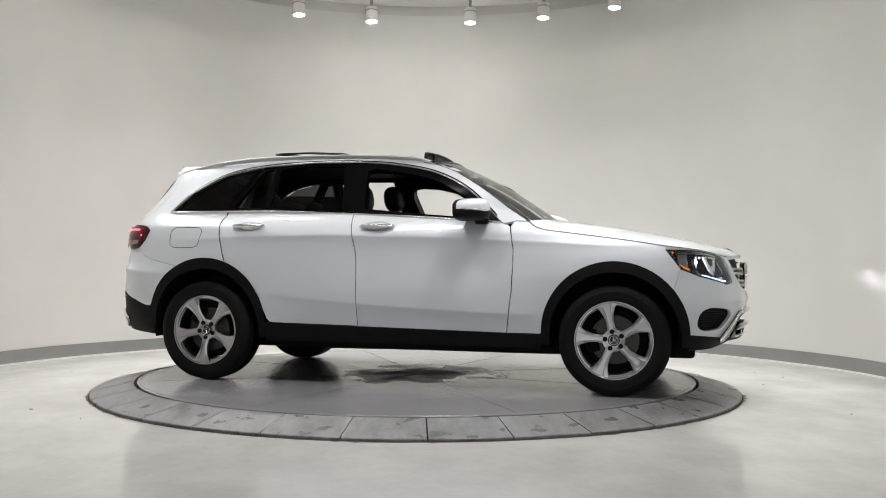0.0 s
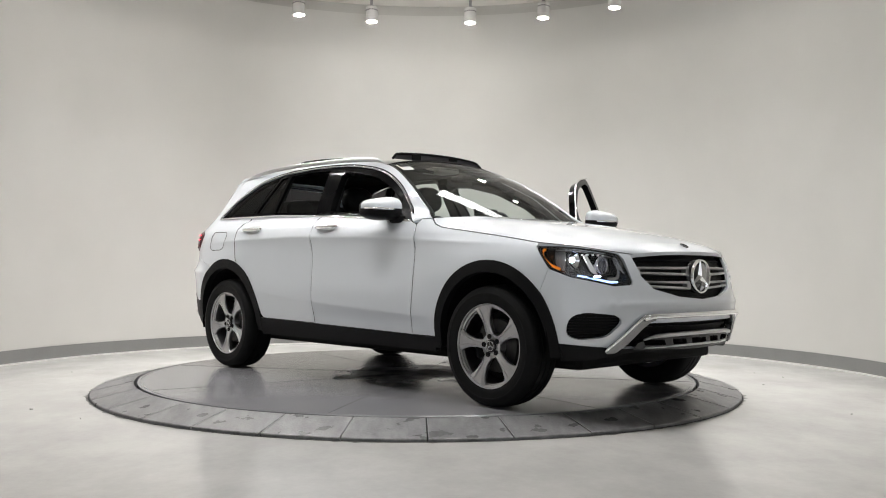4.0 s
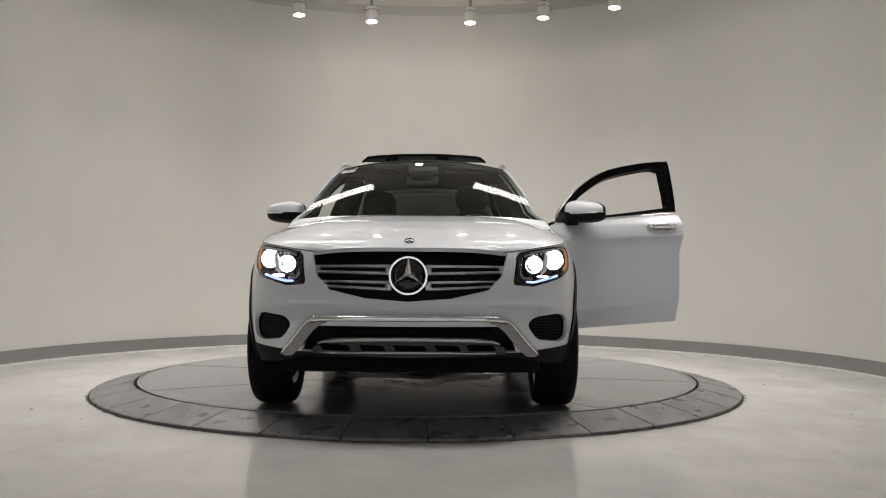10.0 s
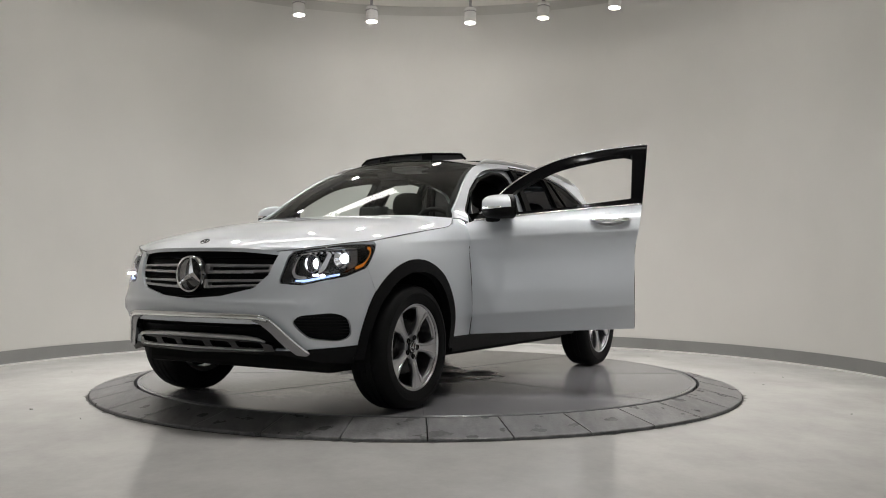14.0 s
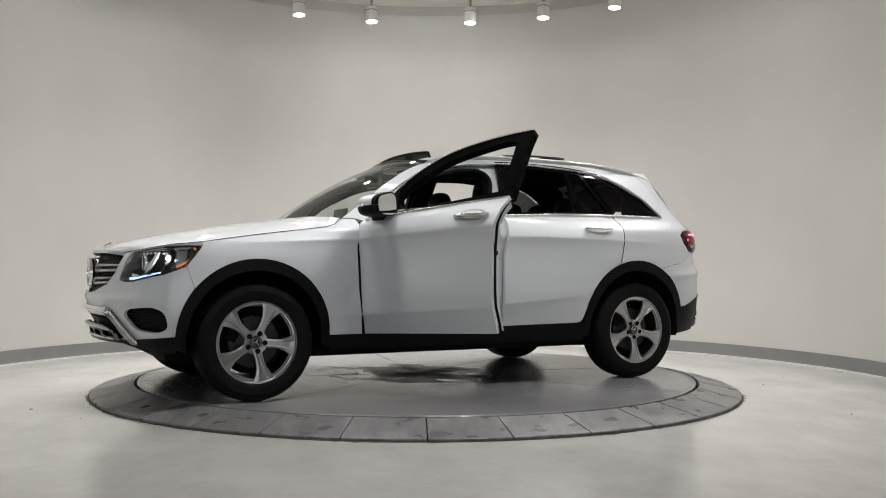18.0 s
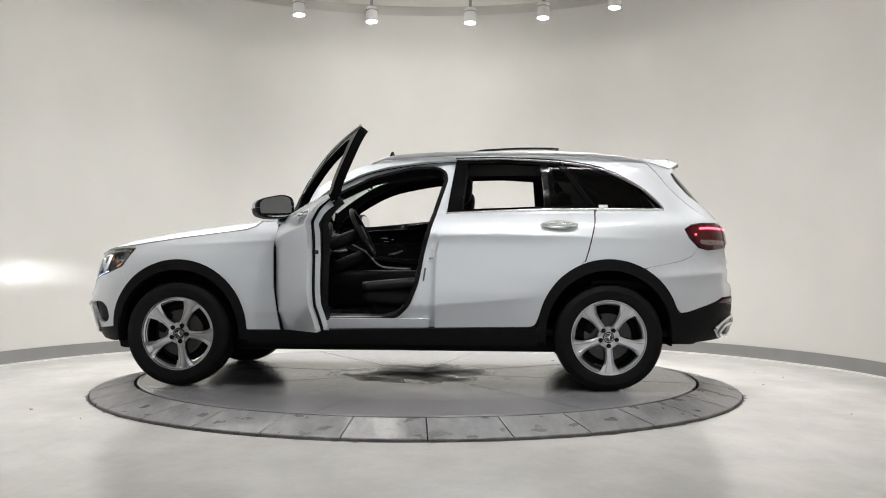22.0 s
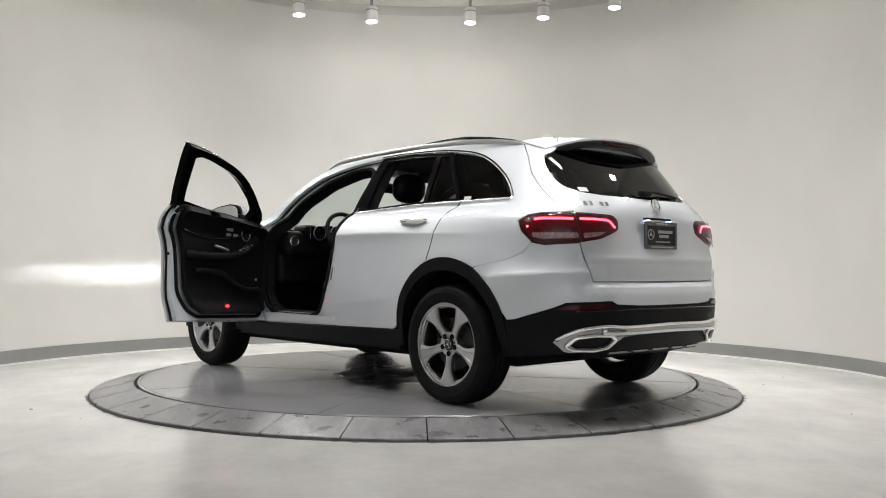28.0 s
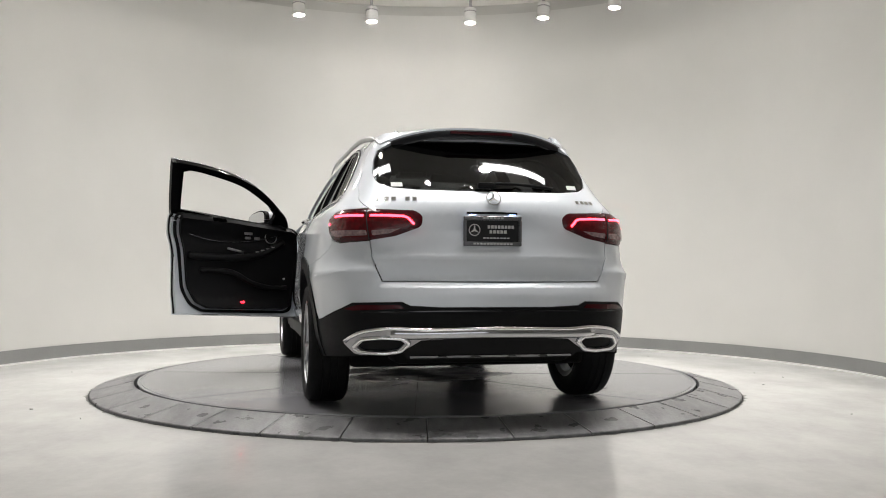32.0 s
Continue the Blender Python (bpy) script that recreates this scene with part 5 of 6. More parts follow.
# ---- nose details ----
def loop(y0, y1, z0a, z0b, h0, h1, mirror):
    """One bright double slat of the grille with a slot."""
    out_ = [F(y0, z0a - h0), F(y1, z0b - h1), F(y1, z0b + h1), F(y0, z0a + h0)]
    k = 0.42
    hole = [F(y0 + 0.03, z0a - h0 * k), F(y1 - 0.022, z0b - h1 * k), F(y1 - 0.022, z0b + h1 * k), F(y0 + 0.03, z0a + h0 * k)]
    panel("grille_slat", round_poly(out_, 0.008), SATIN, car, holes=[round_poly(hole, 0.006)], mirror=mirror, pillow=(0.006, 0.006), grid=0.012, out=-0.016, thick=0.03, label="silver grille slat with a slot", edge=0.02)


for mirror in (False, True):
    loop(0.088, 0.492, 0.793, 0.797, 0.026, 0.019, mirror)
    loop(0.088, 0.462, 0.712, 0.722, 0.024, 0.017, mirror)
at = Matrix.Translation((2.262, 0, 0.763))
part("star_disc", moved(lathe([(0.001, 0.0), (0.09, -0.004), (0.098, -0.03)], 40, "X"), at), GLOSS_BLACK, car, "black emblem disc", soft=True)
part("star_emblem", moved(emblem(0.101, 0.014, Matrix()), Matrix.Translation((2.262, 0, 0.763))), CHROME, car, "large chrome round emblem with three arms", angle=25)
part("bonnet_badge", moved(emblem(0.027, 0.004, Matrix()), Matrix.Translation((2.160, 0, 0.942)) @ Matrix.Rotation(radians(-62), 4, "Y")), GLOSS_BLACK, car, "small dark round bonnet badge")
for k in (0, 3, 6):
    z = 0.65 + k * 0.034
    w = 0.30 + min(0.19, k * 0.06)
    panel("grille_rib", [F(-w, z - 0.004), F(w, z - 0.004), F(w, z + 0.004), F(-w, z + 0.004)], PLASTIC, car, out=-0.035, thick=0.015, label="black grille rib")
for mirror in (False, True):
    panel("fog_insert", round_poly(FOG, 0.04), PLASTIC, car, mirror=mirror, out=-0.035, thick=0.01, label="black mesh fog insert")
    for k in range(9):
        z = 0.425 + k * 0.016
        panel("fog_rib", [F(0.62, z - 0.003), X(1.94, z - 0.003), X(1.94, z + 0.003), F(0.62, z + 0.003)], PLASTIC, car, mirror=mirror, out=-0.028, thick=0.006, label="black insert rib", edge=0.06, grid=0.06)
part("front_guard", tube(smooth([Vector(skin([fy(y)], [z], out=0.016)[0]) for y, z in ((-0.50, 0.532), (-0.45, 0.543), (-0.30, 0.546), (0, 0.547), (0.30, 0.546), (0.45, 0.543), (0.50, 0.532))], 0.03), 0.021, 12, flat=0.8), CHROME, car, "chrome bumper guard bar", soft=True)
for mirror in (False, True):
    leg = [F(0.42, 0.556), F(0.48, 0.552), F(0.515, 0.528), F(0.595, 0.432), F(0.668, 0.352), F(0.65, 0.338), F(0.605, 0.342), F(0.550, 0.395), F(0.488, 0.475), F(0.45, 0.508), F(0.41, 0.522)]
    panel("guard_leg", round_poly(leg, 0.012), LEG_SATIN, car, mirror=mirror, out=0.016, thick=0.04, label="broad silver guard leg", grid=0.018, edge=0.015)
    part("guard_edge", tube(skin_line([F(0.47, 0.551), F(0.515, 0.526), F(0.595, 0.431), F(0.664, 0.353)], out=0.017, mirror=mirror), 0.008, 8), CHROME, car, "chrome edge of the guard leg", soft=True)
skid = [(0, 0.432), F(0.38, 0.424), F(0.49, 0.396), F(0.505, 0.36), (0, 0.345)]
slots = [[F(a, 0.412), F(b, 0.408), F(b + 0.02, 0.378), F(a + 0.02, 0.380)] for a, b in ((-0.46, -0.31), (-0.25, -0.13), (-0.08, 0.08), (0.13, 0.25), (0.29, 0.43))]
panel("front_skid", skid + [(-a, b) for a, b in skid[-2:0:-1]], SKID, car, holes=[round_poly(q, 0.006) for q in slots], out=0.008, thick=0.03, label="dark silver skid plate with slots", grid=0.02, edge=0.015)
part("skid_bar", tube(smooth([Vector(skin([fy(y)], [z], out=0.014)[0]) for y, z in ((-0.475, 0.412), (-0.38, 0.432), (0, 0.440), (0.38, 0.432), (0.475, 0.412))], 0.03), 0.017, 10, flat=0.75, taper=lambda u: min(1.0, 0.35 + 6 * min(u, 1 - u))), SATIN, car, "silver bar along the skid plate", soft=True)
part("skid_bar", tube(smooth([Vector(skin([fy(y)], [z], out=0.012)[0]) for y, z in ((-0.46, 0.366), (0, 0.372), (0.46, 0.366))], 0.03), 0.007, 8, taper=lambda u: min(1.0, 0.35 + 6 * min(u, 1 - u))), SATIN, car, "thin silver lower skid bar", soft=True)
panel("intake_bar", [F(-0.45, 0.482), F(0.45, 0.482), F(0.45, 0.47), F(-0.45, 0.47)], PLASTIC, car, out=-0.03, thick=0.02, label="black intake bar")

# ---- tail details ----
PIPE = [R(0.725, 0.382), R(0.690, 0.428), R(0.60, 0.440), R(0.49, 0.436), R(0.455, 0.412), R(0.50, 0.368), R(0.58, 0.356), R(0.69, 0.360)]
trim = [R(0, 0.492), R(0.38, 0.485), R(0.53, 0.493), R(0.66, 0.478), R(0.73, 0.445), R(0.772, 0.405), R(0.72, 0.352), R(0.69, 0.345), R(0.52, 0.352), R(0.46, 0.388), R(0.40, 0.428), R(0.2, 0.437), R(0, 0.440)]
trim = trim + [other(p) for p in trim[-2:0:-1]]
hole = round_poly(PIPE, 0.012)
guard = panel("rear_guard", trim, GUARD_CHROME, car, holes=[hole, [other(p) for p in hole[::-1]]], out=0.012, thick=0.03, label="chrome rear bumper guard", grid=0.02, edge=0.015)
part("guard_bar", tube(smooth([Vector(skin([ry(y)], [z], out=0.008)[0]) for y, z in ((-0.56, 0.462), (-0.42, 0.460), (-0.2, 0.464), (0, 0.466), (0.2, 0.464), (0.42, 0.460), (0.56, 0.462))], 0.04), 0.020, 14, flat=1.45), POLISHED, car, "rounded chrome middle of the rear guard", soft=True)
part("guard_edge", tube(skin_line([R(y, z) for y, z in ((0.765, 0.415), (0.725, 0.450), (0.66, 0.476), (0.53, 0.490), (0.38, 0.482), (0.0, 0.489), (-0.38, 0.482), (-0.53, 0.490), (-0.66, 0.476), (-0.725, 0.450), (-0.765, 0.415))], out=0.012), 0.011, 10), CHROME, car, "rounded chrome upper edge of the rear guard", soft=True)
for mirror in (False, True):
    c = np.array(PIPE).mean(0)
    small = [tuple(c + (np.array(p) - c) * 0.86) for p in PIPE]
    part("exhaust_bezel", tube(skin_line(hole, out=0.016, mirror=mirror, step=0.02), 0.011, 8, closed=True), CHROME, car, "chrome exhaust surround", soft=True)
    panel("exhaust_tip", hole, SATIN, car, mirror=mirror, holes=[round_poly(small, 0.012)], out=0.022, thick=0.06, label="polished exhaust tip")
    panel("exhaust_mouth", hole, GAP, car, mirror=mirror, out=-0.035, thick=0.004, label="dark exhaust mouth")
    panel("reflector", round_poly([R(0.78, 0.585), R(0.72, 0.608), R(0.51, 0.612), R(0.49, 0.592), R(0.74, 0.578)], 0.006), RED_DARK, car, mirror=mirror, out=0.006, thick=0.006, label="dark red reflector")
panel("apron_line", bar_outline([R(0.70, 0.572), R(0.3, 0.580), R(-0.3, 0.580), R(-0.70, 0.572)], 0.006), GLOSS_BLACK, car, out=0.006, thick=0.004, label="glossy apron crease")
panel("diffuser", [R(0.50, 0.365), R(-0.50, 0.365), R(-0.46, 0.322), R(0.46, 0.322)], PLASTIC, car, out=-0.02, thick=0.05, label="grey-black rear diffuser")
panel("diffuser_strip", bar_outline([R(0.45, 0.334), R(0.2, 0.337), R(-0.2, 0.337), R(-0.45, 0.334)], 0.012), DARK_SATIN, car, out=-0.014, thick=0.006, label="satin grey strip under the diffuser", edge=0.03)
for y in (-0.28, -0.1, 0.1, 0.28):
    panel("diffuser_notch", [R(y + 0.03, 0.333), R(y - 0.03, 0.333), R(y - 0.02, 0.341), R(y + 0.02, 0.341)], GAP, car, out=-0.0125, thick=0.003, label="dark notch in the strip", edge=0.03)
# plate recess, plate and lamps
panel("plate_recess_lip", bar_outline([R(0.15, 1.096), R(0.0, 1.098), R(-0.13, 1.096)], 0.012), PLASTIC, car, out=0.003, thick=0.02, label="black handle strip over the plate")
plate = part("number_plate", bevel_box((0.012, 0.305, 0.152), (-2.306, 0.014, 1.0), 0.004, 1, None), PLATE_BLACK, car, "black dealer plate with pale print")
for dy, dz, w, h in ((0, 0.068, 0.318, 0.022), (0, -0.068, 0.318, 0.022), (0.152, 0, 0.016, 0.114), (-0.152, 0, 0.016, 0.114)):
    part("plate_frame", bevel_box((0.012, w, h), (-2.315, 0.014 + dy, 1.0 + dz), 0.003, 1), PLATE_FRAME, plate, "grey plate frame")
bars = [(-0.045, 0.022, 0.15, 0.017), (-0.045 + 0.015, -0.004, 0.10, 0.017), (-0.02, -0.037, 0.15, 0.007), (0.0, 0.068, 0.12, 0.008), (0.0, -0.068, 0.22, 0.008)]
for dy, dz, w, h in bars:
    n_ = max(3, int(w / 0.018))
    for k in range(n_):
        part("print_bar", bevel_box((0.003, w / n_ * 0.72, h), (-2.3135 if abs(dz) < 0.05 else -2.3225, 0.014 + dy + (k + 0.5 - n_ / 2) * w / n_, 1.0 + dz), 0), PRINT, plate, "pale print bar")
part("plate_logo", moved(emblem(0.032, 0.003, Matrix.Rotation(math.pi, 4, "Z")), Matrix.Translation((-2.312, 0.113, 1.005))), PRINT, plate, "pale round mark")
for y in (0.12, -0.10):
    part("plate_lamp", bevel_box((0.012, 0.03, 0.004), (-2.297, y, 1.087), 0.001, 1), PLATE_GLOW, car, "small glowing plate lamp")
part("star_emblem", moved(emblem(0.042, 0.008, Matrix.Rotation(math.pi, 4, "Z")), Matrix.Translation((-2.262, -0.003, 1.177)) @ Matrix.Rotation(radians(18), 4, "Y")), CHROME, car, "chrome round tailgate emblem")
for k in range(6):
    if k != 3:
        y = 0.60 - k * 0.036 - (0.0 if k < 3 else 0.0)
        panel("badge_bar", bar_outline([R(y + 0.011, 1.170), R(y - 0.011, 1.170)], 0.022), CHROME, car, out=0.004, thick=0.004, edge=0.02, label="chrome badge bar")
for k in range(4):
    y = -0.50 - k * 0.03
    panel("badge_bar", bar_outline([R(y + 0.010, 1.170), R(y - 0.010, 1.170)], 0.018), CHROME, car, out=0.004, thick=0.004, edge=0.02, label="chrome badge bar")

# spoiler over the rear window
rows = []
for t in np.linspace(0, 1, 9):
    z = 1.566 - 0.062 * t
    e = skin([X(-1.695 - 0.195 * t, z)[0]], [z], out=0.008)[0]
    m_ = (-1.825 + (-2.03 + 1.825) * t, 0, 1.612 - 0.012 * t - 0.012 * t * t)
    rows.append((e, m_))
spoiler = loft("spoiler", rows, PAINT, car, power=2.8, thick=0.012)
tip, mid_tip = rows[-1]
lip = [((tip[0] + a, tip[1] - c, tip[2] - b), (mid_tip[0] + a, 0, mid_tip[2] - b)) for a, b, c in ((0.0, 0.012, 0), (0.012, 0.030, 0.006), (0.03, 0.044, 0.012))]
loft("spoiler_lip", lip, LIP, car, power=2.8, thick=0.008, label="gloss black spoiler lip")
loft("spoiler_underside", [lip[-1], ((-1.80, tip[1] - 0.04, 1.490), (-1.90, 0, 1.545))], LIP, car, power=2.8, label="dark spoiler underside")
part("brake_light", bevel_box((0.02, 0.36, 0.016), (-2.018, 0, 1.560), 0.004), RED_DARK, car, "dark red high brake light")
# wiper
part("wiper_arm", tube(smooth([(-2.20, -0.005, 1.235), (-2.195, -0.03, 1.262), (-2.185, -0.18, 1.262), (-2.165, -0.37, 1.247)], 0.04), 0.010, 6), PLASTIC, car, "black rear wiper", soft=True)
part("wiper_hub", bevel_box((0.04, 0.10, 0.035), (-2.205, 0.02, 1.25), 0.012), PLASTIC, car, "black wiper hub")
for y, z in ((0.50, 1.253), (-0.50, 1.258)):
    panel("window_sticker", [R(y + 0.03, z - 0.012), R(y - 0.03, z - 0.012), R(y - 0.03, z + 0.012), R(y + 0.03, z + 0.012)], STICKER, car, out=-0.003, thick=0.001, label="white paper sticker", edge=0.02)
panel("window_sticker", flank([(-1.39, 1.219), (-1.45, 1.219), (-1.45, 1.238), (-1.39, 1.238)]), STICKER, car, out=-0.003, thick=0.001, label="white paper sticker", edge=0.02)

# ---- roof details ----
for sg in (1, -1):
    line = smooth([(0.17, 0.612, 1.548), (0.08, 0.606, 1.581), (-0.08, 0.598, 1.600), (-0.40, 0.588, 1.617), (-0.88, 0.582, 1.622), (-1.26, 0.576, 1.613), (-1.56, 0.566, 1.587), (-1.70, 0.560, 1.564), (-1.74, 0.558, 1.552)], 0.05)
    part("roof_rail", tube([(p.x, p.y * sg, p.z - 0.016) for p in line], 0.011, 10, flat=1.5, taper=lambda u: min(1.0, 0.3 + 9 * min(u, 1 - u))), SATIN, car, "satin silver roof rail", soft=True)
bow = smooth([(0.06, -0.46, 1.596), (0.05, -0.42, 1.632), (0.07, -0.2, 1.647), (0.075, 0, 1.650), (0.07, 0.2, 1.647), (0.05, 0.42, 1.632), (0.06, 0.46, 1.596)], 0.04)
part("wind_deflector", tube(bow, 0.009, 8), PLASTIC, car, "black raised sunroof deflector", soft=True)
net = bmesh.new()
rows = [[net.verts.new((p.x - 0.004, p.y, z)) for z in (1.597, p.z)] for p in bow]
for a, b in zip(rows, rows[1:]):
    net.faces.new((a[0], b[0], b[1], a[1]))
part("deflector_net", net, material("grey_net", (0.05, 0.05, 0.053), 0.8, vary=0.2, scale=60, bump=0.3, bump_scale=400), car, "grey deflector net")
for y in (-0.24, 0.14):
    part("deflector_strut", bevel_box((0.012, 0.09, 0.045), (0.072, y, 1.622), 0.004, 1), PLASTIC, car, "black deflector strut")
rows = [((x, 0.42, z), (x, 0, z + 0.022)) for x, z in ((-0.52, 1.640), (-0.60, 1.655), (-0.85, 1.668), (-1.08, 1.668), (-1.14, 1.662))]
loft("sunroof_pane", rows, GLOSS_BLACK, car, label="black glass sunroof slid open", thick=0.012)
# windscreen stickers, wipers' cowl


def on_screen(t, v, lift):
    """A point of the windscreen: t from its foot to its top, v from -1 to 1 across."""
    e, m_ = screen_rows[min(len(screen_rows) - 1, int(t * (len(screen_rows) - 1)))]
    k = 1 - abs(v) ** 2.0
    return Vector((e[0] + (m_[0] - e[0]) * k + lift, e[1] * v, e[2] + (m_[2] - e[2]) * k + lift * 0.6))


def screen_label(t0, t1, v0, v1, lift, mat, name, label):
    q = [on_screen(t0, v0, lift), on_screen(t0, v1, lift), on_screen(t1, v1, lift), on_screen(t1, v0, lift)]
    return mesh_object(name, q, [(0, 1, 2, 3)], mat, car, label)


screen_label(0.82, 0.93, -0.94, -0.79, 0.005, STICKER, "screen_sticker", "white paper sticker with black print")
screen_label(0.88, 0.93, -0.93, -0.80, 0.008, GAP, "print_bar", "black print bar")
part("bonnet_joint", tube([Vector(p) for p in hp], 0.002, 4), GAP, car, "thin dark joint beside the bonnet")
part("bonnet_joint", tube([Vector((p[0], -p[1], p[2])) for p in hp], 0.002, 4), GAP, car, "thin dark joint beside the bonnet")
loft("cowl", [((0.86, 0.74, 1.105), (1.01, 0, 1.135)), ((0.84, 0.72, 1.095), (0.92, 0, 1.12))], PLASTIC, car, power=2.2, label="black cowl under the windscreen", thick=0.02)


# ---- door mirrors ----
def door_mirror(parent, mirror):
    sg = -1 if mirror else 1
    bm = bmesh.new()
    bmesh.ops.create_uvsphere(bm, u_segments=28, v_segments=18, radius=1)
    for v in bm.verts:
        x, y, z = v.co
        k = 3.6
        r = (abs(x) ** k + abs(y) ** k + abs(z) ** k) ** (-1 / k)
        x, y, z = x * r, y * r, z * r
        x = max(x, -0.42)
        v.co = ((0.155 if x > 0 else 0.100) * x * (1 - 0.25 * max(0, y)), 0.127 * y, (0.080 * z * (1 - 0.24 * max(0, y + 0.3)) if z > 0 else 0.072 * z * (1 - 0.16 * max(0, y))))
    bmesh.ops.remove_doubles(bm, verts=bm.verts, dist=1e-5)
    at = Matrix.Translation((0.480, 0.945, 1.185)) @ Matrix.Rotation(radians(11), 4, "Z")
    flip = Matrix.Diagonal((1, sg, 1, 1))
    low = bm.copy()
    bmesh.ops.bisect_plane(bm, geom=bm.verts[:] + bm.edges[:] + bm.faces[:], plane_co=(0, 0, 0.0), plane_no=(0.0, 0, 1), clear_inner=True)
    bmesh.ops.bisect_plane(low, geom=low.verts[:] + low.edges[:] + low.faces[:], plane_co=(0, 0, -0.002), plane_no=(0.0, 0, 1), clear_outer=True)
    rear = bm.copy()
    bmesh.ops.bisect_plane(bm, geom=bm.verts[:] + bm.edges[:] + bm.faces[:], plane_co=(-0.006, 0, 0), plane_no=(1, 0, 0), clear_inner=True)
    bmesh.ops.bisect_plane(rear, geom=rear.verts[:] + rear.edges[:] + rear.faces[:], plane_co=(-0.008, 0, 0), plane_no=(1, 0, 0), clear_outer=True)
    part("mirror_rim", moved(rear, flip @ at), PLASTIC, parent, "black rim round the mirror glass", angle=50)
    part("door_mirror", moved(bm, flip @ at), PAINT, parent, "white and black door mirror", angle=50)
    part("mirror_lower_shell", moved(low, flip @ at), PLASTIC, parent, "black lower mirror shell", angle=50)
    part("mirror_lamp", moved(tube(smooth([(0.08, -0.115, -0.006), (0.148, -0.02, -0.006), (0.128, 0.07, -0.004), (0.05, 0.124, 0.0)], 0.03), 0.011, 8, flat=0.8), flip @ at), CHROME, parent, "clear mirror indicator strip", soft=True)
    g = bmesh.new()
    n_ = 28
    ring_ = [g.verts.new((-0.0435, 0.106 * math.copysign(abs(math.cos(t)) ** 0.55, math.cos(t)), 0.070 * math.copysign(abs(math.sin(t)) ** 0.55, math.sin(t)))) for t in [2 * math.pi * k / n_ for k in range(n_)]]
    for v in ring_:
        v.co.z *= 1 - 0.24 * max(0, v.co.y / 0.127 + 0.3) if v.co.z > 0 else 0.92 - 0.2 * max(0, v.co.y / 0.127)
    g.faces.new(ring_)
    part("mirror_glass", moved(g, flip @ at), MIRROR, parent, "mirror glass")
    part("mirror_foot", moved(joined(bevel_box((0.09, 0.10, 0.05), (0.575, 0.850, 1.118), 0.018)), flip), PLASTIC, parent, "black mirror foot", soft=True)
    panel("mirror_triangle", flank([(0.695, 1.112), (0.50, 1.145), (0.505, 1.275), (0.53, 1.27)]), PLASTIC, parent, mirror=mirror, out=0.004, thick=0.03, label="black triangle behind the mirror")


door_mirror(shut_door, True)
door_mirror(open_door, False)
# fuel flap
flap = [X(-1.742, 1.06), X(-1.70, 1.09), X(-1.50, 1.085), X(-1.478, 1.06), X(-1.50, 0.955), X(-1.54, 0.94), X(-1.70, 0.94), X(-1.738, 0.96)]
line = skin_line([(a, b) for a, b in round_poly(flap, 0.02)] + [round_poly(flap, 0.02)[0]], out=0.0005, mirror=True, step=0.02)
part("fuel_flap_joint", tube(line, 0.0022, 4), GAP, car, "thin dark joint round the fuel flap")


# ---- underbody and cabin ----
part("underbody", joined(bevel_box((3.74, 1.40, 0.10), (0.06, 0, 0.285), 0.03), bevel_box((1.9, 1.66, 0.06), (0.0, 0, 0.32), 0.02), bevel_box((0.6, 1.0, 0.08), (1.60, 0, 0.32), 0.03)), UNDER, car, "dark underbody", soft=False)
part("exhaust_pipe", tube(smooth([(0.9, -0.1, 0.225), (0, -0.12, 0.215), (-1.0, -0.2, 0.215), (-1.3, -0.3, 0.24)], 0.1), 0.03, 8), CAST, car, "grey exhaust pipe", soft=True)
part("silencer", bevel_box((0.30, 1.0, 0.10), (-1.95, 0, 0.33), 0.04), UNDER, car, "grey rear silencer", soft=True)
for x in (1.4365, -1.4365):
    part("axle", tube([(x, -0.7, 0.33), (x, -0.3, 0.27), (x, 0.3, 0.27), (x, 0.7, 0.33)], 0.035, 8), UNDER, car, "dark axle arms")
part("engine_bay", bevel_box((1.0, 1.05, 0.55), (1.42, 0, 0.62), 0.05), UNDER, car, "dark engine bay filling")
part("bulkhead", bevel_box((0.12, 1.50, 0.78), (0.90, 0, 0.70), 0.02), TRIM, car, "black bulkhead")
part("cabin_floor", bevel_box((2.9, 1.50, 0.05), (-0.60, 0, 0.375), 0.01), TRIM, car, "black cabin carpet")
part("boot_floor", bevel_box((0.85, 1.16, 0.06), (-1.78, 0, 0.70), 0.01), TRIM, car, "black boot floor")
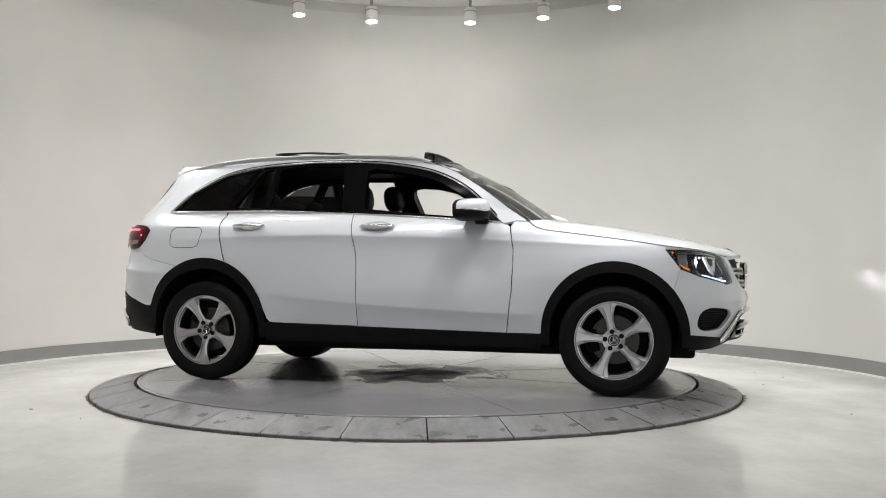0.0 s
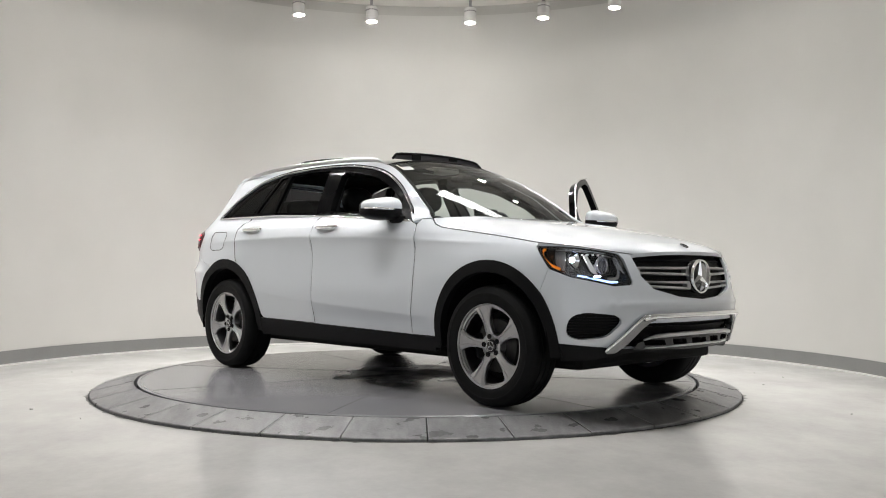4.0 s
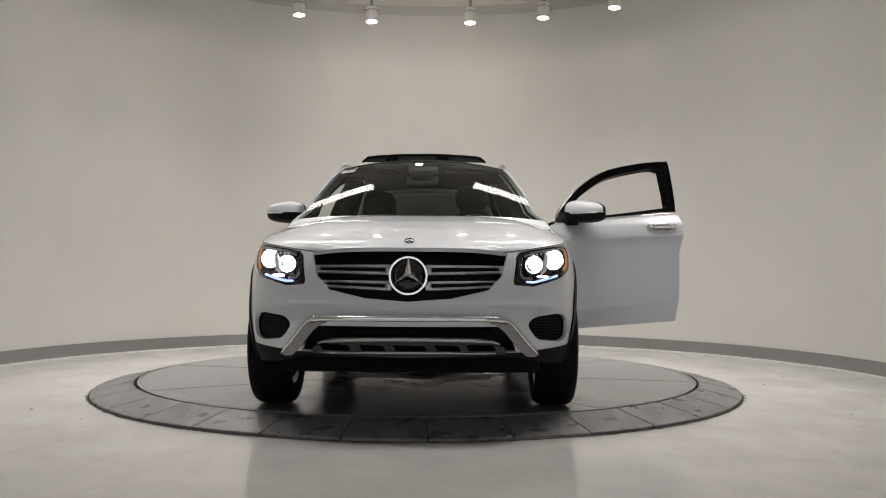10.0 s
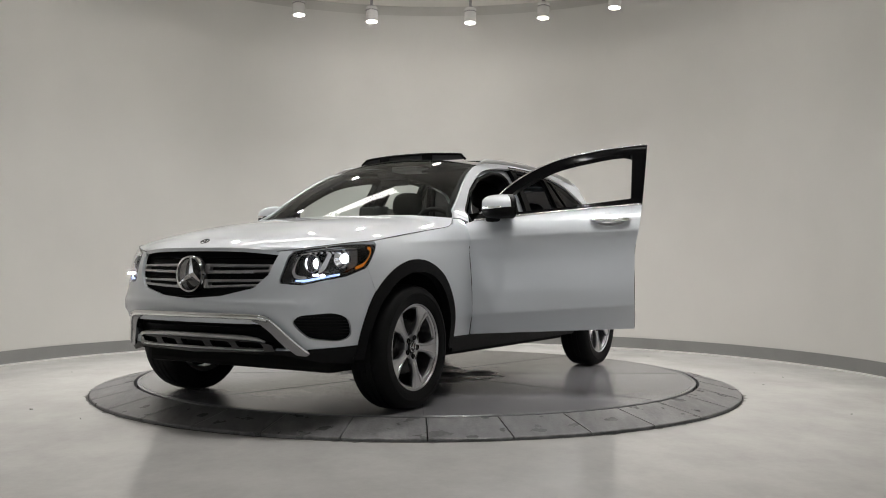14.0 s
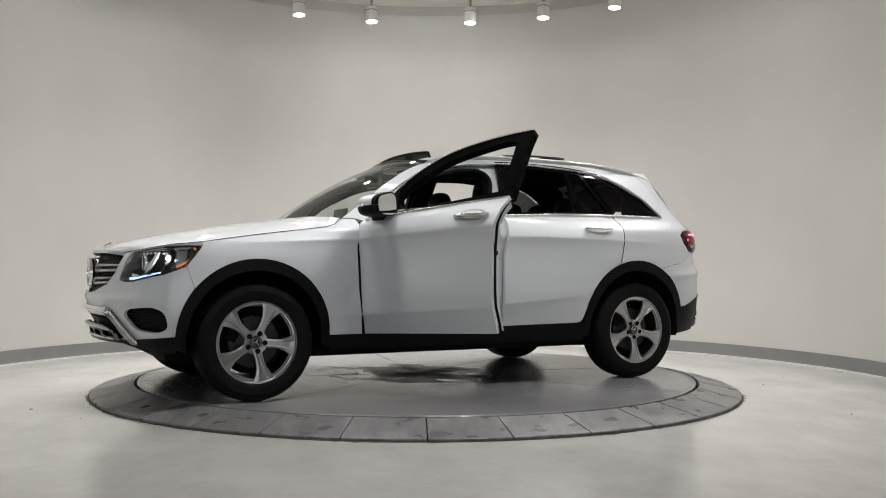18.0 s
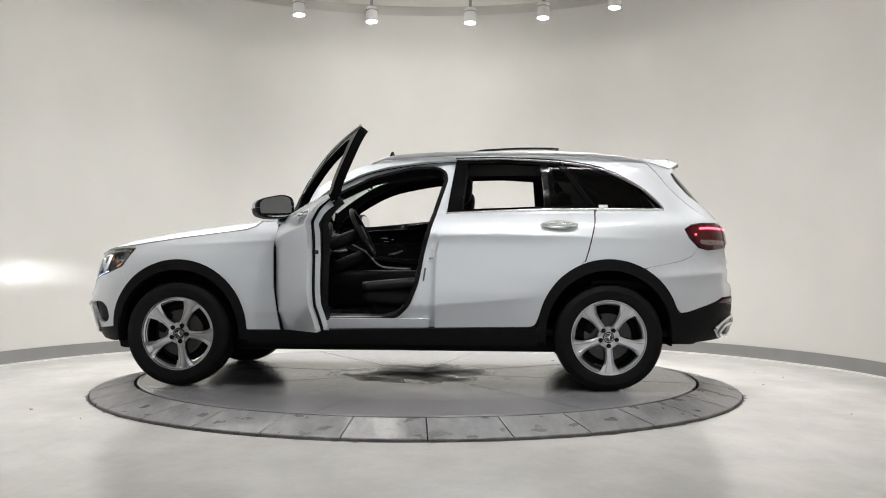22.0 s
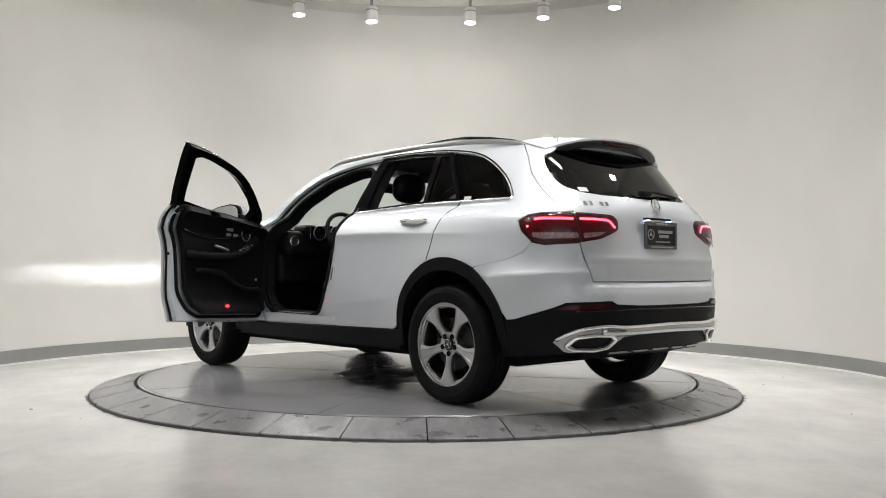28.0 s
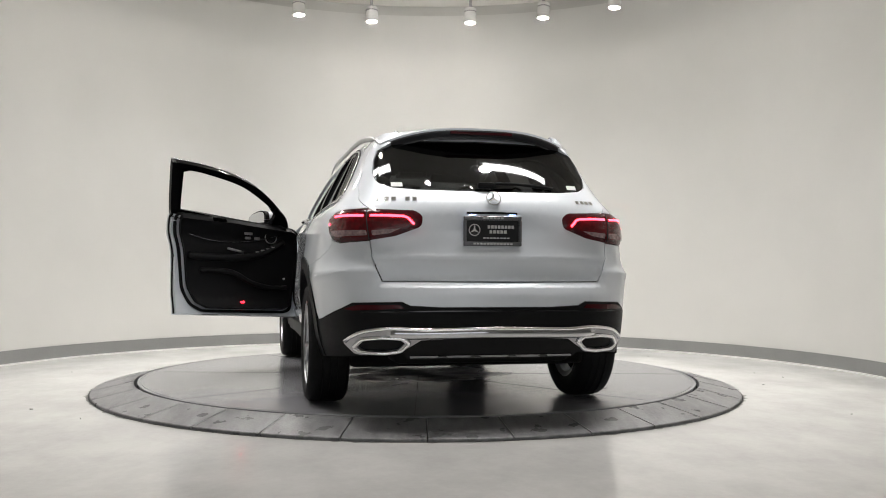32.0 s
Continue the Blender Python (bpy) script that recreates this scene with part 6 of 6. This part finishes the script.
for mirror in (False, True):
    lining = flank([(0.70, 0.45), (-0.9, 0.45), (-1.0, 0.66), (-1.1, 0.78), (-1.95, 0.80), (-2.0, 1.19), (-1.36, 1.195), (-0.36, 1.165), (0.66, 1.10)])
    if mirror:
        panel("side_lining", lining, TRIM, car, mirror=True, out=-0.10, thick=0.01, label="black door and side lining")
    else:
        panel("side_lining", flank([(-0.36, 0.45), (-0.9, 0.45), (-1.0, 0.66), (-1.1, 0.78), (-1.95, 0.80), (-2.0, 1.19), (-1.36, 1.195), (-0.36, 1.165)]), TRIM, car, out=-0.10, thick=0.01, label="black door and side lining")
    panel("pillar_lining", flank([(x, z - 0.008) for x, z in ROOF_EDGE] + [(-1.80, 1.50), (-1.93, 1.30), (-2.0, 1.17)] + [(-1.815, 1.215)] + [(x, z - 0.012) for x, z in WIN_TOP[::-1]]), LINER, car, mirror=mirror, out=-0.045, thick=0.02, label="dark pillar lining")
    panel("pillar_cover", flank([(-0.30, 1.17), (-0.47, 1.19), (-0.51, 1.55), (-0.36, 1.55)]), LINER, car, mirror=mirror, out=-0.06, thick=0.03, label="dark middle pillar lining")
    panel("rear_pillar_cover", flank([(-1.02, 1.21), (-1.10, 1.21), (-1.08, 1.54), (-1.02, 1.54)]), LINER, car, mirror=mirror, out=-0.03, thick=0.02, label="dark rear window divider")
    panel("rear_pillar_cover", flank([(-1.34, 1.21), (-1.42, 1.21), (-1.20, 1.52), (-1.12, 1.53)]), LINER, car, mirror=mirror, out=-0.03, thick=0.02, label="dark rear pillar lining")
panel("gate_lining", [R(0.6, 0.70), R(0.66, 1.0), R(0.64, 1.21), R(-0.64, 1.21), R(-0.66, 1.0), R(-0.6, 0.70)], TRIM, car, out=-0.06, thick=0.02, label="black tailgate lining")

# painted door opening on the driver's side
OPENING = [(0.60, 0.50), (0.54, 0.458), (0.06, 0.458), (-0.04, 0.485), (-0.115, 0.565), (-0.165, 0.70), (-0.205, 0.90), (-0.27, 1.15), (-0.352, 1.42), (-0.338, 1.475), (-0.27, 1.505), (-0.10, 1.495), (0.17, 1.425), (0.42, 1.295), (0.60, 1.125), (0.668, 1.0), (0.672, 0.8), (0.655, 0.60)]
ring_out = [(0.755, 0.38), (-0.335, 0.40), (-0.345, 0.90), (-0.40, 1.17), (-0.445, 1.545), (-0.117, 1.545), (0.193, 1.478), (0.453, 1.345), (0.70, 1.14), (0.78, 1.08), (0.80, 0.92), (0.79, 0.66)]
panel("door_aperture", flank(ring_out), PAINT, car, holes=[flank(round_poly(OPENING, 0.03))], out=-0.05, thick=0.016, label="white painted door opening")
panel("aperture_trim", flank([(x * 0.985 + 0.003, z) for x, z in ring_out]), TRIM, car, holes=[flank(inset(round_poly(OPENING, 0.03), 0.012))], out=-0.070, thick=0.07, label="black lining round the door opening")
line = skin_line(flank(round_poly(OPENING, 0.03)) + flank(round_poly(OPENING, 0.03))[:1], out=-0.052)
part("door_seal", tube(line[:-1], 0.016, 6, closed=True), RUBBER, car, "black rubber door seal", soft=True)
panel("door_step", flank([(0.66, 0.462), (-0.26, 0.462), (-0.25, 0.40), (0.70, 0.39)]), PAINT, car, out=-0.028, thick=0.05)
part("door_striker", tube([(-0.255, 0.835, 0.87), (-0.255, 0.862, 0.87), (-0.28, 0.862, 0.87)], 0.006, 6), CHROME, car, "steel door striker")
part("pillar_catch", bevel_box((0.026, 0.03, 0.030), (-0.268, 0.845, 0.565), 0.005), PAINT, car, "small white pillar catch")
panel("pillar_slot", flank([(-0.207, 0.715), (-0.219, 0.715), (-0.232, 0.805), (-0.220, 0.805)]), PLATE_FRAME, car, out=-0.047, thick=0.001, label="small dark pillar slot", edge=0.03)
panel("pillar_sticker", flank([(-0.262, 0.93), (-0.300, 0.93), (-0.303, 0.97), (-0.265, 0.97)]), STICKER, car, out=-0.047, thick=0.001, label="small pale pillar sticker", edge=0.03)
for z in (0.62, 0.94):
    part("door_hinge", bevel_box((0.07, 0.05, 0.05), (0.742, 0.845, z), 0.008), PAINT, car, "white door hinge")

# black rubber in the gap between the wing and the open door, and along the door's shut edge
part("gap_seal", tube(skin_line(flank([(0.730, 0.39), (0.762, 0.60), (0.775, 0.80), (0.776, 0.93), (0.755, 1.085)]), out=-0.024), 0.020, 8), RUBBER, car, "black rubber in the gap behind the wing", soft=True)
part("edge_seal", tube(skin_line(flank([(-0.284, 0.412), (-0.2865, 0.66), (-0.295, 0.90), (-0.352, 1.168)]), out=-0.040), 0.0085, 8), RUBBER, open_door, "black seal along the door's shut edge", soft=True)
# open door's inside
panel("inner_shell", flank([(0.735, 0.392), (-0.278, 0.412), (-0.283, 0.66), (-0.29, 0.90), (-0.345, 1.165), (0.16, 1.135), (0.70, 1.095), (0.755, 1.07), (0.78, 0.92), (0.772, 0.66)]), PAINT, open_door, out=-0.075, thick=0.004, label="white painted inner door shell")
CARD = [(0.66, 0.47), (0.60, 0.445), (-0.05, 0.452), (-0.14, 0.50), (-0.20, 0.62), (-0.235, 0.90), (-0.295, 1.168), (0.16, 1.148), (0.66, 1.105), (0.72, 1.07), (0.72, 0.90), (0.68, 0.60)]
panel("door_card", flank(round_poly(CARD, 0.02)), TRIM, open_door, out=-0.105, thick=0.04, label="black door lining with armrest and speaker")
line = skin_line(flank(round_poly([(x * 1.0 - (0.025 if x < 0 else -0.02), z - 0.018 if z < 0.8 else z) for x, z in CARD], 0.03)), out=-0.082)
part("door_seal", tube(line, 0.013, 6, closed=True), RUBBER, open_door, "black rubber door seal", soft=True)


def inner(x, z, d):
    return Vector(skin([sx(x)], [z], out=d + 0.06)[0])


part("armrest", tube(smooth([inner(-0.20, 0.86, -0.19), inner(0.05, 0.85, -0.205), inner(0.25, 0.86, -0.205), inner(0.42, 0.90, -0.20), inner(0.60, 1.0, -0.18)], 0.05), 0.036, 10, flat=0.8), TRIM, open_door, "black armrest", soft=True)
part("trim_strip", tube(smooth([inner(-0.19, 1.03, -0.172), inner(0.0, 0.985, -0.174), inner(0.3, 0.99, -0.174), inner(0.6, 1.06, -0.17)], 0.05), 0.006, 6), DARK_SATIN, open_door, "thin silver trim strip", soft=True)
part("pull_lever", tube(smooth([inner(0.12, 0.93, -0.18), inner(0.17, 0.915, -0.20), inner(0.25, 0.90, -0.19)], 0.03), 0.010, 6), PALE_TRIM, open_door, "silver door lever", soft=True)
for dx, dz, w in ((0.30, 1.055, 0.07), (0.30, 1.02, 0.05), (0.38, 1.02, 0.05)):
    p = inner(dx, dz, -0.172)
    part("seat_switch", bevel_box((w, 0.012, 0.022), p, 0.004, 1), PALE_TRIM, open_door, "silver seat switch")
for k in range(4):
    p = inner(0.36 + k * 0.045, 0.905 + k * 0.014, -0.215)
    part("window_switch", bevel_box((0.03, 0.02, 0.014), p, 0.004, 1), PALE_TRIM, open_door, "silver window switch")
p = inner(0.50, 1.035, -0.17)
part("speaker_ring", moved(lathe([(0.045, 0.004), (0.050, -0.004), (0.055, 0.004)], 28, "Y"), Matrix.Translation(p)), PALE_TRIM, open_door, "silver speaker ring", soft=True)
part("speaker_cover", moved(lathe([(0.001, -0.002), (0.045, 0.002)], 28, "Y"), Matrix.Translation(p)), LINER, open_door, "black speaker cover")
part("door_pocket", tube(smooth([inner(-0.10, 0.75, -0.185), inner(0.15, 0.74, -0.20), inner(0.32, 0.66, -0.20), inner(0.50, 0.62, -0.19), inner(0.64, 0.63, -0.18)], 0.05), 0.02, 8), TRIM, open_door, "black door pocket edge", soft=True)
p = inner(0.26, 0.505, -0.168)
part("door_lamp", bevel_box((0.035, 0.006, 0.016), p, 0.002, 1), material("door_lamp_red", (0.8, 0.02, 0.03), 0.3, emit=(1.0, 0.01, 0.02), power=12), open_door, "glowing red door lamp")
p = inner(0.62, 0.70, -0.17)
part("lock_button", bevel_box((0.02, 0.01, 0.016), p, 0.003, 1), PRINT, open_door, "pale boot button")
for x, z, d, size in ((-0.289, 0.86, -0.048, (0.014, 0.036, 0.022)), (-0.325, 1.10, -0.04, (0.012, 0.018, 0.018)), (-0.283, 0.885, -0.052, (0.012, 0.008, 0.008)), (-0.283, 0.835, -0.052, (0.012, 0.008, 0.008))):
    q = Vector(skin([sx(x)], [z], out=d)[0])
    part("door_latch", bevel_box(size, q, 0.003, 1), GAP, open_door, "dark door latch")

# the shut door's inside
def far_side(x, z, d):
    q = inner(x, z, d)
    return Vector((q.x, -q.y, q.z))


part("pull_lever", tube(smooth([far_side(0.215, 0.917, -0.185), far_side(0.15, 0.928, -0.20), far_side(0.095, 0.950, -0.185)], 0.02), 0.009, 6), PALE_TRIM, shut_door, "silver door lever", soft=True)
part("trim_strip", tube(smooth([far_side(0.60, 1.05, -0.176), far_side(0.29, 0.992, -0.178), far_side(-0.1, 0.992, -0.178)], 0.05), 0.005, 6), SKID, shut_door, "thin dark trim strip", soft=True)
part("armrest", tube(smooth([far_side(-0.20, 0.86, -0.19), far_side(0.05, 0.85, -0.205), far_side(0.42, 0.90, -0.20), far_side(0.60, 1.0, -0.18)], 0.05), 0.036, 10, flat=0.8), TRIM, shut_door, "black armrest", soft=True)
for dx, dz, w in ((0.255, 1.056, 0.07), (0.235, 1.028, 0.05), (0.185, 1.045, 0.03)):
    part("seat_switch", bevel_box((w, 0.012, 0.016), far_side(dx, dz, -0.178), 0.004, 1), DARK_SATIN, shut_door, "silver seat switch")


# ---- seats, dash, wheel ----
def cushion(size, at, turn, power=2.6):
    """A plump rounded block."""
    bm = bmesh.new()
    bmesh.ops.create_uvsphere(bm, u_segments=20, v_segments=14, radius=1)
    for v in bm.verts:
        r = sum(abs(c) ** power for c in v.co) ** (-1 / power)
        v.co = [c * r * k / 2 for c, k in zip(v.co, size)]
    return moved(bm, Matrix.Translation(at) @ turn)


def seat(x, y, lift=0.0):
    ob = new("seat")
    ob.parent = car
    w = 0.50
    part("cushion", bevel_box((0.52, w, 0.16), (x + 0.27, y, 0.60), 0.06, 4, Matrix.Rotation(radians(-6), 4, "Y")), CLOTH, ob, soft=True)
    part("seat_base", bevel_box((0.46, w - 0.08, 0.14), (x + 0.24, y, 0.47), 0.03), TRIM, ob, "black seat base")
    for s_ in (1, -1):
        part("side_bolster", tube(smooth([(x + 0.52, y + s_ * 0.215, 0.66), (x + 0.25, y + s_ * 0.235, 0.685), (x + 0.02, y + s_ * 0.24, 0.70)], 0.05), 0.045, 8), CLOTH, ob, soft=True)
        part("back_bolster", tube(smooth([(x + 0.04, y + s_ * 0.235, 0.70), (x - 0.02, y + s_ * 0.24, 0.95), (x - 0.12, y + s_ * 0.19, 1.18)], 0.05), 0.05, 8), CLOTH, ob, soft=True)
    part("backrest", cushion((0.15, w - 0.02, 0.68), (x - 0.05, y, 0.90), Matrix.Rotation(radians(-14), 4, "Y"), 4.0), CLOTH, ob, soft=True)
    part("headrest", cushion((0.14, 0.27, 0.21), (x - 0.165, y, 1.315 + lift), Matrix.Rotation(radians(-8), 4, "Y")), CLOTH, ob, soft=True)
    for s_ in (1, -1):
        part("headrest_post", tube([(x - 0.145, y + s_ * 0.06, 1.16), (x - 0.158, y + s_ * 0.06, 1.27 + lift)], 0.007, 6), CHROME, ob, "thin chrome post")


seat(-0.29, 0.37, 0.05)
seat(-0.29, -0.37)
bench = new("rear_bench")
bench.parent = car
part("cushion", bevel_box((0.50, 1.30, 0.16), (-0.72, 0, 0.62), 0.05, 3), CLOTH, bench, soft=True)
part("backrest", bevel_box((0.16, 1.30, 0.62), (-1.08, 0, 0.90), 0.06, 3, Matrix.Rotation(radians(-18), 4, "Y")), CLOTH, bench, soft=True)
for y in (-0.40, 0, 0.40):
    part("headrest", cushion((0.11, 0.25, 0.16), (-1.17, y, 1.275 if y else 1.24), Matrix.Rotation(radians(-10), 4, "Y")), CLOTH, bench, soft=True)

dash = part("dashboard", joined(bevel_box((0.36, 1.44, 0.20), (0.74, 0, 0.985), 0.06, 3), bevel_box((0.22, 1.44, 0.30), (0.78, 0, 0.82), 0.05, 2), bevel_box((0.20, 0.42, 0.10), (0.62, 0.37, 1.085), 0.045, 3)), TRIM, car, "black dashboard", soft=True)
for y, z in ((0.655, 1.005), (0.10, 0.98), (0.0, 0.98), (-0.10, 0.98), (-0.655, 1.005)):
    part("air_vent", moved(lathe([(0.030, 0.01), (0.036, -0.006), (0.042, 0.01)], 24, "X"), Matrix.Translation((0.555, y, z))), CHROME, dash, "chrome round air vent ring", soft=True)
    part("vent_core", moved(lathe([(0.001, -0.002), (0.032, 0.004)], 20, "X"), Matrix.Translation((0.553, y, z))), GAP, dash, "dark vent core")
for y in (0.29, 0.45):
    part("dial", moved(lathe([(0.052, 0.01), (0.056, -0.004), (0.062, 0.01)], 28, "X"), Matrix.Translation((0.515, y, 1.075))), PALE_TRIM, dash, "silver dial ring", soft=True)
part("dial_glass", bevel_box((0.01, 0.34, 0.10), (0.525, 0.37, 1.075), 0.003, 1), SCREEN, dash, "dark instrument glass")
part("screen", bevel_box((0.018, 0.24, 0.135), (0.56, 0.0, 1.165), 0.008, 2, Matrix.Rotation(radians(-10), 4, "Y")), SCREEN, car, "dark upright centre screen", soft=True)
part("dash_trim", tube(smooth([(0.56, -0.66, 0.95), (0.545, -0.2, 0.93), (0.545, 0.16, 0.93)], 0.06), 0.012, 6), PALE_TRIM, dash, "silver trim strip", soft=True)
part("console", joined(bevel_box((0.95, 0.24, 0.28), (0.15, 0, 0.645), 0.04, 2), bevel_box((0.40, 0.26, 0.10), (0.45, 0, 0.83), 0.04, 2, Matrix.Rotation(radians(22), 4, "Y"))), TRIM, car, "black centre console", soft=True)
part("console_trim", tube(smooth([(0.40, 0.128, 0.985), (0.27, 0.135, 0.915), (0.19, 0.137, 0.828), (0.105, 0.137, 0.803), (-0.06, 0.130, 0.797)], 0.03), 0.008, 6), PALE_TRIM, car, "silver console trim", soft=True)
wheel_turn = Matrix.Translation((0.27, 0.37, 1.055)) @ Matrix.Rotation(radians(-64), 4, "Y")
steer = part("steering_wheel", moved(lathe([(0.180 + 0.017 * math.cos(a), 0.017 * math.sin(a)) for a in np.linspace(0, 2 * math.pi, 11)], 40), wheel_turn), CLOTH, car, "black leather steering wheel", soft=True)
part("airbag_hub", moved(bevel_box((0.13, 0.17, 0.05), (0, 0, -0.01), 0.025, 3), wheel_turn), TRIM, steer, "black airbag hub", soft=True)
for m_ in (bevel_box((0.035, 0.12, 0.02), (0.0, 0.115, -0.01), 0.008), bevel_box((0.035, 0.12, 0.02), (0.0, -0.115, -0.01), 0.008), bevel_box((0.12, 0.03, 0.02), (-0.115, 0, -0.01), 0.008)):
    part("wheel_arm", moved(m_, wheel_turn), DARK_SATIN, steer, "silver wheel arm", soft=True)
part("steering_column", tube([(0.30, 0.37, 1.04), (0.62, 0.37, 0.93)], 0.05, 10), TRIM, car, "black steering column", soft=True)
rv = part("rear_view_mirror", bevel_box((0.035, 0.24, 0.07), (0.285, 0, 1.435), 0.016, 3), GLOSS_BLACK, car, "black rear-view mirror", soft=True)
part("mirror_stalk", tube([(0.30, 0, 1.445), (0.34, 0, 1.475)], 0.014, 8), PLASTIC, rv, "black mirror stalk")
part("mirror_glass", bevel_box((0.004, 0.215, 0.052), (0.266, 0, 1.435), 0), MIRROR, rv, "mirror glass")
part("sensor_box", bevel_box((0.14, 0.16, 0.04), (0.33, 0, 1.462), 0.016), PLASTIC, car, "black camera box behind the screen", soft=True)
part("roof_console", bevel_box((0.18, 0.22, 0.04), (0.08, 0, 1.535), 0.012), PALE_TRIM, car, "grey roof console", soft=True)
for y in (0.36, -0.36):
    part("sun_visor", bevel_box((0.17, 0.40, 0.02), (0.10, y, 1.525), 0.008, 2, Matrix.Rotation(radians(14), 4, "Y")), LINER, car, "grey folded sun visor")


# ---- what moves: the platform and the car on it turn together ----
TURN = [(0, -17.1), (1, -24.8), (2, -32.3), (3, -39.9), (4, -47.4), (5, -54.8), (6, -62.2), (7, -69.7), (8, -77.2), (9, -84.8), (10, -92.2), (11, -99.5), (12, -106.8), (13, -114.4), (14, -122.2),
        (15, -130.0), (16, -137.9), (17, -145.7), (18, -153.5), (19, -161.2), (20, -169.0), (21, -176.9), (22, -184.8), (23, -192.7), (24, -200.4), (25, -207.8), (26, -214.9), (27, -221.9), (28, -228.8),
        (29, -236.0), (30, -243.3), (31, -250.9), (32, -258.6)]
OFFSET = Vector((0.111, 0.035, 0))


def motions():
    walk(car, [(t, Matrix.Rotation(radians(a), 4, "Z") @ Matrix.Translation(OFFSET)) for t, a in TURN])
    walk(disc, [(t, Matrix.Rotation(radians(a), 4, "Z")) for t, a in TURN])


motions()
